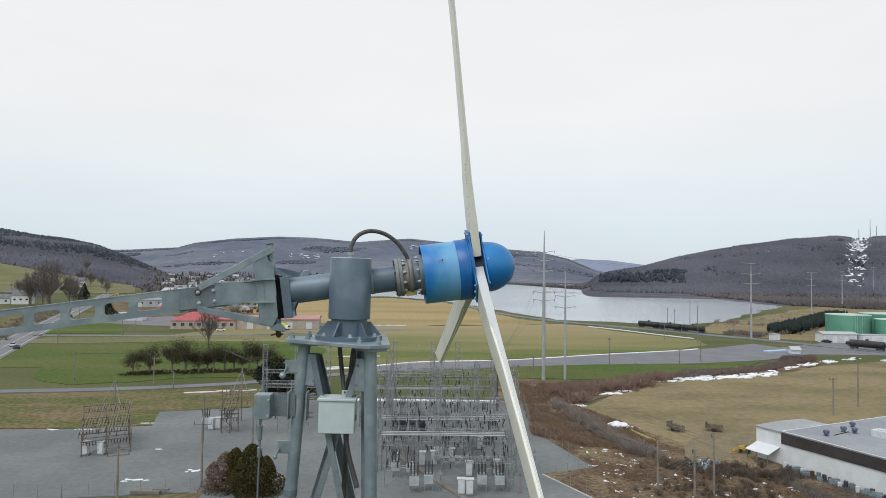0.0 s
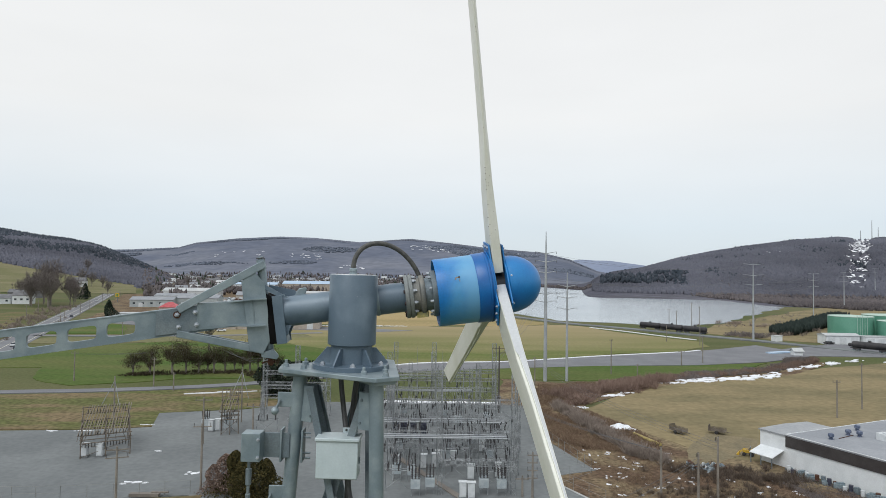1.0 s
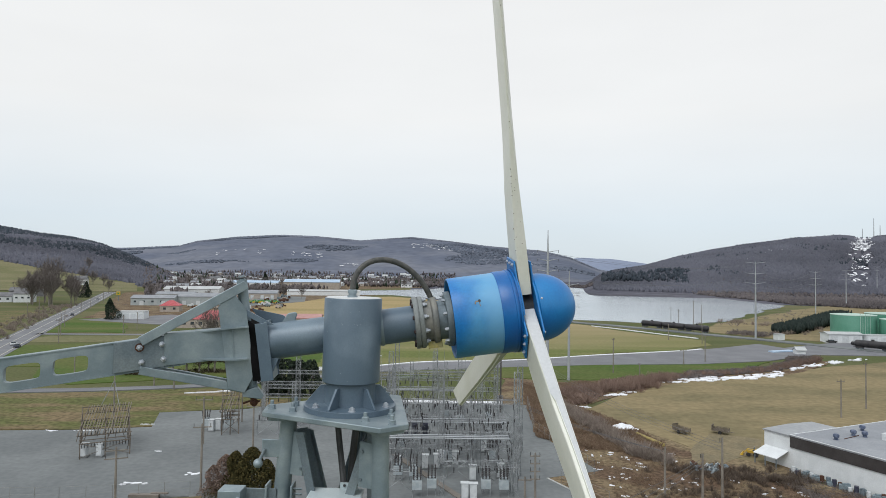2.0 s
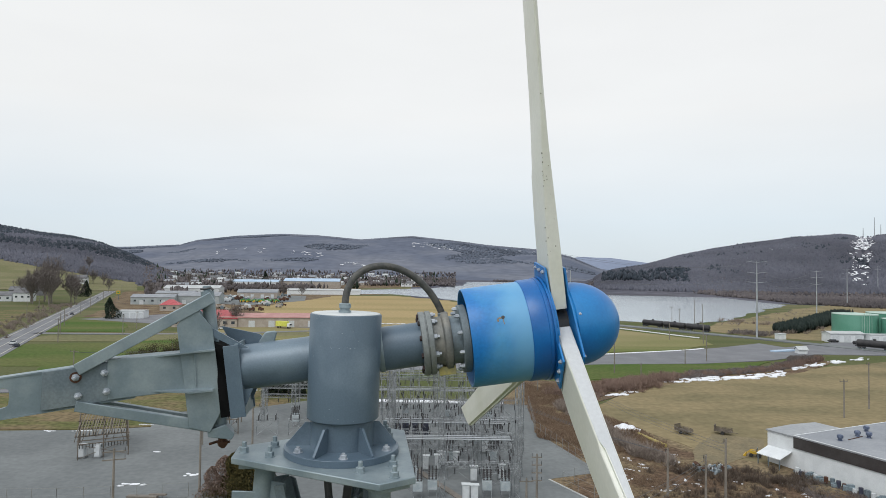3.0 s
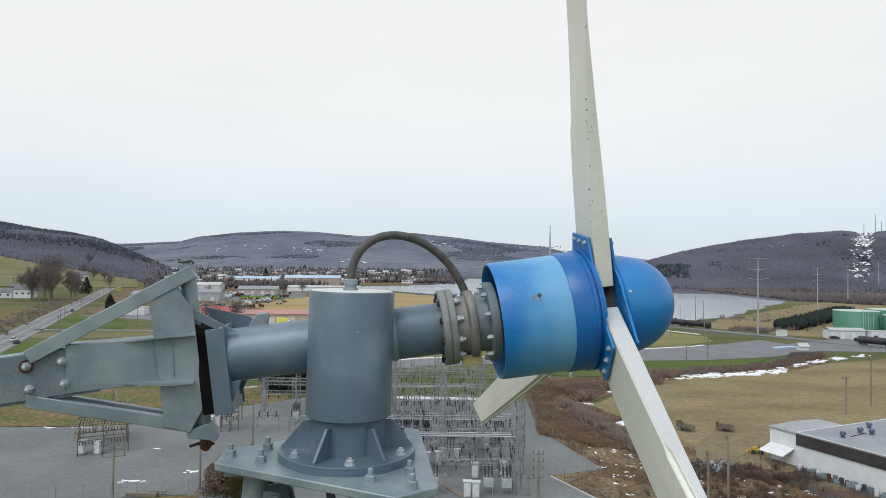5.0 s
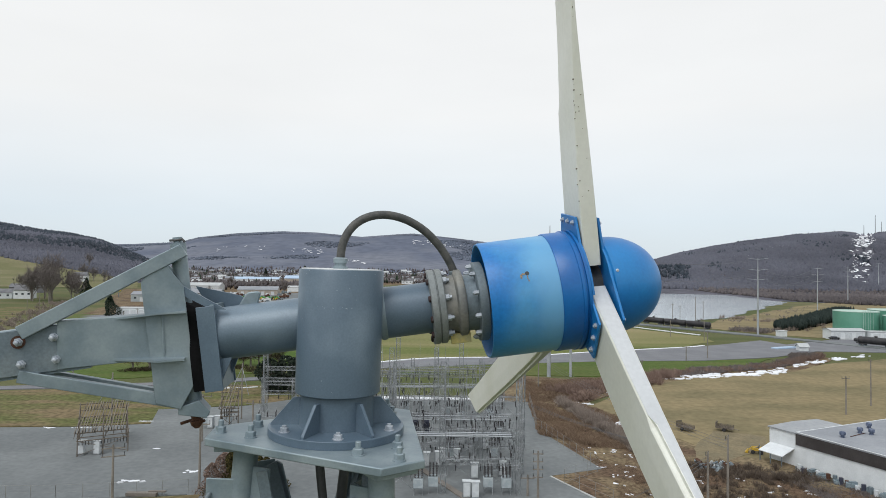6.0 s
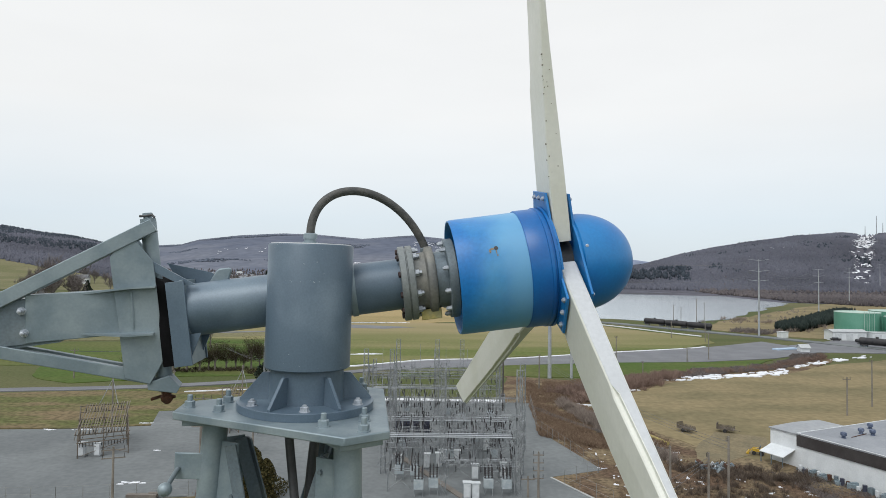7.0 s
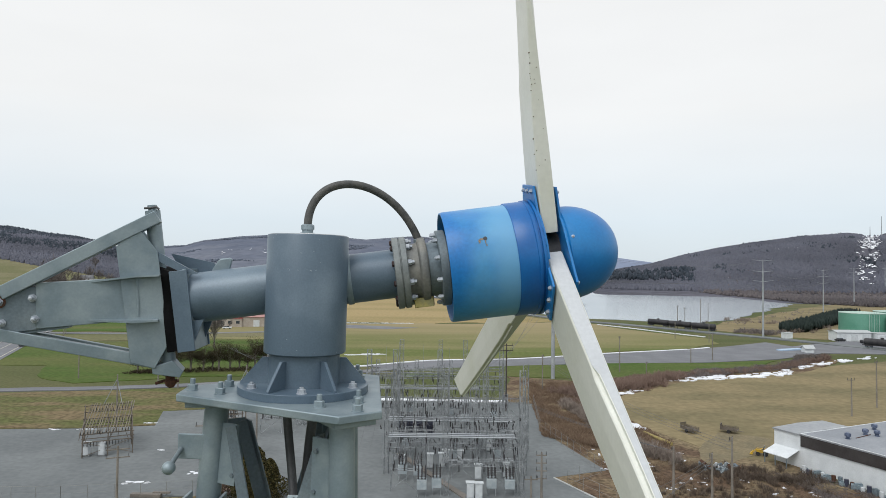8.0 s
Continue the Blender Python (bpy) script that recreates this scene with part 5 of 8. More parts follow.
for u0, u1, d0, d1, n in ((-0.36, -0.28, 2450, 2600, 14), (-0.26, -0.19, 3150, 3280, 18), (-0.05, 0.03, 2650, 2850, 60), (-0.24, -0.19, 2350, 2500, 24), (0.08, 0.15, 2850, 2950, 12), (-0.17, -0.12, 2150, 2250, 16), (-0.42, -0.20, 3180, 3290, 22), (-0.02, 0.05, 3150, 3260, 14)):
    spots += [(rng.uniform(u0, u1), rng.uniform(d0, d1), rng.uniform(2, 9), rng.uniform(2, 7)) for k in range(n)]
for u0, u1, d0, d1, n in ((0.35, 0.45, 900, 985, 110), (0.53, 0.60, 1150, 1250, 60), (0.46, 0.52, 1080, 1180, 50), (-0.55, -0.5, 1130, 1180, 6), (0.42, 0.66, 840, 900, 40)):
    spots += [(rng.uniform(u0, u1), rng.uniform(d0, d1), rng.uniform(0.4, 1.6), rng.uniform(0.8, 3.0)) for k in range(n)]
snow_on_slope("patches of old snow in hillside clearings", spots)


# ---- trees ----
def limb(sh, a, b, r0, r1, n=5):
    sh.lathe(a, b, [(0, r0), ((Vector(b) - Vector(a)).length, r1)], n, False)


def bare_tree(height, spread, seed, dense=260):
    """A leafless tree: slender trunk, steep limbs that fork twice, and a haze of fine twigs."""
    r = random.Random(seed)
    tree = empty("bare_tree", Matrix.Identity(4), "leafless grey tree with a wide twiggy crown", "tree", "bare trees")
    trunk, crown = Shape(), Shape()
    limb(trunk, (0, 0, -0.3), (0, 0, height * 0.30), height * 0.017, height * 0.013, 7)
    limb(trunk, (0, 0, height * 0.30), (spread * 0.04, 0, height * 0.92), height * 0.013, height * 0.002, 6)
    tips = []
    for k in range(24):
        a = 2.4 * k + r.uniform(-0.3, 0.3)
        s = Vector((0, 0, height * r.uniform(0.10, 0.50)))
        out = spread * 0.5 * r.uniform(0.2, 1.0)
        e = Vector((math.cos(a) * out, math.sin(a) * out, height * (r.uniform(0.72, 1.0) - 0.25 * (2 * out / spread) ** 2)))
        q = s.lerp(e, 0.5) + Vector((math.cos(a), math.sin(a), -0.2)) * spread * 0.05
        limb(trunk, s, q, height * 0.006, height * 0.0035)
        limb(trunk, q, e, height * 0.0035, height * 0.001, 4)
        for j in range(8):
            g = (s.lerp(q, r.uniform(0.5, 1.0)) if j < 3 else q.lerp(e, r.uniform(0.0, 1.0)))
            t = g + Vector((r.uniform(-1, 1) * spread * 0.13, r.uniform(-1, 1) * spread * 0.13, height * r.uniform(0.03, 0.17)))
            limb(trunk, g, t, height * 0.002, height * 0.0007, 3)
            tips.append((g, t))
    for k in range(dense):
        q, t = r.choice(tips)
        c = q.lerp(t, r.uniform(0.1, 1.1))
        d = Vector((r.uniform(-0.8, 0.8), r.uniform(-0.8, 0.8), r.uniform(0.1, 1.2))) * height * 0.07
        w = Vector((-d.y, d.x, 0)).normalized() * height * 0.0015
        crown.add([c - w, c + w, c + d], [(0, 1, 2)])
    part("trunk", trunk, BARK, tree)
    part("crown", crown, BARE, tree)
    return tree


def leafy_tree(name, label, group, height, width, material, seed, pointed=False, count=700, low=0.12, clump=1.0):
    """A tree with a trunk and a ragged crown of many small leaf clumps."""
    r = random.Random(seed)
    tree = empty(name, Matrix.Identity(4), label, "tree", group)
    trunk, crown = Shape(), Shape()
    limb(trunk, (0, 0, -0.3), (0, 0, height * 0.9), height * 0.022, height * 0.005, 6)
    for k in range(7):
        a = 2.4 * k
        z = height * (low + 0.09 * k)
        limb(trunk, (0, 0, z), (math.cos(a) * width * 0.35, math.sin(a) * width * 0.35, z + height * 0.12), height * 0.008, height * 0.003, 4)
    lobes = [(r.uniform(0, 6.28), r.uniform(0.2, 1)) for _ in range(9)]
    for k in range(count):
        z = r.uniform(low, 1)
        prof = (1 - z) ** (0.8 if pointed is True else pointed) * 1.05 + 0.03 if pointed else math.sqrt(max(0.0, 1 - ((z - 0.5) / 0.52) ** 2))
        a = r.uniform(0, 6.28)
        bump = 1 + 0.5 * sum(math.cos(a - la) * math.sin(z * 9 * lb + la) for la, lb in lobes) / 3
        rad = width / 2 * prof * bump * math.sqrt(r.uniform(0.25, 1))
        c = Vector((math.cos(a) * rad, math.sin(a) * rad, z * height))
        s = width * r.uniform(0.03, 0.065) * clump
        e1 = Vector((r.uniform(-1, 1), r.uniform(-1, 1), r.uniform(-1, 1))).normalized() * s
        e2 = e1.cross(Vector((r.uniform(-1, 1), r.uniform(-1, 1), r.uniform(-1, 1)))).normalized() * s * 0.8
        crown.add([c - e1, c + e2, c + e1 * 0.9 + Vector((0, 0, s * 0.3)), c - e2], [(0, 1, 2), (0, 2, 3)])
    part("trunk", trunk, BARK, tree)
    part("crown", crown, material, tree)
    return tree


def plant(tree, places, first=True):
    """Stand a tree and copies of it at (x, y, scale) places."""
    for k, (x, y, s) in enumerate(places):
        m = Matrix.LocRotScale((x, y, float(terrain(np.array([x]), np.array([y]))[0])), Euler((0, 0, 1.7 * k)), (s, s, s * (0.9 + 0.07 * (k % 4))))
        if k == 0:
            tree.matrix_basis = m
        else:
            c = copy_thing(tree, Matrix.Identity(4))
            c.matrix_basis = m


plant(leafy_tree("cedar_tree", "bronze-green cedar at the yard edge", "cedars", 8.0, 6.4, CEDAR, 3, 0.55, 7000, 0.02, 0.5), [(-26.0, 86.4, 1.0), (-28.6, 87.4, 0.82), (-24.0, 86.6, 0.66), (-27.2, 85.4, 0.6)])
plant(leafy_tree("cedar_tree", "reddish bare bush beside the cedar", "", 6.0, 4.8, REDBUSH, 5, 0.55, 3600, 0.02, 0.5), [(-30.3, 88.0, 1.05), (-31.9, 87.4, 0.75)])
def hedge_tree(seed, height, width, leaves, label):
    """An old hedgerow tree: short forked trunk, spreading limbs, and clumps of dry leaves with gaps between them."""
    r = random.Random(seed)
    tree = empty("hedgerow_tree", Matrix.Identity(4), label, "tree", "trees in the hedgerow")
    trunk, crown = Shape(), Shape()
    limb(trunk, (0, 0, -0.3), (0.1, 0, height * 0.42), height * 0.035, height * 0.022, 7)
    for k in range(13):
        a = 2.4 * k + r.uniform(-0.5, 0.5)
        out = width * 0.5 * r.uniform(0.25, 1.0)
        s0 = Vector((0.05, 0, height * r.uniform(0.16, 0.42)))
        e = Vector((math.cos(a) * out, math.sin(a) * out, height * (r.uniform(0.55, 0.98) - 0.30 * (2 * out / width) ** 2)))
        limb(trunk, s0, e, height * 0.013, height * 0.004)
        size = width * r.uniform(0.10, 0.19)
        for j in range(leaves // 13):
            d = Vector((r.gauss(0, 1), r.gauss(0, 1), r.gauss(0, 0.75))) * size * 0.75
            c = s0.lerp(e, r.uniform(0.55, 1.1)) + d
            if c.z < height * 0.14:
                continue
            g = width * r.uniform(0.010, 0.022)
            e1 = Vector((r.uniform(-1, 1), r.uniform(-1, 1), r.uniform(-1, 1))).normalized() * g
            e2 = e1.cross(Vector((r.uniform(-1, 1), r.uniform(-1, 1), r.uniform(-1, 1)))).normalized() * g * 0.8
            crown.add([c - e1, c + e2, c + e1, c - e2], [(0, 1, 2), (0, 2, 3)])
    part("trunk", trunk, BARK, tree)
    part("crown", crown, DARKTREE, tree)
    return tree


plant(hedge_tree(11, 10.0, 6.6, 4200, "dark brown-leaved tree in the hedgerow"), [(-92.0, 187, 0.92), (-81.2, 189.5, 1.15), (-69.6, 193, 0.95), (-59.6, 197, 0.98), (-54.0, 198.6, 0.95)])
plant(hedge_tree(12, 9.4, 7.0, 4600, "wide dark tree in the hedgerow"), [(-87.6, 188.5, 1.08), (-77.4, 190.5, 1.15), (-66.8, 195, 0.9), (-57.6, 199, 0.8)])
plant(hedge_tree(13, 8.4, 6.2, 3800, "low dark tree in the hedgerow"), [(-74.0, 191.8, 1.1), (-64.2, 196, 0.95), (-61.8, 196.6, 0.8), (-71.8, 193.6, 0.8), (-51.6, 199.4, 0.8)])
plant(leafy_tree("spruce_tree", "dark pointed spruce on the lawn", "spruces", 13.5, 9.5, CONIFER, 17, True, 2600, 0.03, 0.8), [(-199.5, 378, 1.05), (-481, 812, 0.9), (-474, 806, 0.7), (-330, 1180, 1.5), (-150, 1250, 1.2), (-350, 620, 1.25)])
plant(leafy_tree("dense_conifer", "dark dense evergreen by the substation", "dense evergreens", 9.5, 6.5, CONIFER, 19, False, 1900, 0.02), [(-43, 158, 1.0), (-39.5, 159, 1.0), (-36, 159.5, 0.9), (-32.5, 160, 0.85)])
plant(bare_tree(15, 11.5, 23, 7000), [(-91, 247, 1.25), (-310, 497, 2.0), (-322, 520, 2.5), (-338, 536, 2.2), (-316, 508, 1.9), (-328, 505, 1.7), (-334, 512, 1.8), (-306, 520, 1.6), (-345, 530, 1.7), (-300, 515, 1.3), (-352, 560, 1.5), (-330, 570, 1.4), (-400, 600, 1.5), (-420, 650, 1.4), (-440, 690, 1.5), (-376, 640, 1.3), (-470, 850, 1.5), (-450, 840, 1.2), (-500, 880, 1.4), (-300, 650, 0.9), (-222, 600, 0.8), (-110, 338, 0.9), (-380, 720, 1.2),
      (-560, 1000, 1.4), (-280, 1000, 1.2), (-240, 1120, 1.2), (-160, 640, 1.0), (-145, 655, 0.9), (-300, 900, 1.1), (-62, 1050, 1.1), (-400, 1000, 1.3)])

# brush along the ditch and beside the fence
def brush_patch(name, outline, n, h0, h1, material, label):
    """Dead brush as upright twig blades inside a plan outline, uneven in height."""
    xs, ys = [q[0] for q in outline], [q[1] for q in outline]
    pts = []
    while len(pts) < n:
        x, y = rng.uniform(min(xs), max(xs)), rng.uniform(min(ys), max(ys))
        inside = False
        for i in range(len(outline)):
            (x1, y1), (x2, y2) = outline[i], outline[i - 1]
            if (y1 > y) != (y2 > y) and x < (x2 - x1) * (y - y1) / (y2 - y1) + x1:
                inside = not inside
        if inside and noise.noise(Vector((x / 5, y / 5, 2))) > rng.uniform(-0.5, 0.3):
            pts.append((x, y))
    v, f = [], []
    for i, (x, y) in enumerate(pts):
        lump = 0.55 + 0.9 * max(0, noise.noise(Vector((x / 7, y / 7, 5))) + 0.35)
        h = rng.uniform(h0, h1) * lump
        for j in range(7):
            a = rng.uniform(0, 6.28)
            dx, dy = math.cos(a), math.sin(a)
            w = 0.016 * h
            tx, ty = rng.uniform(-0.75, 0.75, 2) * h
            k = len(v)
            v += [(x - dx * w, y - dy * w, 0.1), (x + dx * w, y + dy * w, 0.1), (x + tx + dx * w * 1.5, y + ty + dy * w, h * rng.uniform(0.5, 1)), (x + tx - dx * w, y + ty, h * rng.uniform(0.7, 1))]
            f += [(k, k + 1, k + 2), (k, k + 2, k + 3)]
    return mesh_np(name, v, f, material, label, "brush")


brush_patch("brush", [(20, 120), (22, 150), (24, 176), (42, 182), (66, 190), (66, 187), (43, 168), (33, 150), (40, 132), (44, 118), (40, 110), (30, 112)], 19000, 0.3, 1.05, BRUSH, "tangled brown brush along the ditch")
brush_patch("brush", [(36, 150), (46, 168), (66, 190), (61, 193), (41, 173), (30, 152)], 1100, 0.9, 2.0, REDBUSH, "reddish bare shrubs along the ditch")
brush_patch("brush", [(26, 84), (28, 98), (22, 118), (40, 112), (52, 103), (66, 84), (62, 74), (30, 74)], 11000, 0.15, 0.55, BRUSH, "thin brown weeds beside the yard fence")


def shrub_line(name, line, count, reach, h0, h1, material, label):
    """Leafless shrubs in a ragged line: each a fan of fine stems that fork towards the top."""
    v, f = [], []
    lengths = [math.dist(a, b) for a, b in zip(line, line[1:])]
    for k in range(count):
        at = rng.uniform(0, sum(lengths))
        i = 0
        while at > lengths[i]:
            at -= lengths[i]
            i += 1
        t = at / lengths[i]
        x0 = line[i][0] + (line[i + 1][0] - line[i][0]) * t + rng.normal(0, reach)
        y0 = line[i][1] + (line[i + 1][1] - line[i][1]) * t + rng.normal(0, reach)
        h = rng.uniform(h0, h1)
        for j in range(70):
            a, lean = rng.uniform(0, 6.28), rng.uniform(0.05, 0.95)
            q = np.array([x0 + math.cos(a) * 0.25 * h * lean, y0 + math.sin(a) * 0.25 * h * lean, 0.1])
            tip = q + np.array([math.cos(a) * lean, math.sin(a) * lean, 1.25 - 0.55 * lean]) * h * rng.uniform(0.5, 0.85)
            w = np.array([-math.sin(a + j), math.cos(a + j), 0]) * 0.016 * h
            n = len(v)
            mid = q + (tip - q) * 0.55
            fork = mid + (tip - q) * 0.4 + rng.normal(0, 0.10 * h, 3)
            v += [q - w, q + w, tip, mid - w, mid + w, fork]
            f += [(n, n + 1, n + 2), (n + 3, n + 4, n + 5)]
    return mesh_np(name, np.array(v), f, material, label, "shrubs")


shrub_line("shrubs", [(29, 149), (32.4, 133), (34.8, 117), (37.6, 109), (40.5, 105)], 260, 0.9, 1.2, 2.6, GREYBUSH, "grey-brown leafless shrubs along the ditch")
shrub_line("shrubs", [(31, 160), (37, 166), (45, 169), (54, 174), (64, 185), (71, 191)], 330, 1.7, 1.3, 3.0, REDBUSH, "reddish leafless shrubs along the meadow edge")
shrub_line("shrubs", [(72, 193), (90, 199), (112, 209), (130, 224), (146, 238)], 260, 1.3, 0.9, 2.2, REDBUSH, "low reddish shrubs along the ditch")
shrub_line("shrubs", [(40, 100), (46, 98), (52, 97), (57, 95)], 150, 2.2, 0.7, 1.7, DEADBRUSH, "dead grey brush beside the works building")
shrub_line("shrubs", [(34, 90), (42, 88), (50, 88)], 130, 3.0, 0.5, 1.3, DEADBRUSH, "dead grey brush at the foot of the poles")
shrub_line("shrubs", [(-186, 240), (-205, 285), (-230, 340), (-268, 430), (-300, 500)], 220, 5.0, 1.2, 3.2, GREYBUSH, "brown scrub along the highway bank")
shrub_line("shrubs", [(178, 330), (205, 352), (222, 372), (196, 398), (184, 420)], 60, 4.0, 1.5, 3.5, GREYBUSH, "bare bushes on the lake shore meadow")
brush_patch("brush", [(66, 192), (118, 218), (140, 244), (150, 244), (116, 209), (70, 187)], 5200, 0.5, 1.5, BARE, "bare shrubs along the snowy ditch")
brush_patch("brush", [(62, 96), (66, 82), (76, 62), (66, 60), (56, 84), (54, 100)], 4200, 0.3, 0.8, BARE, "grey weeds along the building")
brush_patch("brush", [(-96, 188), (-60, 200), (-40, 176), (-44, 172), (-62, 192), (-96, 184)], 700, 0.5, 1.5, DARKTREE, "low dark hedge growth")
brush_patch("brush", [(150, 388), (170, 400), (230, 460), (300, 545), (330, 560), (250, 440), (190, 380)], 160, 0.6, 1.8, BARE, "bare shrubs on the lake shore")
brush_patch("brush", [(150, 330), (165, 345), (178, 330), (165, 318)], 300, 0.8, 2.4, BARE, "bare shrubs in the shore meadow")
sheet("meadow", uneven([(146, 345), (165, 320), (186, 300), (420, 400), (460, 620), (400, 640), (320, 565), (300, 540), (226, 455), (176, 400)], 3, 14), 0.17, STRAW, "dry meadow on the lake shore", "meadow")
u = rng.uniform(0, 1, 3200)
p = np.stack([187 + 94 * u + rng.uniform(-5, 5, 3200), 340 + 98 * u + rng.uniform(-5, 5, 3200), np.zeros(3200)], 1)
scatter_spires("evergreen_hedge", p, rng.uniform(5, 8.5, 3200) * (0.75 + 0.35 * u), rng.uniform(1.4, 3.2, 3200), STAND, "dark evergreen hedge beside the tanks", 0.1)

# old snow on the flats
def snow(x, y, w, d, seed, turn=0.0):
    r = random.Random(seed)
    n = 22
    sh = Shape()
    for piece in range(3 + int(w * 2.6)):
        cx, cy = r.uniform(-1.0, 1.0) * w * (piece > 0), r.uniform(-1.0, 1.0) * d * (piece > 0)
        size = r.uniform(0.10, 0.42) if piece else 0.6
        pts = []
        for k in range(n):
            a = 2 * math.pi * k / n
            g = 0.75 + 0.45 * noise.noise(Vector((math.cos(a) * 1.6 + seed, math.sin(a) * 1.6, piece)))+ r.uniform(-0.12, 0.12)
            q = Matrix.Rotation(turn, 2) @ Vector((cx + math.cos(a) * w * size * g, cy + math.sin(a) * d * size * g))
            pts.append((x + q.x, y + q.y))
        sh.prism(pts, 0.05, 0.28 + 0.01 * piece)
    solo("snow_patch", sh, SNOW, "patch of old snow left on the ground", "snow", "snow patches", "structure")


for k, (x, y, w, d, turn) in enumerate(((35, 149, 2.2, 1.0, 0), (47, 164.5, 3.6, 2.0, 0.5), (52, 168, 2.0, 1.2, 0.6), (70, 185, 3.5, 2.4, 0.5), (77, 188, 5, 3, 0.4), (84, 191, 6, 3.4, 0.4), (92, 193, 6, 3.4, 0.3), (100, 196, 6, 3, 0.3),
        (108, 200, 4.5, 3, 0.6), (113, 207, 3, 3, 0.7), (122, 214, 5, 2.2, 0.7), (133, 222, 6, 2.5, 0.7), (146, 230, 6, 2.0, 0.7), (160, 238, 5, 1.6, 0.6), (175, 236, 6, 1.3, 0.3), (-38, 96, 1.3, 0.9, 0), (-45, 91.5, 2.0, 0.9, 0.2), (-49, 108, 0.9, 0.6, 0),
        (-70, 121.5, 2.2, 0.5, 0.1), (-76, 121, 1.5, 0.5, 0), (-60, 127, 1.5, 0.5, 0), (-118, 158, 4, 1.2, 0), (-60, 161, 6, 0.5, 0.3), (-50, 163.5, 4, 0.4, 0.3), (-35, 205, 5, 0.7, 0.3), (-30, 232, 8, 1, 0.2), (-52, 215, 3, 1, 0))):
    snow(x, y, w * 0.95, d * 0.95, 40 + k, turn)
for k in range(120):       # flecks of snow among the weeds
    x, y = rng.uniform(26, 60), rng.uniform(78, 112)
    if x < 58 - (y - 78) * 0.1 and x > 24 + (y - 84) * 0.05 and (x < 43 or y < 96):
        snow(x, y, rng.uniform(0.2, 0.85), rng.uniform(0.15, 0.4), 300 + k, rng.uniform(0, 3))
mound, nr, na = Shape(), 9, 22
mv = [(38.8, 127.0, 1.5)]
for i in range(1, nr + 1):
    for j in range(na):
        a, t = 2 * math.pi * j / na, i / nr
        lump = noise.noise(Vector((math.cos(a) * t * 2.6, math.sin(a) * t * 2.6, 8.0)))
        mv.append((38.8 + math.cos(a) * 3.6 * t * (1 + 0.2 * lump), 127.0 + math.sin(a) * 2.3 * t * (1 + 0.2 * lump), max(0.1, (1 - t ** 1.5) * (1.4 + 0.9 * lump) + 0.12)))
mound.add(mv, [(0, 1 + j, 1 + (j + 1) % na) for j in range(na)] + [(1 + (i - 1) * na + j, 1 + i * na + j, 1 + i * na + (j + 1) % na, 1 + (i - 1) * na + (j + 1) % na) for i in range(1, nr) for j in range(na)])
solo("snow_mound", mound, SNOW, "ploughed mound of dirty snow", "snow")
ribbon("snow_line", [(-44, 198), (-25, 206.4), (-4.4, 219.4), (26.6, 225.9), (62.7, 243), (100.8, 259), (112, 266)], 1.3, 0.34, SNOW, "ploughed line of snow along the lot", "snow")
ribbon("snow_line", [(90, 372), (102, 354), (118, 325), (128, 309)], 1.0, 0.34, SNOW, "snow line along the railway", "snow")
ribbon("yard_kerb", [(17.9, 96.0), (20.4, 91.2), (23.9, 84.4)], 0.32, 0.30, PALEKERB, "pale concrete kerb at the yard corner", "kerb")
for k in range(9):         # snow left between the far fields
    snow(-74 + 6.5 * k, 363.5 + 0.3 * k, 3.2, 1.1, 520 + k, 0.05)
ribbon("snow_line", [(-20, 153), (0, 152.5), (16, 152)], 2.4, 0.34, SNOW, "snow bank behind the substation", "snow")
for off in (-5.4, 5.4, 0.0):
    ribbon("road_line", [(-115 + off, 115), (-166 + off, 231), (-254 + off, 431), (-386 + off, 731), (-562 + off, 1131)], 0.18, 0.30, PAINT_LINE, "painted line along the highway", "road line")
sheet("field", uneven([(-12, 186), (14, 190), (46, 187), (62, 190), (72, 198), (100, 205), (122, 230), (94, 222), (56, 217.4), (25, 210), (-14, 198)], 0.8, 5), 0.19, GREENFIELD, "green grass strip along the paved lot", "lawn")
sheet("brushland", [(20.2, 93.4), (26.7, 98.5), (40, 101), (44, 70), (25, 70), (24.8, 84)], 0.206, BRUSHLAND, "brown weedy ground beside the yard fence", "brush")

# ---- poles and wires ----
def place(name, mesh, parent, m):
    ob = new(name, mesh)
    ob.parent, ob.matrix_basis = parent, m
    return ob


def insulator_mesh(length=1.1, r=0.15):
    prof = []
    n = 6
    for k in range(n):
        z = length * k / n
        prof += [(z, r * 0.45), (z + length / n * 0.3, r), (z + length / n * 0.55, r * 0.5)]
    return Shape().lathe((0, 0, 0), (0, 0, 1), prof + [(length, r * 0.4)], 7).mesh("insulator", PORCELAIN)


INSULATOR = insulator_mesh()
BUSHING = insulator_mesh(1.7, 0.16)


def wood_pole(x, y, h, arm=2.4, arms=1, turn=0.0, label="weathered wooden utility pole with a crossarm"):
    pole = empty("utility_pole", pose(x, y, 0, 0, 0, turn), label, "utility pole", "utility poles")
    part("shaft", Shape().tube((0, 0, -0.5), (0, 0, h), 0.19, 0.13, 8), POLE, pole)
    for k in range(arms):
        z = h - 0.5 - 1.1 * k
        a = part("crossarm", Shape().box((0, 0.14, z), (arm, 0.12, 0.14)), POLE, pole)
        for s in (-0.45, 0.0, 0.45):
            place("insulator", INSULATOR, a, pose(s * arm, 0.14, z + 0.07) @ Matrix.Scale(0.45, 4))
    return pole


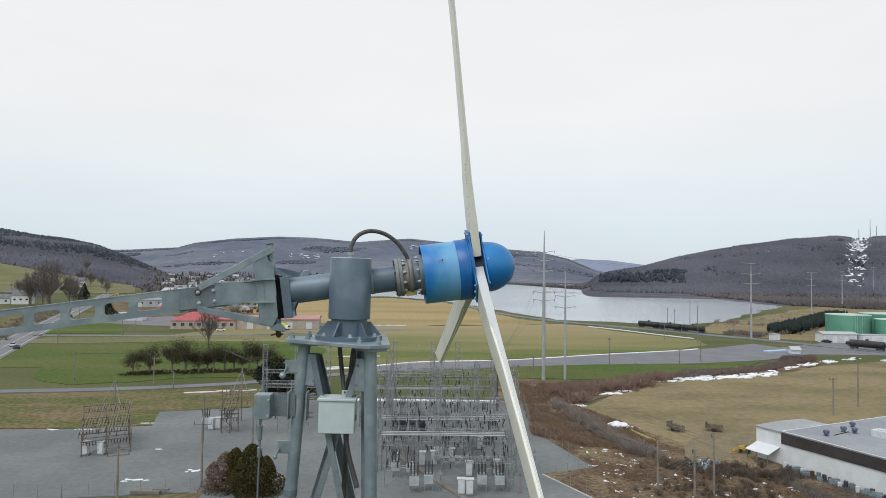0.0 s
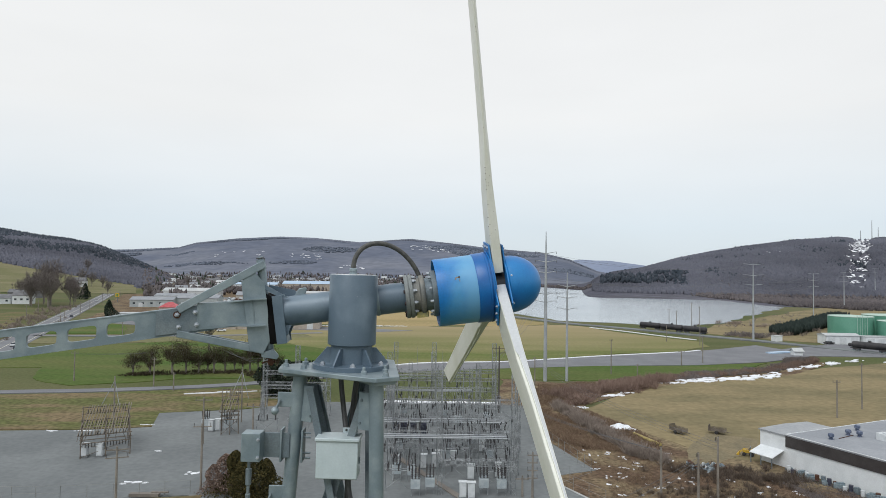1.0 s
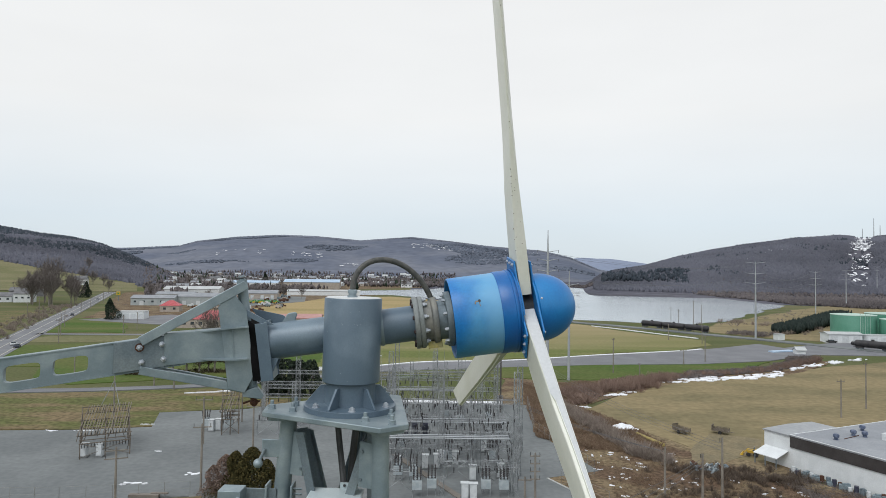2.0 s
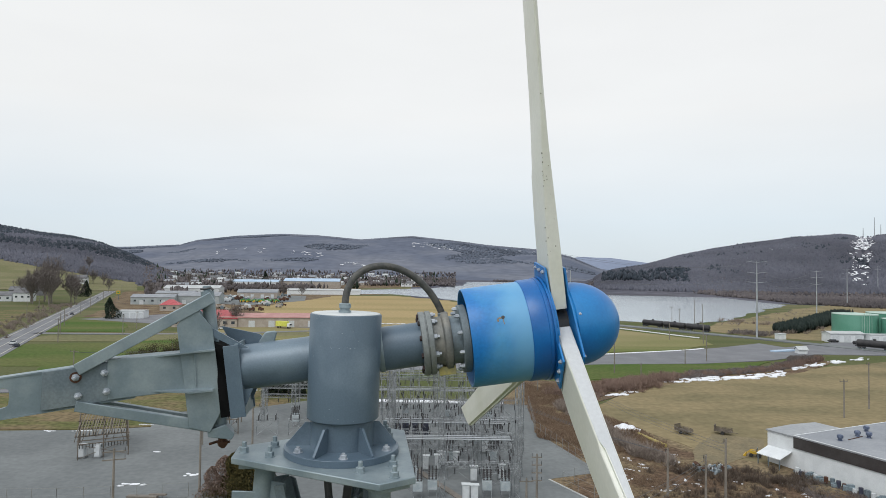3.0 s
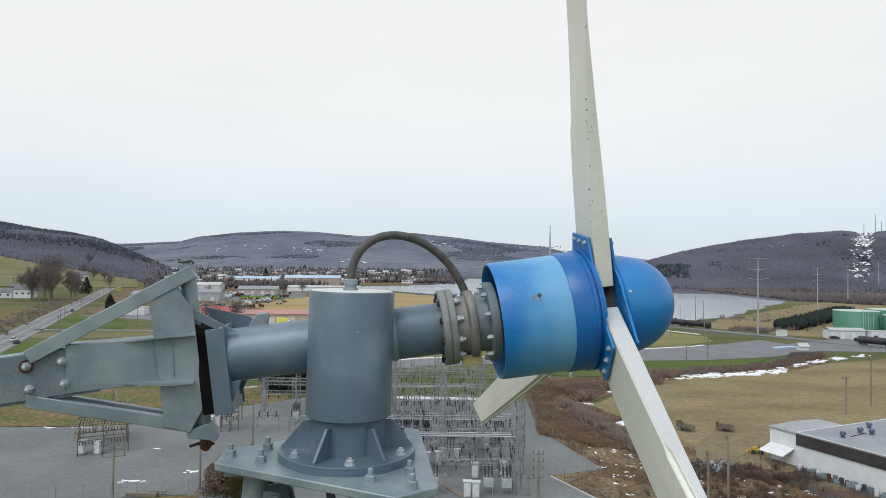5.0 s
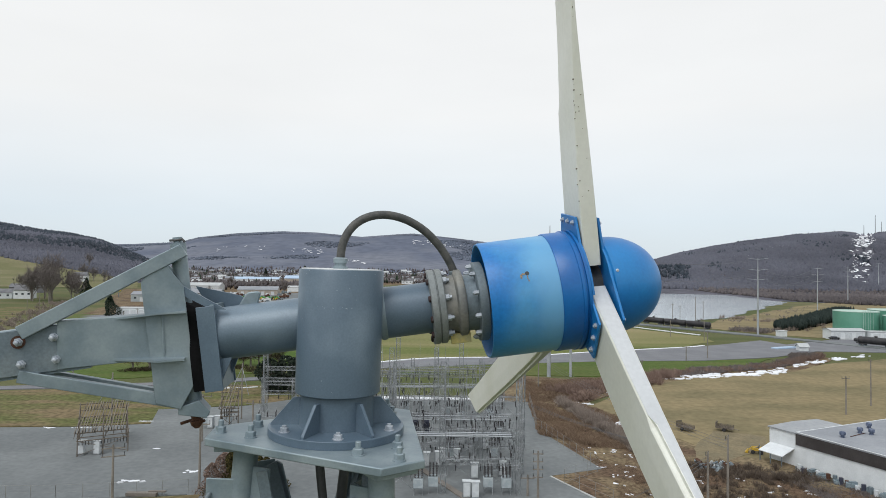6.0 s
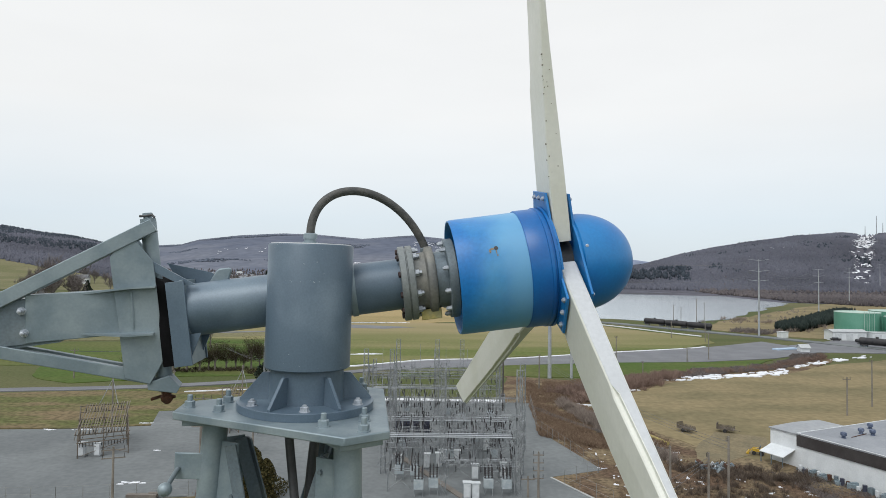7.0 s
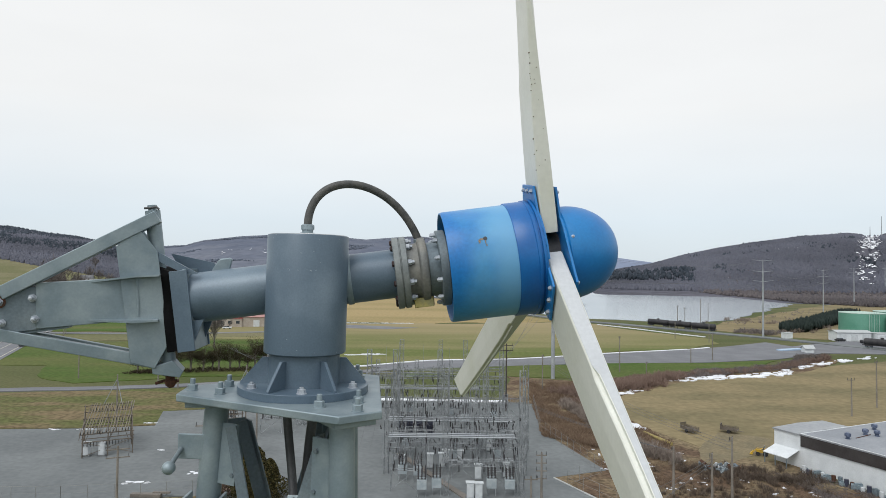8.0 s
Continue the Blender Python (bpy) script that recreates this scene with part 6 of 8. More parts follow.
for x, y, h, arm, arms, turn in ((-44, 83.4, 7.9, 3.0, 2, 20), (-34.2, 88.8, 9.9, 2.6, 1, 10), (-43, 113, 8.8, 3.2, 1, 5), (34, 88.9, 7.2, 0.8, 1, 40), (38.6, 86.6, 7.0, 0.8, 1, 40), (41.6, 87, 9.2, 1.0, 1, 40),
        (87, 220.5, 5.6, 2.6, 1, 0), (56.4, 200, 11.4, 0.9, 1, 0), (97.7, 228, 10.0, 1.0, 1, 0), (27, 168.6, 9.5, 1.0, 1, 30), (63.2, 194.4, 4.2, 0.8, 1, 0), (14.6, 86.9, 6.8, 1.5, 4, 0), (13.2, 87.4, 3.2, 2.0, 1, 0), (105, 150.7, 11.4, 0.9, 1, 0), (92.8, 141, 8.8, 1.8, 1, 0),
        (130, 352, 13, 2.2, 1, 30), (133, 349, 12, 2.2, 1, 30), (140, 345, 17, 1.5, 1, 30), (143, 342, 15, 1.5, 1, 30), (110, 300, 8, 0.8, 1, 0), (120, 285, 9, 0.8, 1, 0), (-78, 170, 8, 1.5, 1, 0), (-104, 177, 8.5, 2.2, 1, 10),
        (-70, 164, 5, 0.8, 1, 0), (-88, 84, 8, 2.4, 1, 0), (-32, 107, 9, 2.4, 1, 0), (-176, 290, 10, 2.4, 1, 60), (-160, 262, 10, 2.4, 1, 60), (-198, 330, 10, 2.4, 1, 60), (-235, 410, 10, 2.4, 1, 60), (-155, 320, 9, 1.6, 1, 0),
        (-262, 470, 10, 2.4, 1, 60), (-290, 540, 10, 2.4, 1, 60), (-320, 610, 10, 2.4, 1, 60), (-350, 690, 10, 2.4, 1, 60), (-244, 370, 10, 2.2, 1, 60), (-275, 430, 10, 2.2, 1, 60), (-150, 296, 9, 1.4, 1, 0), (430, 560, 15, 3, 1, 0), (418, 552, 15, 3, 1, 0)):
    wood_pole(x, y, h, arm, arms, turn)


dark_pole = wood_pole(14.7, 141.8, 15.6, 3.2, 2, 8, "tall dark creosoted utility pole with two crossarms")
for child in dark_pole.children:
    child.data.materials[0] = DARK_WOOD


def steel_pole(x, y, h, levels, reach, label, turn=0.0, both=True):
    pole = empty("transmission_pole", pose(x, y, 0, 0, 0, turn), label, "transmission pole", "transmission poles")
    part("shaft", Shape().lathe((0, 0, -0.5), (0, 0, 1), [(0, h * 0.013), (h * 0.55, h * 0.010), (h * 0.85, h * 0.006), (h, 0.1)], 12), STEELPOLE, pole)
    for z in levels:
        for s in ((-1, 1) if both else (1,)):
            a = part("arm", Shape().tube((0, 0, z - 0.25), (s * reach, 0, z + 0.35), 0.14, 0.05, 6), STEELPOLE, pole)
            place("insulator", INSULATOR, a, pose(s * reach, 0, z + 0.35 - 0.75) @ Matrix.Scale(0.7, 4))
    return pole


steel_pole(32.8, 186.4, 45.8, (24, 26.4, 32.9, 36.2, 38.8), 3.2, "tall slender grey transmission pole with short arms")
steel_pole(39.4, 186.8, 33.4, (21.9, 25.3, 28.8), 3.0, "grey steel transmission pole with short arms")
steel_pole(157.4, 311, 39, (27.8, 32.6, 38.0), 5.2, "grey steel transmission pole with long arms", 0)
steel_pole(290.6, 486, 35, (24, 29, 34), 5.5, "distant steel transmission pole with long arms", 10)
steel_pole(398, 617, 37, (27, 32, 36), 5.5, "distant steel transmission pole", 10)
steel_pole(610, 881, 44, (38, 43), 6, "far steel mast on the hillside", 10)
for u0, d0, h in ((0.682, 1300, 46), (0.664, 1330, 26), (0.692, 1330, 30)):
    x0, y0 = VIEW_X + u0 * d0, VIEW_Y + d0
    z0 = float(terrain(np.array([x0]), np.array([y0]))[0])
    mast = Shape().lathe((x0, y0, z0 - 3), (x0, y0, z0 + 99), [(0, 1.0), (h, 0.5)], 5)
    solo("radio_mast", mast, STEELPOLE, "thin radio mast on the hilltop", "mast", "radio masts")


def wire(a, b, sag, r=0.03, label="sagging overhead power line"):
    a, b = Vector(a), Vector(b)
    mid = (a + b) / 2 - Vector((0, 0, 2 * sag))
    pts = [a * (1 - t) ** 2 + mid * 2 * t * (1 - t) + b * t * t for t in (k / 14 for k in range(15))]
    solo("power_line", Shape().path(pts, r, 4), WIRE, label, "power line", "overhead power lines")


for z in (27, 31, 38):
    for s in (-2.6, 2.6):
        wire((32.8 + s, 186, z), (154 + s, 310, z - 1), 3.0, 0.035)
for s in (-5, 5):
    for z in (27, 32):
        wire((157 + s, 311, z), (290 + s, 486, z), 4, 0.05)
for k in range(3):
    wire((8 + 2 * k, 132, 10.5), (32.8 - 2.6, 186.4, 20 + 4 * k), 1.5, 0.03)
    wire((11, 118 + 2 * k, 9), (34, 88.9, 6.6), 0.8, 0.025)
    wire((41.6, 87, 8.4 - 0.5 * k), (27, 168.6, 9.0 - 0.6 * k), 1.6, 0.025)
    wire((38.6, 86.6, 6.4 - 0.4 * k), (8, 60 - 3 * k, 5.0), 0.8, 0.025)
    wire((-104, 177, 7.8), (-70, 200, 7 + k * 0.4), 0.8, 0.03)
    wire((-70 + k, 200, 7.0), (-38, 136, 13 - 0.6 * k), 1.2, 0.03)
wire((-262, 470, 9.5), (-190, 380, 9), 1, 0.05)
wire((-420, 560, 10), (-262, 470, 9.5), 1.5, 0.05)


# ---- substation ----
def bars(sh, pairs, r, n=3):
    for a, b in pairs:
        sh.lathe(a, b, [(0, r), ((Vector(b) - Vector(a)).length, r)], n, False)


def lattice_mesh(name, length, w, step, r=0.050, thin=0.026):
    """A square lattice member along z."""
    sh = Shape()
    n = max(2, round(length / step))
    c = [(-w / 2, -w / 2), (w / 2, -w / 2), (w / 2, w / 2), (-w / 2, w / 2)]
    bars(sh, [((x, y, 0), (x, y, length)) for x, y in c], r, 4)
    for k in range(n):
        z0, z1 = length * k / n, length * (k + 1) / n
        for i in range(4):
            a, b = c[i], c[(i + 1) % 4]
            if k % 2:
                a, b = b, a
            bars(sh, [((*a, z0), (*b, z1)), ((*a, z1), (*b, z1))], thin)
    return sh.mesh(name, LATTICE)


COL_11, COL_9, COL_15 = lattice_mesh("column", 11, 0.75, 0.9), lattice_mesh("column", 8.5, 0.7, 0.9), lattice_mesh("column", 15.5, 0.9, 1.1)
BEAMS = {}


def gantry(y, xs, tall, beam_zs, label, turn=0.0, hang=3):
    g = empty("substation_gantry", pose(0, y, 0.2, 0, 0, turn), label, "gantry", "substation gantries")
    for x in xs:
        place("column", {8.5: COL_9, 11: COL_11, 15.5: COL_15}[tall], g, pose(x, 0, 0))
    for z in beam_zs:
        for x0, x1 in zip(xs, xs[1:]):
            key = round(x1 - x0, 2)
            if key not in BEAMS:
                BEAMS[key] = lattice_mesh("beam", key, 0.75, 0.85, 0.034, 0.022)
            b = place("beam", BEAMS[key], g, pose(x0, 0, z, 0, 90, 0))
            for k in range(hang):
                x = (k + 0.5) / hang * key
                place("insulator", INSULATOR, b, pose(0.3, 0, x, 0, 90, 0) @ Matrix.Scale(0.95, 4))
                if k % 2 == 0:
                    place("insulator", INSULATOR, b, pose(-0.3, 0, x, 0, -90 - 25, 0) @ Matrix.Scale(0.6, 4))
    return g


gantry(88, (1.1, 11.9), 8.5, (4.6,), "galvanised lattice gantry with insulators", 0, 3)
gantry(97, (-8.4, 0.9, 7.0, 13.4), 8.5, (4.6,), "low galvanised lattice gantry with insulators", 0, 3)
gantry(103, (-7.4, 0.9, 13.8), 15.5, (5.0, 7.6), "galvanised lattice gantry with insulators", 0, 4)
gantry(110, (-7.2, 1.1, 8.0, 15.2), 15.5, (9.0,), "galvanised lattice gantry with insulators", 0, 3)
gantry(118, (4.8, 12.4), 8.5, (6.4,), "low galvanised lattice gantry with insulators", 0, 3)
gantry(126, (-15.0, -9.8, 1.0, 12.2), 11, (8.2,), "galvanised lattice gantry with insulators", 0, 3)
gantry(128, (-15.0, -9.6, -0.4), 15.5, (10.4,), "tall lattice gantry with hanging insulators", 0, 3)
gantry(137, (-15.0, -9.6, -0.4, 8.0), 11, (9.6,), "galvanised lattice gantry with insulators", 0, 3)
gantry(145, (-15.0, -6.0, 2.0, 10.0, 14.5), 11, (7.0,), "galvanised lattice gantry with insulators", 0, 3)
gantry(146.5, (-9.6, -0.4, 5.4, 14.0), 15.5, (8.6,), "tall lattice gantry with hanging insulators", 0, 3)
gantry(137, (-38.2, -31.0, -24.0), 15.5, (7.0, 9.5), "tall lattice gantry at the yard corner")
gantry(131, (-37.0, -30.5, -24.0), 8.5, (5.4, 7.4), "low lattice gantry at the yard corner")
for x, y, h in ((-8.5, 124, 17.5), (-4.0, 134, 16), (1.5, 124, 16.5), (-12.5, 138, 15), (6.2, 134, 15), (-38.6, 136.6, 16.8)):
    solo("lightning_mast", Shape().lathe((x, y, 0.2), (x, y, 50), [(0, 0.16), (h * 0.6, 0.09), (h * 0.6 + 0.1, 0.05), (h, 0.02)], 6), LATTICE, "slender lightning mast in the substation", "mast", "lightning masts")

for k in range(15):        # strain conductors between the gantries
    x = -14.5 + 1.72 * k
    for (ya, za), (yb, zb) in (((97, 4.6), (103, 7.6)), ((103, 7.6), (110, 9.2)), ((110, 9.2), (128, 10.2)), ((128, 10.2), (137, 9.8)), ((137, 9.8), (145, 7.2))):
        if k % 3 == 1 and ya > 100:
            continue
        wire((x, ya, za - 0.6), (x + 0.3, yb, zb - 0.6), 0.35, 0.022, "slack conductor between substation gantries")

jr = random.Random(12)
jump = Shape()
for k in range(300):       # droppers and jumpers
    y = jr.choice((91, 97, 100, 104, 104, 108, 111, 126, 128, 136, 140, 145))
    a = Vector((jr.uniform(-15, 13.5) if y > 112 else jr.uniform(-9, 13.5), y + jr.uniform(-1, 1), jr.uniform(3.5, 9)))
    b = a + Vector((jr.uniform(-1.2, 1.2), jr.uniform(-2.5, 2.5), -jr.uniform(0.6, 3.0)))
    m = (a + b) / 2 + Vector((jr.uniform(-0.6, 0.6), 0, jr.uniform(-0.6, 0.3)))
    jump.path([a, a.lerp(m, 0.6) + Vector((0, 0, 0.1)), m, m.lerp(b, 0.5), b], 0.03, 3)
solo("jumper_wires", jump, LATTICE, "slack jumper wires strung through the switchyard", "wires", "", "stuff")
posts = Shape()
for k in range(150):       # small post insulators and fittings
    y = jr.choice((91, 97, 100, 104, 104, 108, 111, 126, 128, 136, 140, 145))
    p0 = Vector((jr.uniform(-15, 13.5) if y > 112 else jr.uniform(-9, 13.5), y + jr.uniform(-1.5, 1.5), jr.choice((3.2, 4.4, 5.5, 6.6, 8.3, 9.3))))
    p1 = p0 + Vector((jr.uniform(-0.3, 0.3), jr.uniform(-0.3, 0.3), jr.choice((-1, 1, 1)) * jr.uniform(0.6, 1.0)))
    posts.lathe(p0, p1, [(0, 0.06), (0.15, 0.12), (0.3, 0.07), (0.45, 0.12), (0.6, 0.06)], 6)
solo("small_insulators", posts, PORCELAIN, "dark insulators all over the switchyard steelwork", "insulators", "", "stuff")

# long rigid buses on posts
for j, (y, z, x0, x1) in enumerate(((95.2, 6.3, -8, 11.8), (96.2, 6.3, -8, 11.8), (97.2, 6.3, -8, 11.8), (106.0, 6.2, -9, 12.5), (107.3, 6.2, -9, 12.5), (108.6, 6.2, -9, 12.5), (133, 6.6, -14, 8), (134.3, 6.6, -14, 8))):
    bus = empty("rigid_bus", pose(0, y, 0.2), "pale tubular bus bar on post insulators", "bus bar", "bus bars")
    part("tube", Shape().tube((x0, 0, z), (x1, 0, z), 0.11, None, 8), STEELPOLE, bus)
    for k in range(5):
        x = x0 + (x1 - x0) * (k + 0.5) / 5
        st = part("support", Shape().tube((x, 0, 0), (x, 0, z - 1.0), 0.07, None, 5), LATTICE, bus)
        place("insulator", INSULATOR, st, pose(x, 0, z - 1.0))


def switch_frame(n=3):
    """A stand with pairs of tilted insulators and blades."""
    s = empty("disconnect_switch", Matrix.Identity(4), "disconnect switch with tilted insulators on a steel stand", "switchgear", "disconnect switches")
    for x in (-2.0, 2.0):
        for y in (-0.5, 0.5):
            part("leg", Shape().tube((x, y, 0), (x, y, 3.0), 0.06, None, 5), LATTICE, s)
    for y in (-0.5, 0.5):
        part("beam", Shape().tube((-2.2, y, 3.0), (2.2, y, 3.0), 0.07, None, 5), LATTICE, s)
        part("brace", Shape().tube((-4 * y, y, 0), (4 * y, y, 3), 0.035, None, 4), LATTICE, s)
    for k in range(n):
        x = -1.6 + 3.2 * k / (n - 1)
        for y, t in ((-0.5, 18), (0.5, -18)):
            place("insulator", INSULATOR, s, pose(x, y, 3.0, t, 0, 0))
        part("blade", Shape().tube((x, -0.75, 3.95), (x, 0.9, 4.5), 0.03, None, 5), LATTICE, s)
    return s


def breaker():
    b = empty("circuit_breaker", Matrix.Identity(4), "pale grey circuit breaker with upright bushings", "switchgear", "circuit breakers")
    part("tank", Shape().box((0, 0, 1.7), (1.4, 1.1, 1.3)).tube((-0.6, 0, 2.4), (0.6, 0, 2.4), 0.3, None, 10), BREAKER_GREY, b, "", 0.05)
    for x in (-0.6, 0.6):
        for y in (-0.4, 0.4):
            part("leg", Shape().box((x, y, 0.5), (0.1, 0.1, 1.0)), LATTICE, b)
    for x in (-0.5, 0.0, 0.5):
        for y, t in ((-0.35, 14), (0.35, -14)):
            place("bushing", BUSHING, b, pose(x, y, 2.5, t, 0, 0))
    return b


def cabinet():
    c = empty("equipment_cabinet", Matrix.Identity(4), "pale grey equipment cabinet on a slab", "cabinet", "equipment cabinets")
    part("body", Shape().box((0, 0, 1.25), (1.0, 0.8, 2.1)), CABINET, c, "", 0.03)
    part("roof", Shape().box((0, 0, 2.34), (1.3, 1.0, 0.08)), CABINET, c)
    part("base", Shape().box((0, 0, 0.1), (1.4, 1.1, 0.2)), GRAVEL, c)
    part("door", Shape().box((0, -0.46, 1.25), (0.9, 0.03, 1.8)), CABINET, c, "", 0.01)
    return c


def transformer():
    t = empty("transformer", Matrix.Identity(4), "dark finned transformer with three bushings", "transformer", "transformers")
    part("tank", Shape().box((0, 0, 1.7), (1.3, 1.5, 2.8)), DARKTANK, t, "", 0.05)
    for k in range(6):
        part("fin", Shape().box((-0.5 + 0.2 * k, -0.9, 1.6), (0.06, 0.35, 2.2)), DARKTANK, t)
    part("conservator", Shape().tube((-0.6, 0.5, 3.4), (0.6, 0.5, 3.4), 0.28, None, 12), DARKTANK, t)
    for x in (-0.4, 0.0, 0.4):
        place("bushing", BUSHING, t, pose(x, -0.2, 3.0, 8, 0, 0))
    return t


def spread(thing, spots):
    for k, (x, y, turn) in enumerate(spots):
        m = pose(x, y, 0.22, 0, 0, turn)
        if k == 0:
            thing.matrix_basis = m
        else:
            copy_thing(thing, m)


spread(switch_frame(), [(x, y, 0) for y, xs in ((89.6, (-5.0, 9.3)), (95, (3.6, 10.0)), (101, (-6.5, 3.8, 10.4)), (107, (-4, 5.0, 11.4)), (114, (-5.0, 3.8, 10.6)), (121, (3.0, 9.8)), (131, (-12.4, -5.0, 3.6)), (141, (-12.4, -3.0, 6.0))) for x in xs] + [ (-27, 121, 12), (-33, 120, 12)])
spread(breaker(), [(2.5, 106.5, 0), (10.2, 88.0, 0), (-0.3, 88.2, 0), (-2.4, 87.4, 0), (7.6, 88.2, 0), (-3.2, 93.5, 0), (-5.6, 94, 0), (7, 112, 0), (2.3, 102.4, 0), (9.8, 103, 0), (-6, 108, 0), (11.5, 116, 0), (5, 128, 0), (11, 130, 0), (2, 133, 0), (-7, 136, 0), (-29, 127, 0), (-41.2, 121.5, 0), (-46, 122.5, 0)])
spread(cabinet(), [(4.5, 86.6, 0), (5.7, 86.4, 0), (6.0, 94.7, 0), (3.4, 102.2, 0), (1.0, 102.4, 0), (10.4, 96, 0), (-1.6, 100, 0), (8.6, 110, 0), (0.4, 100.5, 0), (-57.5, 104.5, 0), (-60.0, 104.2, 0), (-44.8, 122.2, 0), (-43.6, 122.8, 0), (-6, 99, 0)])
spread(transformer(), [(-6.0, 119.2, 0), (-4.1, 119.2, 0), (-2.2, 119.4, 0), (-7.6, 119.8, 0)])
duct = Shape().box((-1, 96, 0.3), (1.0, 26, 0.2), Matrix.Rotation(radians(28), 4, "Z"))
solo("cable_trench", duct, BARK, "long concrete cable trench cover in the yard", "cable trench")


# ---- switching racks in the yard ----
RACK_PALE = mat("pale_weathered_bars", (0.145, 0.125, 0.098), 0.7, 0.1, 0.2, 0.8, 8, 0, (0.20, 0.175, 0.14))


def rack(x, y, w, d, h, turn, label, slats):
    """An open steel frame that climbs from a low front to a high back, with sloping bars."""
    r = empty("switching_rack", pose(x, y, 0.22, 0, 0, turn), label, "switching rack", "switching racks")
    q = random.Random(int(w * 10))
    tops = (0.60, 0.82, 1.0)
    for i in (0, 0.5, 1):
        for j in (0, 1, 2):
            part("post", Shape().tube((w * i, d * j / 2, 0), (w * i, d * j / 2, h * tops[j]), 0.09, None, 6), RACK, r)
    for j in (0, 1, 2):
        for z in (h * 0.40, h * tops[j] * 0.82, h * tops[j]):
            part("crossbeam", Shape().box((w / 2, d * j / 2, z), (w + 0.4, 0.10, 0.13)), RACK, r)
    for i in (0, 0.5, 1):
        part("side_beam", Shape().tube((w * i, -0.3, h * 0.56), (w * i, d + 0.3, h * 1.03), 0.07, None, 6), RACK, r)
        part("side_beam", Shape().box((w * i, d / 2, h * 0.40), (0.11, d, 0.12)), RACK, r)
    for k in range(slats):
        xx = w * (k + 0.5) / slats
        a = Vector((xx - 0.7 + q.uniform(-0.1, 0.1), -0.4, h * 0.60 + 0.15))
        b = Vector((xx + 0.8 + q.uniform(-0.1, 0.1), d + 0.4, h * 1.02 + 0.15))
        part("bus_bar", Shape().tube(a, b, 0.075, None, 5), RACK_PALE if k % 4 else RACK, r)
        for t in (0.12, 0.5, 0.88):
            place("insulator", INSULATOR, r, Matrix.Translation(a.lerp(b, t) - Vector((0, 0, 0.75))) @ Matrix.Rotation(q.uniform(-0.25, 0.25), 4, "Y") @ Matrix.Scale(0.65, 4))
        t0 = q.uniform(0.0, 0.6)
        part("strut", Shape().tube(a.lerp(b, t0), a.lerp(b, t0) + Vector((q.uniform(-0.9, 0.9), q.uniform(-0.5, 0.5), -q.uniform(1.2, 2.4))), 0.045, None, 4), RACK, r)
        place("insulator", INSULATOR, r, pose(xx, 0.1, h * 0.40, 180, 0, 0) @ Matrix.Scale(0.7, 4))
    for s in (0, 1):
        part("brace", Shape().tube((0, 0, 0.2), (w, 0, h * 0.40), 0.045, None, 5) if s else Shape().tube((w, 0, 0.2), (0, 0, h * 0.40), 0.045, None, 5), RACK, r)
    return r


rack(-60.0, 102.8, 7.6, 11.5, 6.4, 28, "weathered brown steel switching rack with sloping bus bars", 16)
rack(-41.8, 119.3, 3.2, 8.0, 7.4, 18, "small weathered switching rack", 5)
for x, y, h in ((-63, 119.5, 11.2), (-41.2, 130, 11.6)):
    tri = empty("guyed_pole", pose(x, y, 0.2), "wooden pole with two raking struts behind the rack", "pole", "guyed poles")
    part("shaft", Shape().tube((0, 0, 0), (0, 0, h), 0.16, 0.12, 7), POLE, tri)
    for s in (-2.2, 1.8):
        part("strut", Shape().tube((s, -1.2, h * 0.45), (0, 0, h - 0.8), 0.06, None, 6), LATTICE, tri)

# yard fence
FENCE_STEEL = mat("dull_fence_steel", (0.22, 0.225, 0.22), 0.6, 0.2, 0.15, 1, 8, 0, (0.28, 0.28, 0.27))


def fence(points, h, gap, label):
    f = empty("chain_link_fence", Matrix.Identity(4), label, "fence", "fences")
    post = Shape().tube((0, 0, 0), (0, 0, h), 0.035, None, 6).mesh("post", FENCE_STEEL)
    for a, b in zip(points, points[1:]):
        a, b = Vector((*a, 0.2)), Vector((*b, 0.2))
        n = max(1, int((b - a).length / gap))
        for k in range(n + 1):
            place("post", post, f, Matrix.Translation(a.lerp(b, k / n)))
        for z in (0.1, h * 0.5, h):
            part("rail", Shape().tube(a + Vector((0, 0, z)), b + Vector((0, 0, z)), 0.016, None, 5), FENCE_STEEL, f)
    return f


fence([(22, 150), (20, 125), (26, 98.6), (19.5, 93), (24.5, 84)], 2.2, 2.6, "tall chain link fence round the yard")
fence([(-35, 86.8), (-52, 83.8), (-75, 82.5)], 2.0, 3.0, "chain link fence at the yard edge")
solo("timber_stack", Shape().box((-41, 85.6, 0.5), (4.2, 0.8, 0.45)).box((-39, 86.0, 0.75), (2.4, 0.4, 0.2)), BARK, "stack of dark timbers lying on the ground", "timber")
cone = Shape().lathe((-84, 101, 0.2), (-84, 101, 9), [(0, 0.35), (0.05, 0.35), (0.06, 0.25), (1.0, 0.06)], 10)
solo("traffic_cone", cone, CARRED, "red traffic cone on the yard", "traffic cone")


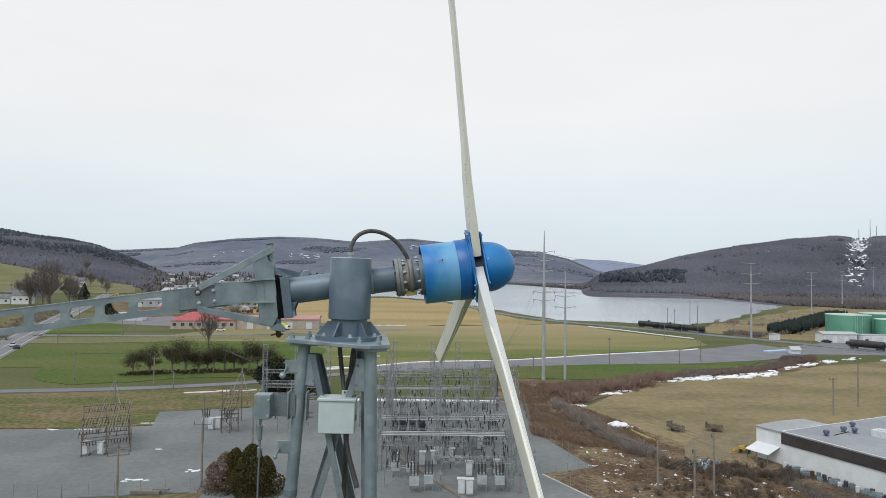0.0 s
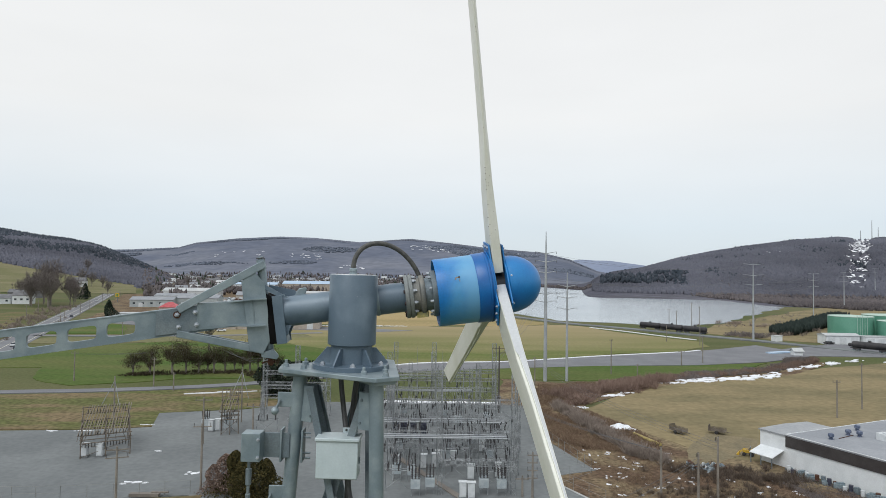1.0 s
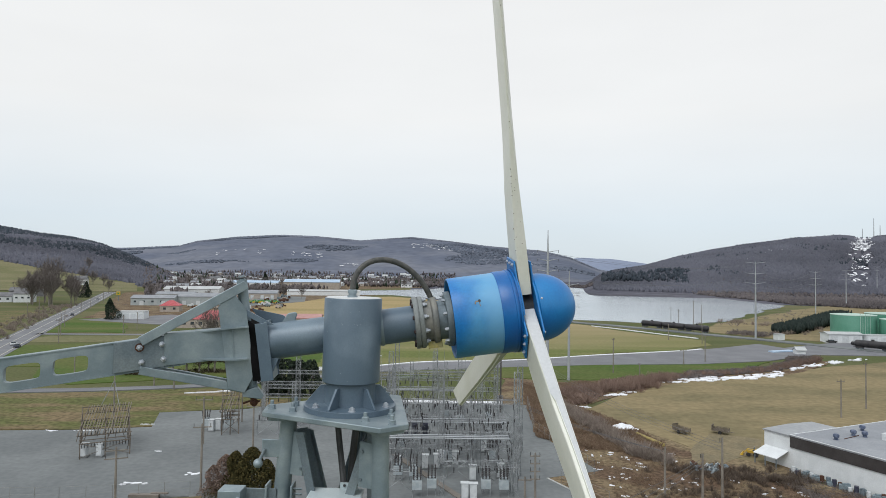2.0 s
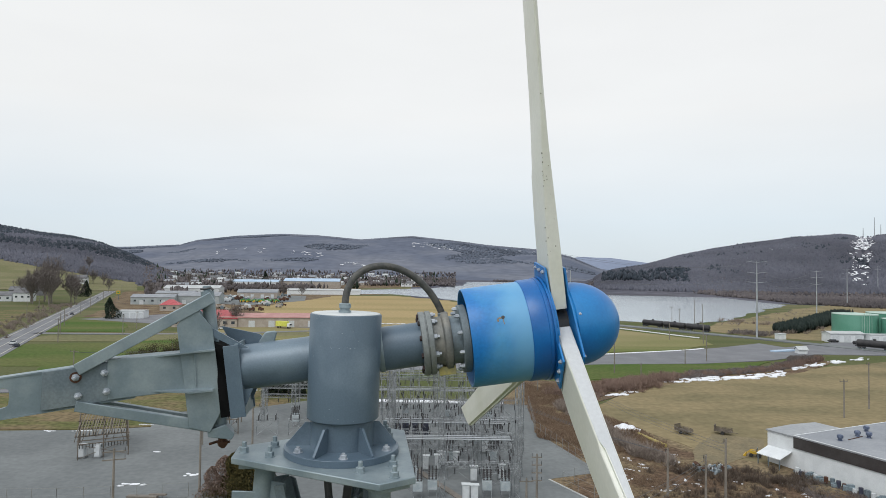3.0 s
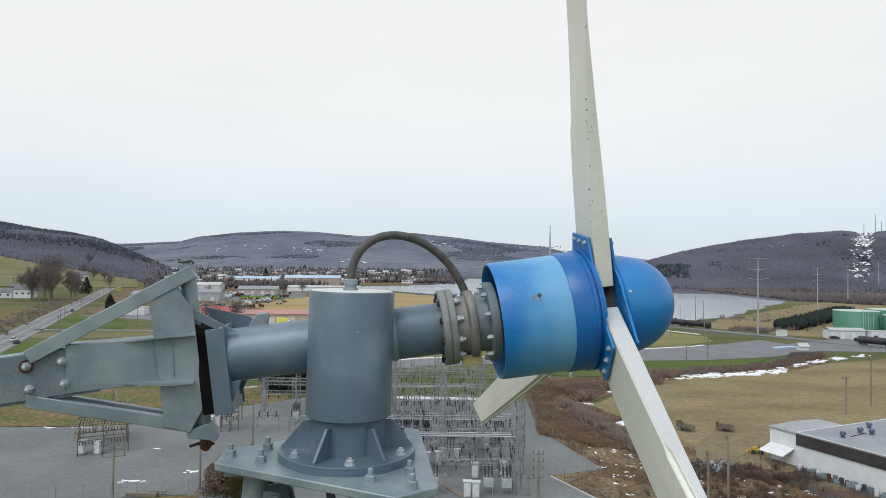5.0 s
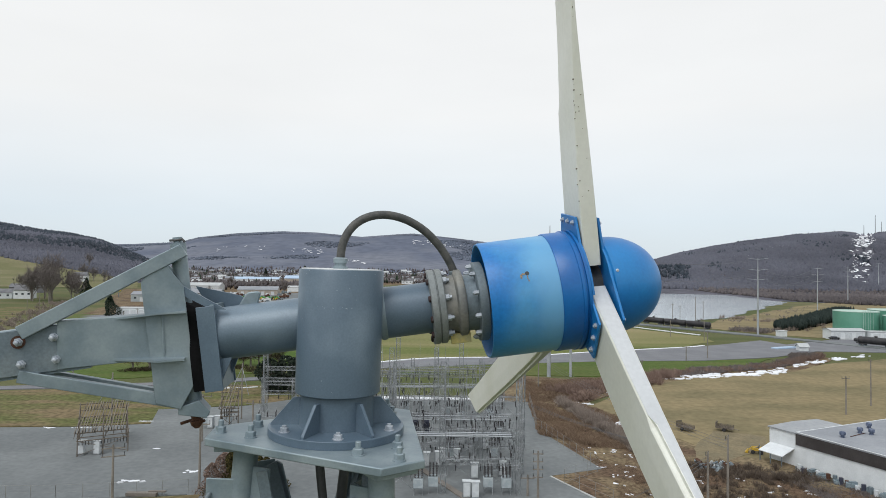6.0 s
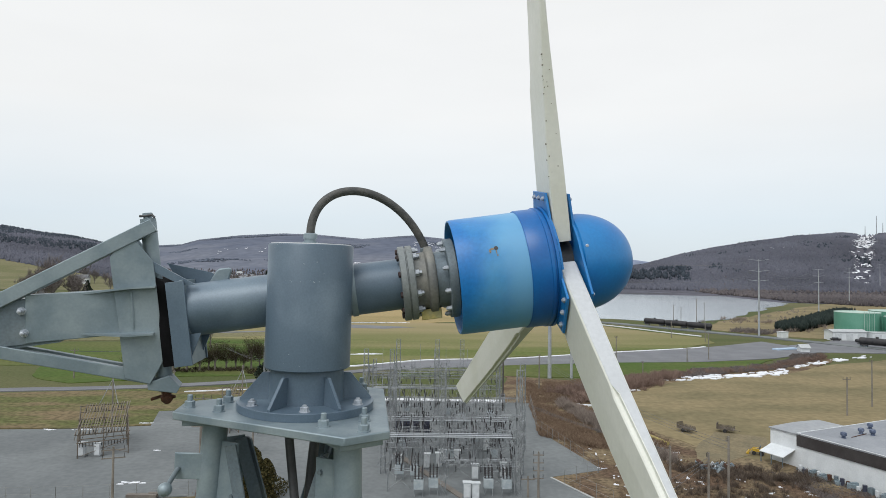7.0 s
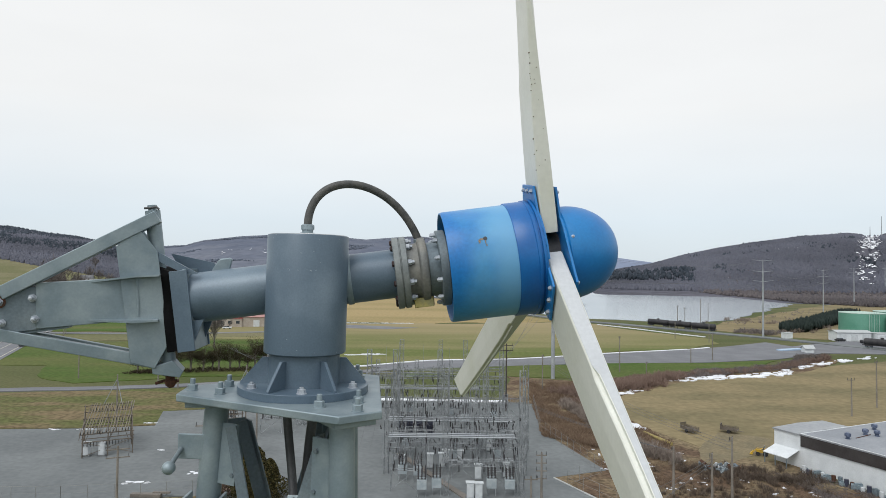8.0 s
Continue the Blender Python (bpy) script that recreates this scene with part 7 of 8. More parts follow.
# ---- buildings ----
def building(name, x, y, length, width, height, turn, wall, roof, label, category="building", kind="flat", rise=1.5, doors=0, windows=0, group=""):
    """A block with walls, a flat, gable or hip roof, and doors and windows on its near long side."""
    b = empty(name, pose(x, y, float(terrain(np.array([float(x)]), np.array([float(y)]))[0]), 0, 0, turn), label, category, group)
    L, W = length / 2, width / 2
    walls = Shape().box((0, 0, height / 2 - 0.5), (length, width, height + 1))
    if kind == "gable":
        walls.add([(-L, -W, height), (-L, W, height), (-L, 0, height + rise), (L, -W, height), (L, W, height), (L, 0, height + rise)], [(0, 2, 1), (3, 4, 5)])
    part("wall", walls, wall, b)
    e = 0.4
    if kind == "flat":
        r = Shape().box((0, 0, height + 0.15), (length + 0.3, width + 0.3, 0.3))
    elif kind == "gable":
        t = 0.25
        r = Shape()
        for s in (-1, 1):
            p = [(-L - e, s * (W + e), height - rise * e / W), (L + e, s * (W + e), height - rise * e / W), (L + e, 0, height + rise), (-L - e, 0, height + rise)]
            q = [(a, c, z + t) for a, c, z in p]
            r.add(p + q, [(0, 1, 2, 3), (7, 6, 5, 4)] + [(k, 4 + k, 4 + (k + 1) % 4, (k + 1) % 4) for k in range(4)])
    else:
        k = L - W * 0.9 if L > W else 0.2
        r = Shape().add([(-L - e, -W - e, height), (L + e, -W - e, height), (L + e, W + e, height), (-L - e, W + e, height), (-k, 0, height + rise), (k, 0, height + rise)],
                        [(0, 1, 5, 4), (1, 2, 5), (2, 3, 4, 5), (3, 0, 4), (3, 2, 1, 0)])
    part("roof", r, roof, b)
    for k in range(doors):
        part("door", Shape().box((-L + length * (k + 0.5) / doors, -W - 0.05, min(1.8, height * 0.4)), (3.2, 0.12, min(3.6, height * 0.8))), CABINET, b)
    for k in range(windows):
        w = part("window", Shape().box((-L + length * (k + 0.5) / windows, -W - 0.05, height * 0.55), (min(1.8, length / windows * 0.6), 0.1, min(1.5, height * 0.35))), GLASSY, b)
    return b


# the white works building with its dark fascia
F, G = Vector((0.415, -0.91)), Vector((0.91, 0.415))
GREY_ROOF3 = mat("weathered_light_roof", (0.31, 0.325, 0.34), 0.6, 0, 0.08, 0.2, 2, 0, (0.265, 0.28, 0.30))
works = empty("works_building", pose(58, 107.3, 0, 0, 0, math.degrees(math.atan2(F.y, F.x))), "white sheet-metal works building with dark fascia and grey roof", "building")
H = 5.6
EB, ED = 5.0, 12.6          # length and depth of the lower end bay
part("wall", Shape().box((EB + 21.5, 15, H / 2 - 0.2), (43, 30, H + 0.4)), WHITE_WALL, works)
part("end_wall", Shape().box((EB / 2, ED / 2, H / 2 - 0.25), (EB - 0.02, ED, H + 0.3)), WHITE_WALL, works)
part("roof", Shape().box((EB + 21.6, 15.0, H + 0.09), (43.2, 30.2, 0.18)), ROOF_GREY, works)
part("parapet", Shape().box((EB + 21.6, -0.03, H + 0.22), (43.2, 0.14, 0.10)).box((EB + 0.05, 15, H + 0.22), (0.14, 30.0, 0.10)), WHITE_WALL, works, "pale metal roof edge")
part("end_roof", Shape().add([(-0.2, -0.2, H - 0.1), (EB - 0.05, -0.2, H - 0.1), (EB - 0.05, ED + 0.2, H - 0.1), (-0.2, ED + 0.2, H - 0.1), (-0.2, -0.2, H + 0.10), (EB - 0.05, -0.2, H + 0.12), (EB - 0.05, ED / 2, H + 0.34), (-0.2, ED / 2, H + 0.30), (EB - 0.05, ED + 0.2, H + 0.12), (-0.2, ED + 0.2, H + 0.10)],
     [(0, 1, 5, 4), (4, 5, 6, 7), (7, 6, 8, 9), (3, 9, 8, 2), (0, 4, 7, 9, 3), (1, 2, 8, 6, 5)]), GREY_ROOF3, works, "pale gabled end roof")
part("fascia", Shape().box((EB + 21.6, -0.09, H - 0.95), (43.1, 0.18, 1.8)), DARKBAND, works, "dark brown fascia band")
aw = part("awning", Shape().add([(0.2, -0.02, 2.9), (4.7, -0.02, 2.9), (4.7, -3.0, 1.9), (0.2, -3.0, 1.9), (0.2, -0.02, 3.02), (4.7, -0.02, 3.02), (4.7, -3.0, 2.02), (0.2, -3.0, 2.02)], [(0, 1, 2, 3), (7, 6, 5, 4), (0, 3, 7, 4), (1, 5, 6, 2), (3, 2, 6, 7), (0, 4, 5, 1)]), WHITE_WALL, works, "white sloping awning")
for x in (0.4, 2.4, 4.5):
    part("post", Shape().box((x, -2.85, 0.95), (0.12, 0.12, 1.9)), GALV_DARK, aw)
for x, y in ((10.0, 4.4), (9.4, 9.8), (7.9, 14.6), (10.8, 10.6)):
    v = part("roof_vent", Shape().lathe((x, y, H + 0.1), (x, y, 99), [(0, 0.42), (0.12, 0.42), (0.13, 0.30), (0.45, 0.30), (0.50, 0.46), (0.85, 0.48), (1.02, 0.38), (1.10, 0.1)], 14), VENTBLUE, works, "blue-grey mushroom roof vent")
part("roof_unit", Shape().box((14.2, 12.3, H + 0.7), (2.4, 1.8, 1.2)).lathe((14.2, 12.3, H + 1.3), (14.2, 12.3, 99), [(0, 0.6), (0.2, 0.6)], 14), CABINET, works, "grey rooftop unit", 0.05)
part("pipe_run", Shape().tube((10.4, 5.8, H + 0.25), (9.9, 10.4, H + 0.25), 0.06, None, 6), RUST, works, "rusty roof pipe")
WM = works.matrix_basis
for k in range(26):        # drums and scrap along the wall
    q = WM @ Vector((6.5 + k * 0.75 + 0.3 * math.sin(k * 5), -1.2 - 0.9 * abs(math.sin(k * 2.3)), 0.15))
    s = 0.7 + 0.5 * abs(math.sin(k * 1.7))
    if k % 3:
        solo("scrap_drum", Shape().lathe(q, q + Vector((0, 0, 1)), [(0, 0.32), (0.3 * s, 0.34), (0.6 * s, 0.32), (0.95 * s, 0.32)], 12), (GALV_DARK, CABINET, DARKTANK, RUST)[k % 4], "old drum standing in weeds by the wall", "drum", "drums by the wall")
    else:
        solo("scrap_crate", Shape().box(q + Vector((0, 0, 0.3 * s)), (1.3 * s, 0.9, 0.6 * s), Matrix.Rotation(k, 4, "Z")).box(q + Vector((0.2, 0, 0.7 * s)), (0.9 * s, 0.5, 0.25), Matrix.Rotation(k + 0.5, 4, "Z")), (GALV, RUST, GALV_DARK)[k % 3], "scrap crate in weeds by the wall", "crate", "crates by the wall")
SCRAPBLUE = mat("weathered_blue_grey_sheet", (0.13, 0.165, 0.19), 0.75, 0.1, 0.25, 1.5, 9, 0.004, (0.24, 0.28, 0.30))
sr = random.Random(77)
for k in range(34):        # scrap machinery heap
    q = Vector((45.6 + sr.gauss(0, 1.5), 101.3 + sr.gauss(0, 1.0), 0.2))
    near = max(0.0, 1 - math.hypot((q.x - 45.6) / 3.2, (q.y - 101.3) / 2.2))
    tilt = Matrix.Rotation(sr.uniform(0, 6.28), 4, "Z") @ Matrix.Rotation(sr.uniform(-0.7, 0.7), 4, "X") @ Matrix.Rotation(sr.uniform(-0.5, 0.5), 4, "Y")
    w, d, h = sr.uniform(0.4, 1.3), sr.uniform(0.3, 0.7), sr.uniform(0.15, 0.7)
    c = q + Vector((0, 0, 0.12 + h / 2 + 0.35 * near * sr.uniform(0, 1)))
    sh = Shape().box(c, (w, d, h), tilt)
    sh.box(c + tilt @ Vector((w * 0.3, 0, h * 0.55)), (w * 0.4, d * 0.7, h * 0.5), tilt)
    for e in range(2):
        sh.tube(c, c + tilt @ Vector((sr.uniform(-1.0, 1.0), sr.uniform(-0.6, 0.6), -h / 2 - 0.15 - sr.uniform(0, 0.2))), sr.uniform(0.04, 0.1), None, 6)
    sh.box(Vector((c.x, c.y, (c.z + 0.1) / 2)), (0.25, 0.25, c.z - 0.1), Matrix.Rotation(k, 4, "Z"))
    solo("scrap_part", sh, (SCRAPBLUE, GALV_DARK, SCRAPBLUE, RUST, CABINET)[k % 5 if k % 7 else 0], "blue-grey piece of scrap machinery in the weeds", "scrap", "scrap heap")


def digger(x, y, turn):
    d = empty("loader", pose(x, y, 0.2, 0, 0, turn) @ Matrix.Scale(0.85, 4), "small faded yellow loader parked on the grass", "loader")
    part("body", Shape().box((0.1, 0, 0.85), (1.9, 1.0, 0.5)).box((-0.75, 0, 1.15), (0.8, 0.9, 0.5)), YELLOWP, d, "", 0.08)
    part("seat", Shape().box((-0.1, 0, 1.2), (0.45, 0.5, 0.14)).box((-0.3, 0, 1.45), (0.12, 0.5, 0.45)), BLACK, d, "black seat", 0.03)
    guard = part("roll_bar", Shape().tube((-0.45, -0.45, 1.1), (-0.45, -0.45, 2.0), 0.04, None, 8).tube((-0.45, 0.45, 1.1), (-0.45, 0.45, 2.0), 0.04, None, 8).tube((-0.45, -0.47, 2.0), (-0.45, 0.47, 2.0), 0.04, None, 8), GALV_DARK, d)
    part("bucket", Shape().add([(1.7, -0.8, 0.1), (2.3, -0.8, 0.1), (1.75, -0.8, 0.75), (1.7, 0.8, 0.1), (2.3, 0.8, 0.1), (1.75, 0.8, 0.75)], [(0, 1, 2), (5, 4, 3), (0, 3, 4, 1), (0, 2, 5, 3), (1, 4, 5, 2)]), YELLOWP, d)
    for wy in (-0.6, 0.6):
        part("lift_arm", Shape().tube((-0.2, wy, 1.2), (0.9, wy, 1.25), 0.07, None, 8).tube((0.9, wy, 1.25), (1.75, wy, 0.45), 0.07, None, 8), YELLOWP, d)
    for wx, r in ((-0.7, 0.5), (0.75, 0.38)):
        for wy in (-0.68, 0.68):
            part("wheel", Shape().tube((wx, wy - 0.14, r), (wx, wy + 0.14, r), r, None, 16), TYRE, d)


digger(57.0, 109.6, 150)


def trailer(x, y, turn):
    t = empty("utility_trailer", pose(x, y, 0.2, 0, 0, turn), "small rusty flat trailer with a raised tailgate", "trailer", "trailers on the meadow")
    part("deck", Shape().box((0, 0, 0.6), (3.2, 1.8, 0.14)), RACK, t)
    gate = part("tailgate", Shape().box((-1.6, 0, 1.62), (0.08, 1.8, 0.08)).box((-1.6, 0, 0.72), (0.08, 1.8, 0.08)), RACK, t)
    for k in range(9):
        part("bar", Shape().box((-1.6, -0.84 + 0.21 * k, 1.17), (0.06, 0.10, 0.9)), RACK, gate)
    for s in (-0.88, 0.88):
        side_rail = part("side_rail", Shape().box((0, s, 1.12), (3.2, 0.06, 0.08)), RACK, t)
        for k in range(6):
            part("stake", Shape().box((-1.45 + 0.58 * k, s, 0.88), (0.07, 0.06, 0.5)), RACK, side_rail)
        for z in (0.76, 0.93):
            part("board", Shape().box((0, s * 0.99, z), (3.2, 0.03, 0.13)), RACK, side_rail)
        part("wheel", Shape().tube((0, s * 1.15 - 0.1, 0.35), (0, s * 1.15 + 0.1, 0.35), 0.35, None, 14), TYRE, t)
    part("drawbar", Shape().tube((1.5, 0, 0.55), (2.7, 0, 0.5), 0.06, None, 6), RACK, t)


trailer(50.2, 125.2, -60)
trailer(58.2, 125.2, -35)

STRAWLOG = mat("yellowed_wood", (0.33, 0.27, 0.10), 0.9, 0, 0.2, 1, 10, 0, (0.24, 0.19, 0.08))

# green tanks and rail cars
def storage_tank(x, y, r, h):
    t = empty("storage_tank", pose(x, y, 0), "large green storage tank with a pale roof", "storage tank", "storage tanks")
    part("shell", Shape().tube((0, 0, 0), (0, 0, h), r, None, 48), GREEN_TANK, t)
    part("roof", Shape().lathe((0, 0, h), (0, 0, 99), [(0, r + 0.1), (0.25, r + 0.1), (0.9, 0.3)], 48), TANK_TOP, t)
    for k in range(5):
        part("ladder_post", Shape().tube((-r * 0.3 + k * 1.2, -r - 0.1, 0), (-r * 0.3 + k * 1.2, -r - 0.1, h + 1.0), 0.10, None, 5), TANK_TOP, t)


storage_tank(208, 314, 10.0, 12.4)
storage_tank(232, 322, 11.0, 12.6)
storage_tank(222, 302, 7.5, 11.0)
building("pump_house", 193, 300, 16, 7, 4.2, 0, WHITE_WALL, GREY_ROOF2, "low white pump house in front of the tanks", kind="gable", rise=0.8, doors=3)
building("pump_house", 212, 296, 20, 6, 4.0, -3, WHITE_WALL, GREY_ROOF2, "long low white shed in front of the tanks", kind="flat", doors=4)
building("lot_kiosk", 147, 254, 3.6, 2.8, 1.9, 0, WHITE_WALL, GREY_ROOF2, "small white gabled hut at the lot", kind="gable", rise=1.0)
building("lot_kiosk", 168, 309, 4, 3.0, 2.6, 10, WHITE_WALL, GREY_ROOF2, "white trailer hut near the railway", kind="flat")
solo("vehicle_scale", Shape().box((143, 260, 0.45), (12, 3.0, 0.5), Matrix.Rotation(0.4, 4, "Z")), BLUE_ROOF, "long blue vehicle scale deck on the lot", "vehicle scale")
for k in range(5):
    solo("parked_tank", Shape().tube((192 + 2.2 * k, 287, 0.9), (192 + 2.2 * k, 290, 0.9), 0.8, None, 12).box((192 + 2.2 * k, 288.5, 0.15), (1.6, 2.4, 0.3)), (BLACKCAR, CABINET, GALV_DARK)[k % 3], "small tank standing by the sheds", "tank", "small tanks")


def tank_car():
    c = empty("tank_car", Matrix.Identity(4), "black railway tank car on the line", "rail car", "tank cars")
    prof = [(0, 0.5), (0.25, 1.1), (0.6, 1.45), (13.4, 1.45), (13.75, 1.1), (14.0, 0.5)]
    part("tank", Shape().lathe((-7, 0, 2.5), (7, 0, 2.5), prof, 20), BLACKCAR, c)
    part("dome", Shape().tube((0, 0, 3.8), (0, 0, 4.5), 0.6, None, 12), BLACKCAR, c)
    part("frame", Shape().box((0, 0, 1.05), (14.6, 1.6, 0.3)), BLACKCAR, c)
    for x in (-5, 5):
        b = part("bogie", Shape().box((x, 0, 0.7), (2.6, 1.9, 0.4)), BLACKCAR, c)
        for dx in (-0.9, 0.9):
            for y in (-0.75, 0.75):
                part("wheel", Shape().tube((x + dx, y - 0.07, 0.45), (x + dx, y + 0.07, 0.45), 0.45, None, 12), GALV_DARK, b)
    return c


car = tank_car()
spots = []
for (x0, y0), (x1, y1), n in (((118.5, 367.5), (143, 332), 3), ((180.6, 272.6), (208.6, 233.6), 3)):
    ang = math.degrees(math.atan2(y1 - y0, x1 - x0))
    spots += [(x0 + (x1 - x0) * (k + 0.5) / n, y0 + (y1 - y0) * (k + 0.5) / n, ang) for k in range(n)]
for k, (x, y, a) in enumerate(spots):
    m = pose(x, y, 0.55, 0, 0, a)
    if k == 0:
        car.matrix_basis = m
    else:
        copy_thing(car, m)

# the town beyond the fields
building("red_roof_shop", -126, 342, 34, 18, 4.6, 4, TAN_WALL, RED_ROOF, "tan shop building with a bright red hip roof", kind="hip", rise=4.2, windows=8)
building("long_store", -92, 347, 52, 20, 5.2, 7, TAN_WALL, RED_FADED, "long tan store with a faded red roof", kind="gable", rise=1.6, doors=5)
building("entrance_pavilion", -194, 452, 13, 11, 4.4, 10, TAN_WALL, RED_ROOF, "small pavilion with a red hip roof", kind="hip", rise=3.6, windows=2)
building("white_garage", -189, 385, 16, 9, 4.6, 6, WHITE_WALL, GREY_ROOF2, "long white garage with four doors", kind="flat", doors=4)
GREEN_GREY = mat("grey_green_siding", (0.30, 0.34, 0.35), 0.7, 0, 0.06, 0.3, 3, 0, (0.36, 0.39, 0.40))
building("dealer_shed", -238, 524, 34, 16, 6.0, 8, GREEN_GREY, ROOF_GREY, "grey-green dealer shed with windows", kind="gable", rise=2.2, doors=2, windows=5)
building("dealer_shed", -206, 540, 34, 22, 7.0, 8, GREEN_GREY, ROOF_GREY, "large grey dealer shed with bay doors", kind="gable", rise=2.6, doors=3)
building("warehouse", -262, 625, 36, 18, 5.0, 8, CABINET, ROOF_GREY, "pale warehouse with a grey metal roof", kind="gable", rise=2.0)
building("warehouse", -190, 655, 40, 20, 5.5, 8, TAN_WALL, ROOF_GREY, "wide pale warehouse with bay doors", kind="gable", rise=3.0, doors=4)
building("warehouse", -290, 740, 62, 26, 6.0, 6, CABINET, GREY_ROOF2, "long white warehouse with pale roof", kind="gable", rise=3.0)
building("warehouse", -200, 980, 84, 40, 10.0, 6, TAN_WALL, BLUE_ROOF, "large hall with a pale blue roof", kind="gable", rise=4.0)
building("warehouse", -290, 990, 70, 34, 8.0, 6, WHITE_WALL, BLUE_ROOF, "hall with a pale blue roof", kind="gable", rise=3.0)
building("warehouse", -138, 742, 84, 14, 5.0, 5, WHITE_WALL, GREY_ROOF2, "long low white sheds near the shore", kind="gable", rise=1.6)
building("barn", -420, 640, 30, 14, 6.0, 20, DARK_ROOF, DARK_ROOF, "dark low barn by the highway", kind="gable", rise=3.0)
building("farmhouse", -358, 541, 14, 10, 7.5, 12, WHITE_WALL, DARK_ROOF, "pale green-white farmhouse with dark roof", category="house", kind="gable", rise=4.0, windows=3)
building("farm_wing", -377, 541, 18, 11, 5.0, 12, CABINET, DARK_ROOF, "farmhouse wing with a dark roof", category="house", kind="gable", rise=3.0, windows=3)
building("farmhouse", -484, 846, 16, 11, 8.0, 15, WHITE_WALL, DARK_ROOF, "white farmhouse on the rise", category="house", kind="gable", rise=4.5, windows=3)
silo = Shape().lathe((-437, 600, 0), (-437, 600, 99), [(0, 5), (24, 5), (26.5, 3.4), (27.5, 0.3)], 20)
solo("silo", silo, DARK_ROOF, "dark farm silo with a domed top", "silo")
house_kinds = [building("town_house", 0, 0, 13, 9, 6.0, 0, w, r, lab, "house", "gable", 3.4, 0, 3, "town houses")
               for w, r, lab in ((WHITE_WALL, DARK_ROOF, "white house with a dark gable roof"), (TAN_WALL, ROOF_GREY, "tan house with a grey gable roof"), (CABINET, GREY_ROOF2, "pale house with a light metal roof"))]
hr = random.Random(4)
spots = []
while len(spots) < 120:
    d = hr.uniform(720, 1900)
    u = hr.uniform(-0.43, -0.02)
    x, y = VIEW_X + u * d, VIEW_Y + d
    if x > -150 and 560 < y < 1080:
        continue
    if any(abs(x - a) + abs(y - b) < 24 for a, b in spots) or (d < 1000 and abs(u + 0.28) < 0.1):
        continue
    spots.append((x, y))
for k, (x, y) in enumerate(spots):
    z = float(terrain(np.array([x]), np.array([y]))[0])
    s = hr.uniform(0.7, 1.15)
    m = Matrix.LocRotScale((x, y, z), Euler((0, 0, hr.uniform(-0.6, 0.9))), (s * hr.uniform(0.85, 1.5), s, s * hr.uniform(0.75, 1.05)))
    if k < 3:
        house_kinds[k].matrix_basis = m
    else:
        copy_thing(house_kinds[k % 3], Matrix.Identity(4)).matrix_basis = m
u = rng.uniform(-0.47, 0.02, 5600)
d = rng.uniform(640, 2000, 5600)
x, y = VIEW_X + u * d, VIEW_Y + d
keep = ~((x > -170) & (y < 1080)) & ~((d < 760) & (u > -0.40))
p = np.stack([x, y, terrain(x, y)], 1)[keep]
scatter_spires("town_trees", p, rng.uniform(5, 11, len(p)), rng.uniform(3, 7, len(p)), SCRUB, "bare trees between the town houses", 0.1)
u = rng.uniform(-0.45, 0.0, 160)
d = rng.uniform(950, 2000, 160)
x, y = VIEW_X + u * d, VIEW_Y + d
scatter_trees("town_conifers", np.stack([x, y, terrain(x, y)], 1)[~((x > -120) & (y < 1100))], rng.uniform(9, 17, 160)[~((x > -120) & (y < 1100))], rng.uniform(4, 7, 160)[~((x > -120) & (y < 1100))], CONIFER, "dark conifers between the town houses", "woods", True)
sheet("town_ground", uneven([(-150, 480), (-95, 400), (-100, 372), (-160, 372), (-215, 372), (-245, 460), (-330, 640), (-460, 940), (-700, 1500), (-200, 1700), (40, 1500), (-30, 1090), (-190, 860), (-140, 760), (-60, 775), (-120, 705)], 4, 20), 0.12, BRUSHLAND, "bare brown ground between the town buildings", "ground")
sheet("paved_yard", [(138, 252), (262, 248), (262, 292), (186, 296), (152, 274)], 0.21, ASPHALT, "paved yard round the tanks", "pavement")
sheet("paved_yard", [(-230, 560), (-160, 520), (-130, 600), (-150, 700), (-250, 700)], 0.2, GRAVEL, "grey gravel yard behind the sheds", "yard")
sheet("paved_yard", [(-215, 372), (-160, 350), (-30, 330), (-14, 340), (-100, 366), (-180, 420)], 0.2, ASPHALT, "paved forecourt of the shops", "pavement")


# ---- vehicles ----
def car_thing(x, y, turn, paint, label):
    c = empty("car", pose(x, y, 0.25, 0, 0, turn), label, "car", "cars on the highway")
    part("body", Shape().box((0, 0, 0.62), (4.5, 1.8, 0.6)), paint, c, "", 0.12)
    part("cabin", Shape().box((-0.2, 0, 1.15), (2.3, 1.6, 0.55)), GLASSY, c, "", 0.15)
    for wx in (-1.4, 1.4):
        for wy in (-0.85, 0.85):
            part("wheel", Shape().tube((wx, wy - 0.1, 0.33), (wx, wy + 0.1, 0.33), 0.33, None, 12), TYRE, c)


for x, y, turn, paint, label in ((-172, 252, 115, CABINET, "pale car driving on the highway"), (-166, 245, 115, DARKTANK, "dark car driving on the highway"), (-236, 402, 116, DARKTANK, "dark blue car driving on the highway"), (-322, 590, 114, WHITE_WALL, "white car driving on the highway"),
        (-152, 372, 20, WHITE_WALL, "white car parked at the garage"), (-146, 376, 20, CARRED, "red car parked at the garage"), (-112, 322, 10, WHITE_WALL, "white car parked at the shop"), (186, 296, 0, BLACKCAR, "black truck parked at the pump house"), (194, 280, 0, CABINET, "grey car parked near the tanks")):
    car_thing(x, y, turn, paint, label)
lorry = empty("box_truck", pose(-83, 332, 0.25, 0, 0, -22), "yellow-green box truck parked by the store", "truck")
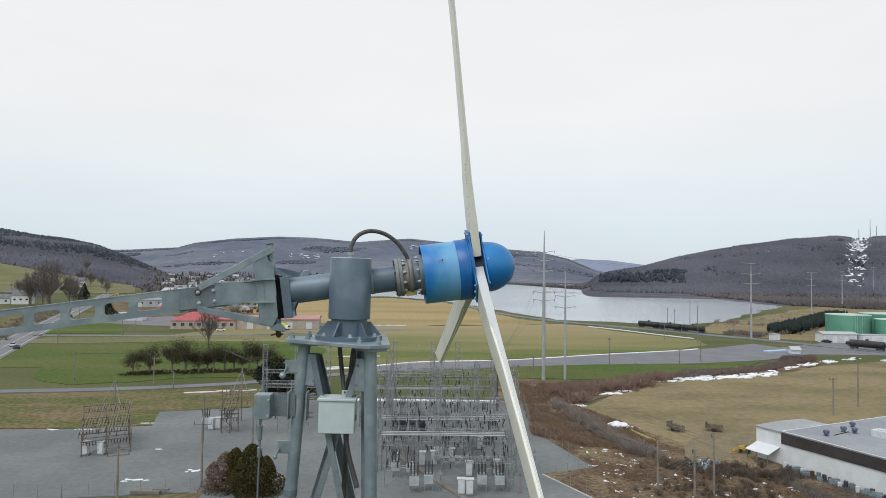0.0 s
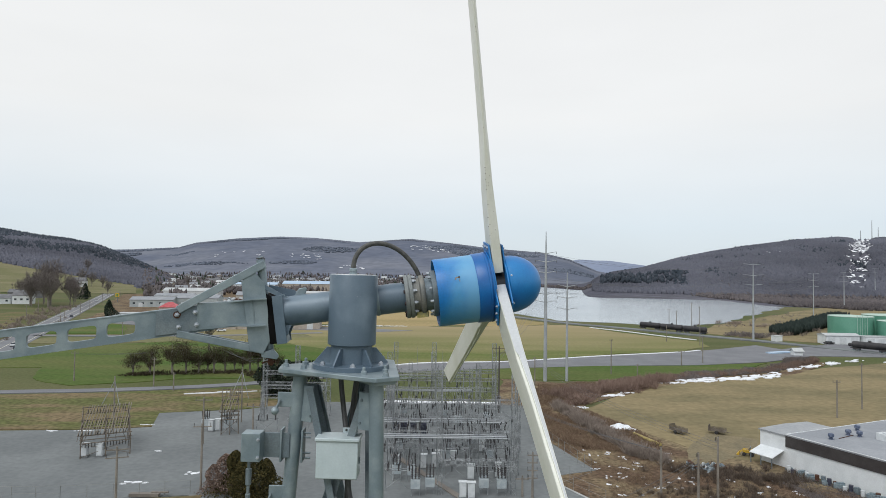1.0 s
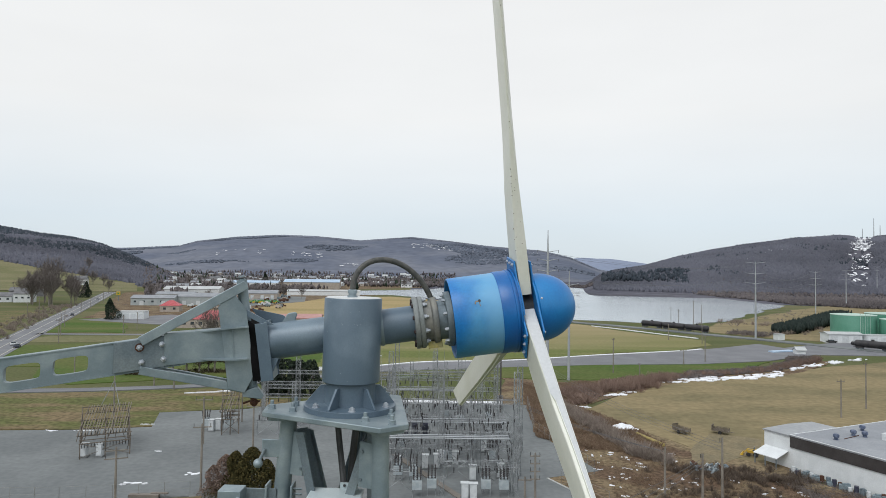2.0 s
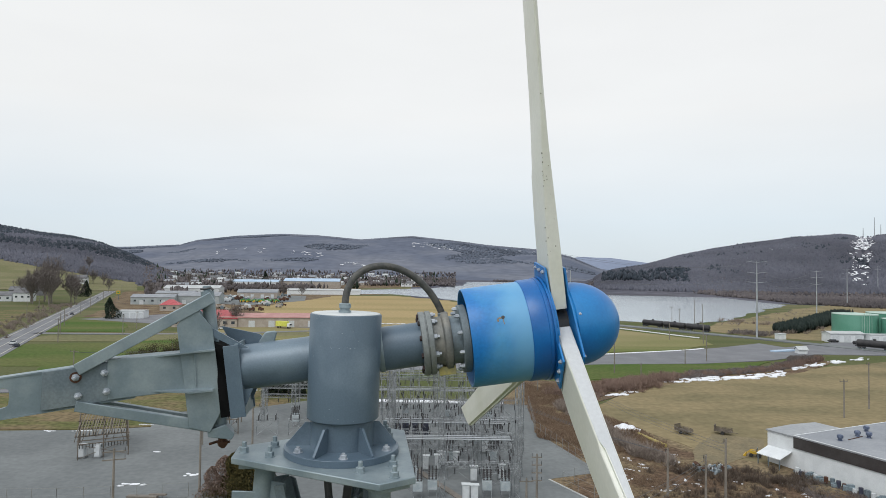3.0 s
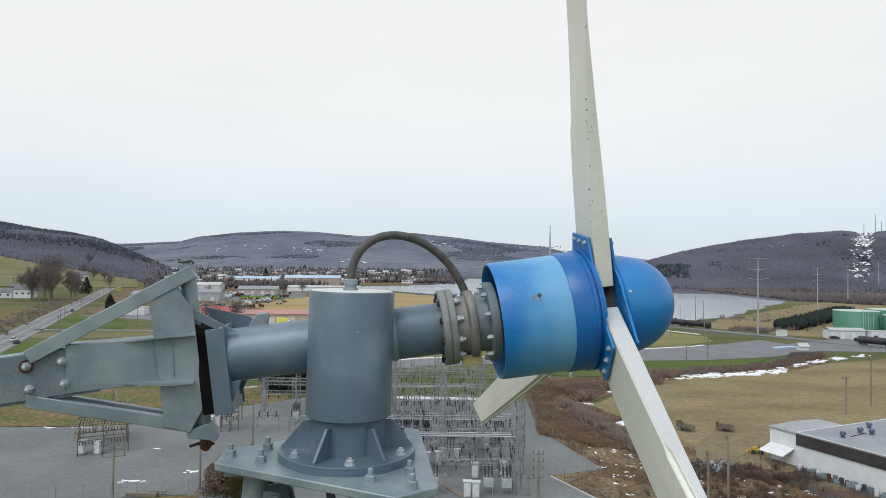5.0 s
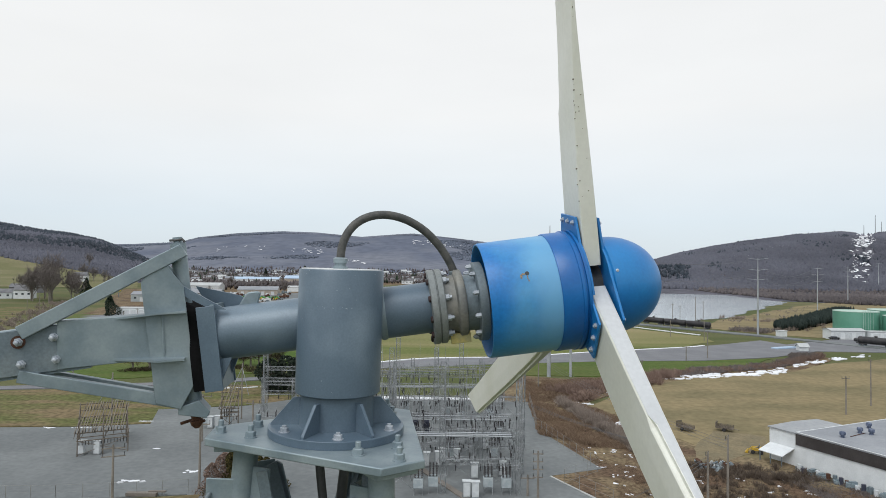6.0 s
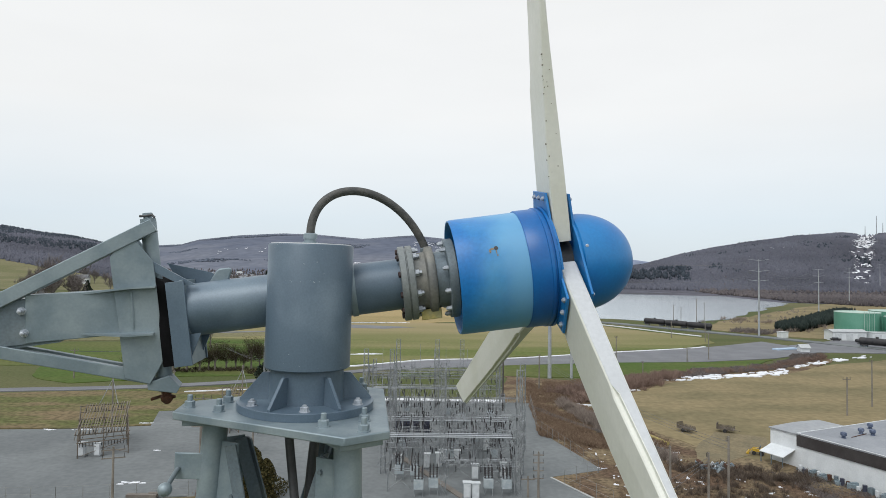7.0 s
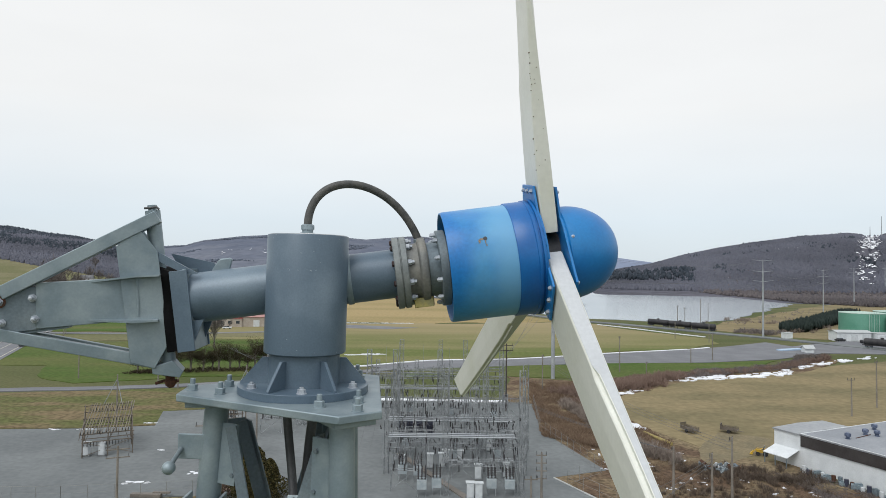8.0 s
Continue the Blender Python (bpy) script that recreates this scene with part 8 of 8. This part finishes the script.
part("box", Shape().box((-0.8, 0, 2.3), (7.0, 2.4, 2.7)), TRUCK_Y, lorry, "", 0.05)
part("cab", Shape().box((3.6, 0, 1.6), (1.7, 2.2, 1.9)), WHITE_WALL, lorry, "", 0.15)
part("windscreen", Shape().box((4.4, 0, 2.0), (0.2, 1.9, 0.8)), GLASSY, lorry)
for wx in (-2.8, 3.4):
    for wy in (-1.0, 1.0):
        part("wheel", Shape().tube((wx, wy - 0.15, 0.5), (wx, wy + 0.15, 0.5), 0.5, None, 14), TYRE, lorry)


def tractor():
    t = empty("farm_machine", Matrix.Identity(4), "green farm machine in the dealer's yard", "farm machine", "farm machines")
    part("body", Shape().box((0.6, 0, 1.5), (2.4, 0.9, 0.9)).box((-0.8, 0, 2.0), (1.4, 1.4, 1.8)), GREENM, t, "", 0.1)
    for x, r in ((-0.9, 0.9), (1.4, 0.6)):
        for y in (-0.9, 0.9):
            part("wheel", Shape().tube((x, y - 0.2, r), (x, y + 0.2, r), r, None, 12), YELLOWP if r > 0.7 else TYRE, t)
    return t


tr = tractor()
for k in range(34):
    q = (-268 + 6.5 * (k % 9) + 2 * math.sin(k), 566 + 7 * (k // 9) + 2 * math.cos(k * 2)) if k < 20 else (-178 + 5 * (k % 7), 560 + 9 * ((k - 20) // 7))
    m = pose(*q, 0.25, 0, 0, 40 * k)
    if k == 0:
        tr.matrix_basis = m
    else:
        copy_thing(tr, m)
sign = empty("dealer_sign", pose(-296, 577, 0), "yellow sign with a green mark on a tall post", "sign")
part("post", Shape().box((0, 0, 3), (0.4, 0.3, 6)), GALV_DARK, sign)
part("board", Shape().box((0, -0.2, 7.0), (3.4, 0.4, 3.2)), YELLOWP, sign)
part("mark", Shape().box((0, -0.42, 7.0), (1.6, 0.06, 1.4)), GREENM, sign)

solo("boundary_log", Shape().tube((40.4, 123.4, 0.45), (43.0, 115.2, 0.45), 0.34, None, 10), STRAWLOG, "long yellowed log at the meadow edge", "log")


def stored_item(paint, label):
    """Equipment parked in the dealer's and builders' yards."""
    t = empty("yard_equipment", Matrix.Identity(4), label, "equipment", "equipment in the yards")
    part("body", Shape().box((0, 0, 1.3), (4.6, 1.9, 1.5)).box((1.2, 0, 2.3), (1.6, 1.7, 0.9)), paint, t, "", 0.08)
    for wx in (-1.4, 1.5):
        for wy in (-0.95, 0.95):
            part("wheel", Shape().tube((wx, wy - 0.15, 0.5), (wx, wy + 0.15, 0.5), 0.5, None, 10), TYRE, t)
    return t


kinds = [stored_item(p, l) for p, l in ((CABINET, "pale equipment parked in the yard"), (RUST, "rusty equipment parked in the yard"), (TAN_WALL, "tan equipment parked in the yard"), (GALV_DARK, "dark grey equipment parked in the yard"))]
yr = random.Random(9)
for k in range(84):
    y = yr.uniform(455, 700)
    x = yr.uniform(-0.36, -0.21) * y - 20
    if -262 < x < -168 and 508 < y < 566:
        y += 70
    m = Matrix.LocRotScale((x, y, 0.22), Euler((0, 0, yr.uniform(0, 3.1))), Vector((1, 1, 1)) * yr.uniform(0.6, 1.3))
    if k < 4:
        kinds[k].matrix_basis = m
    else:
        copy_thing(kinds[k % 4], Matrix.Identity(4)).matrix_basis = m
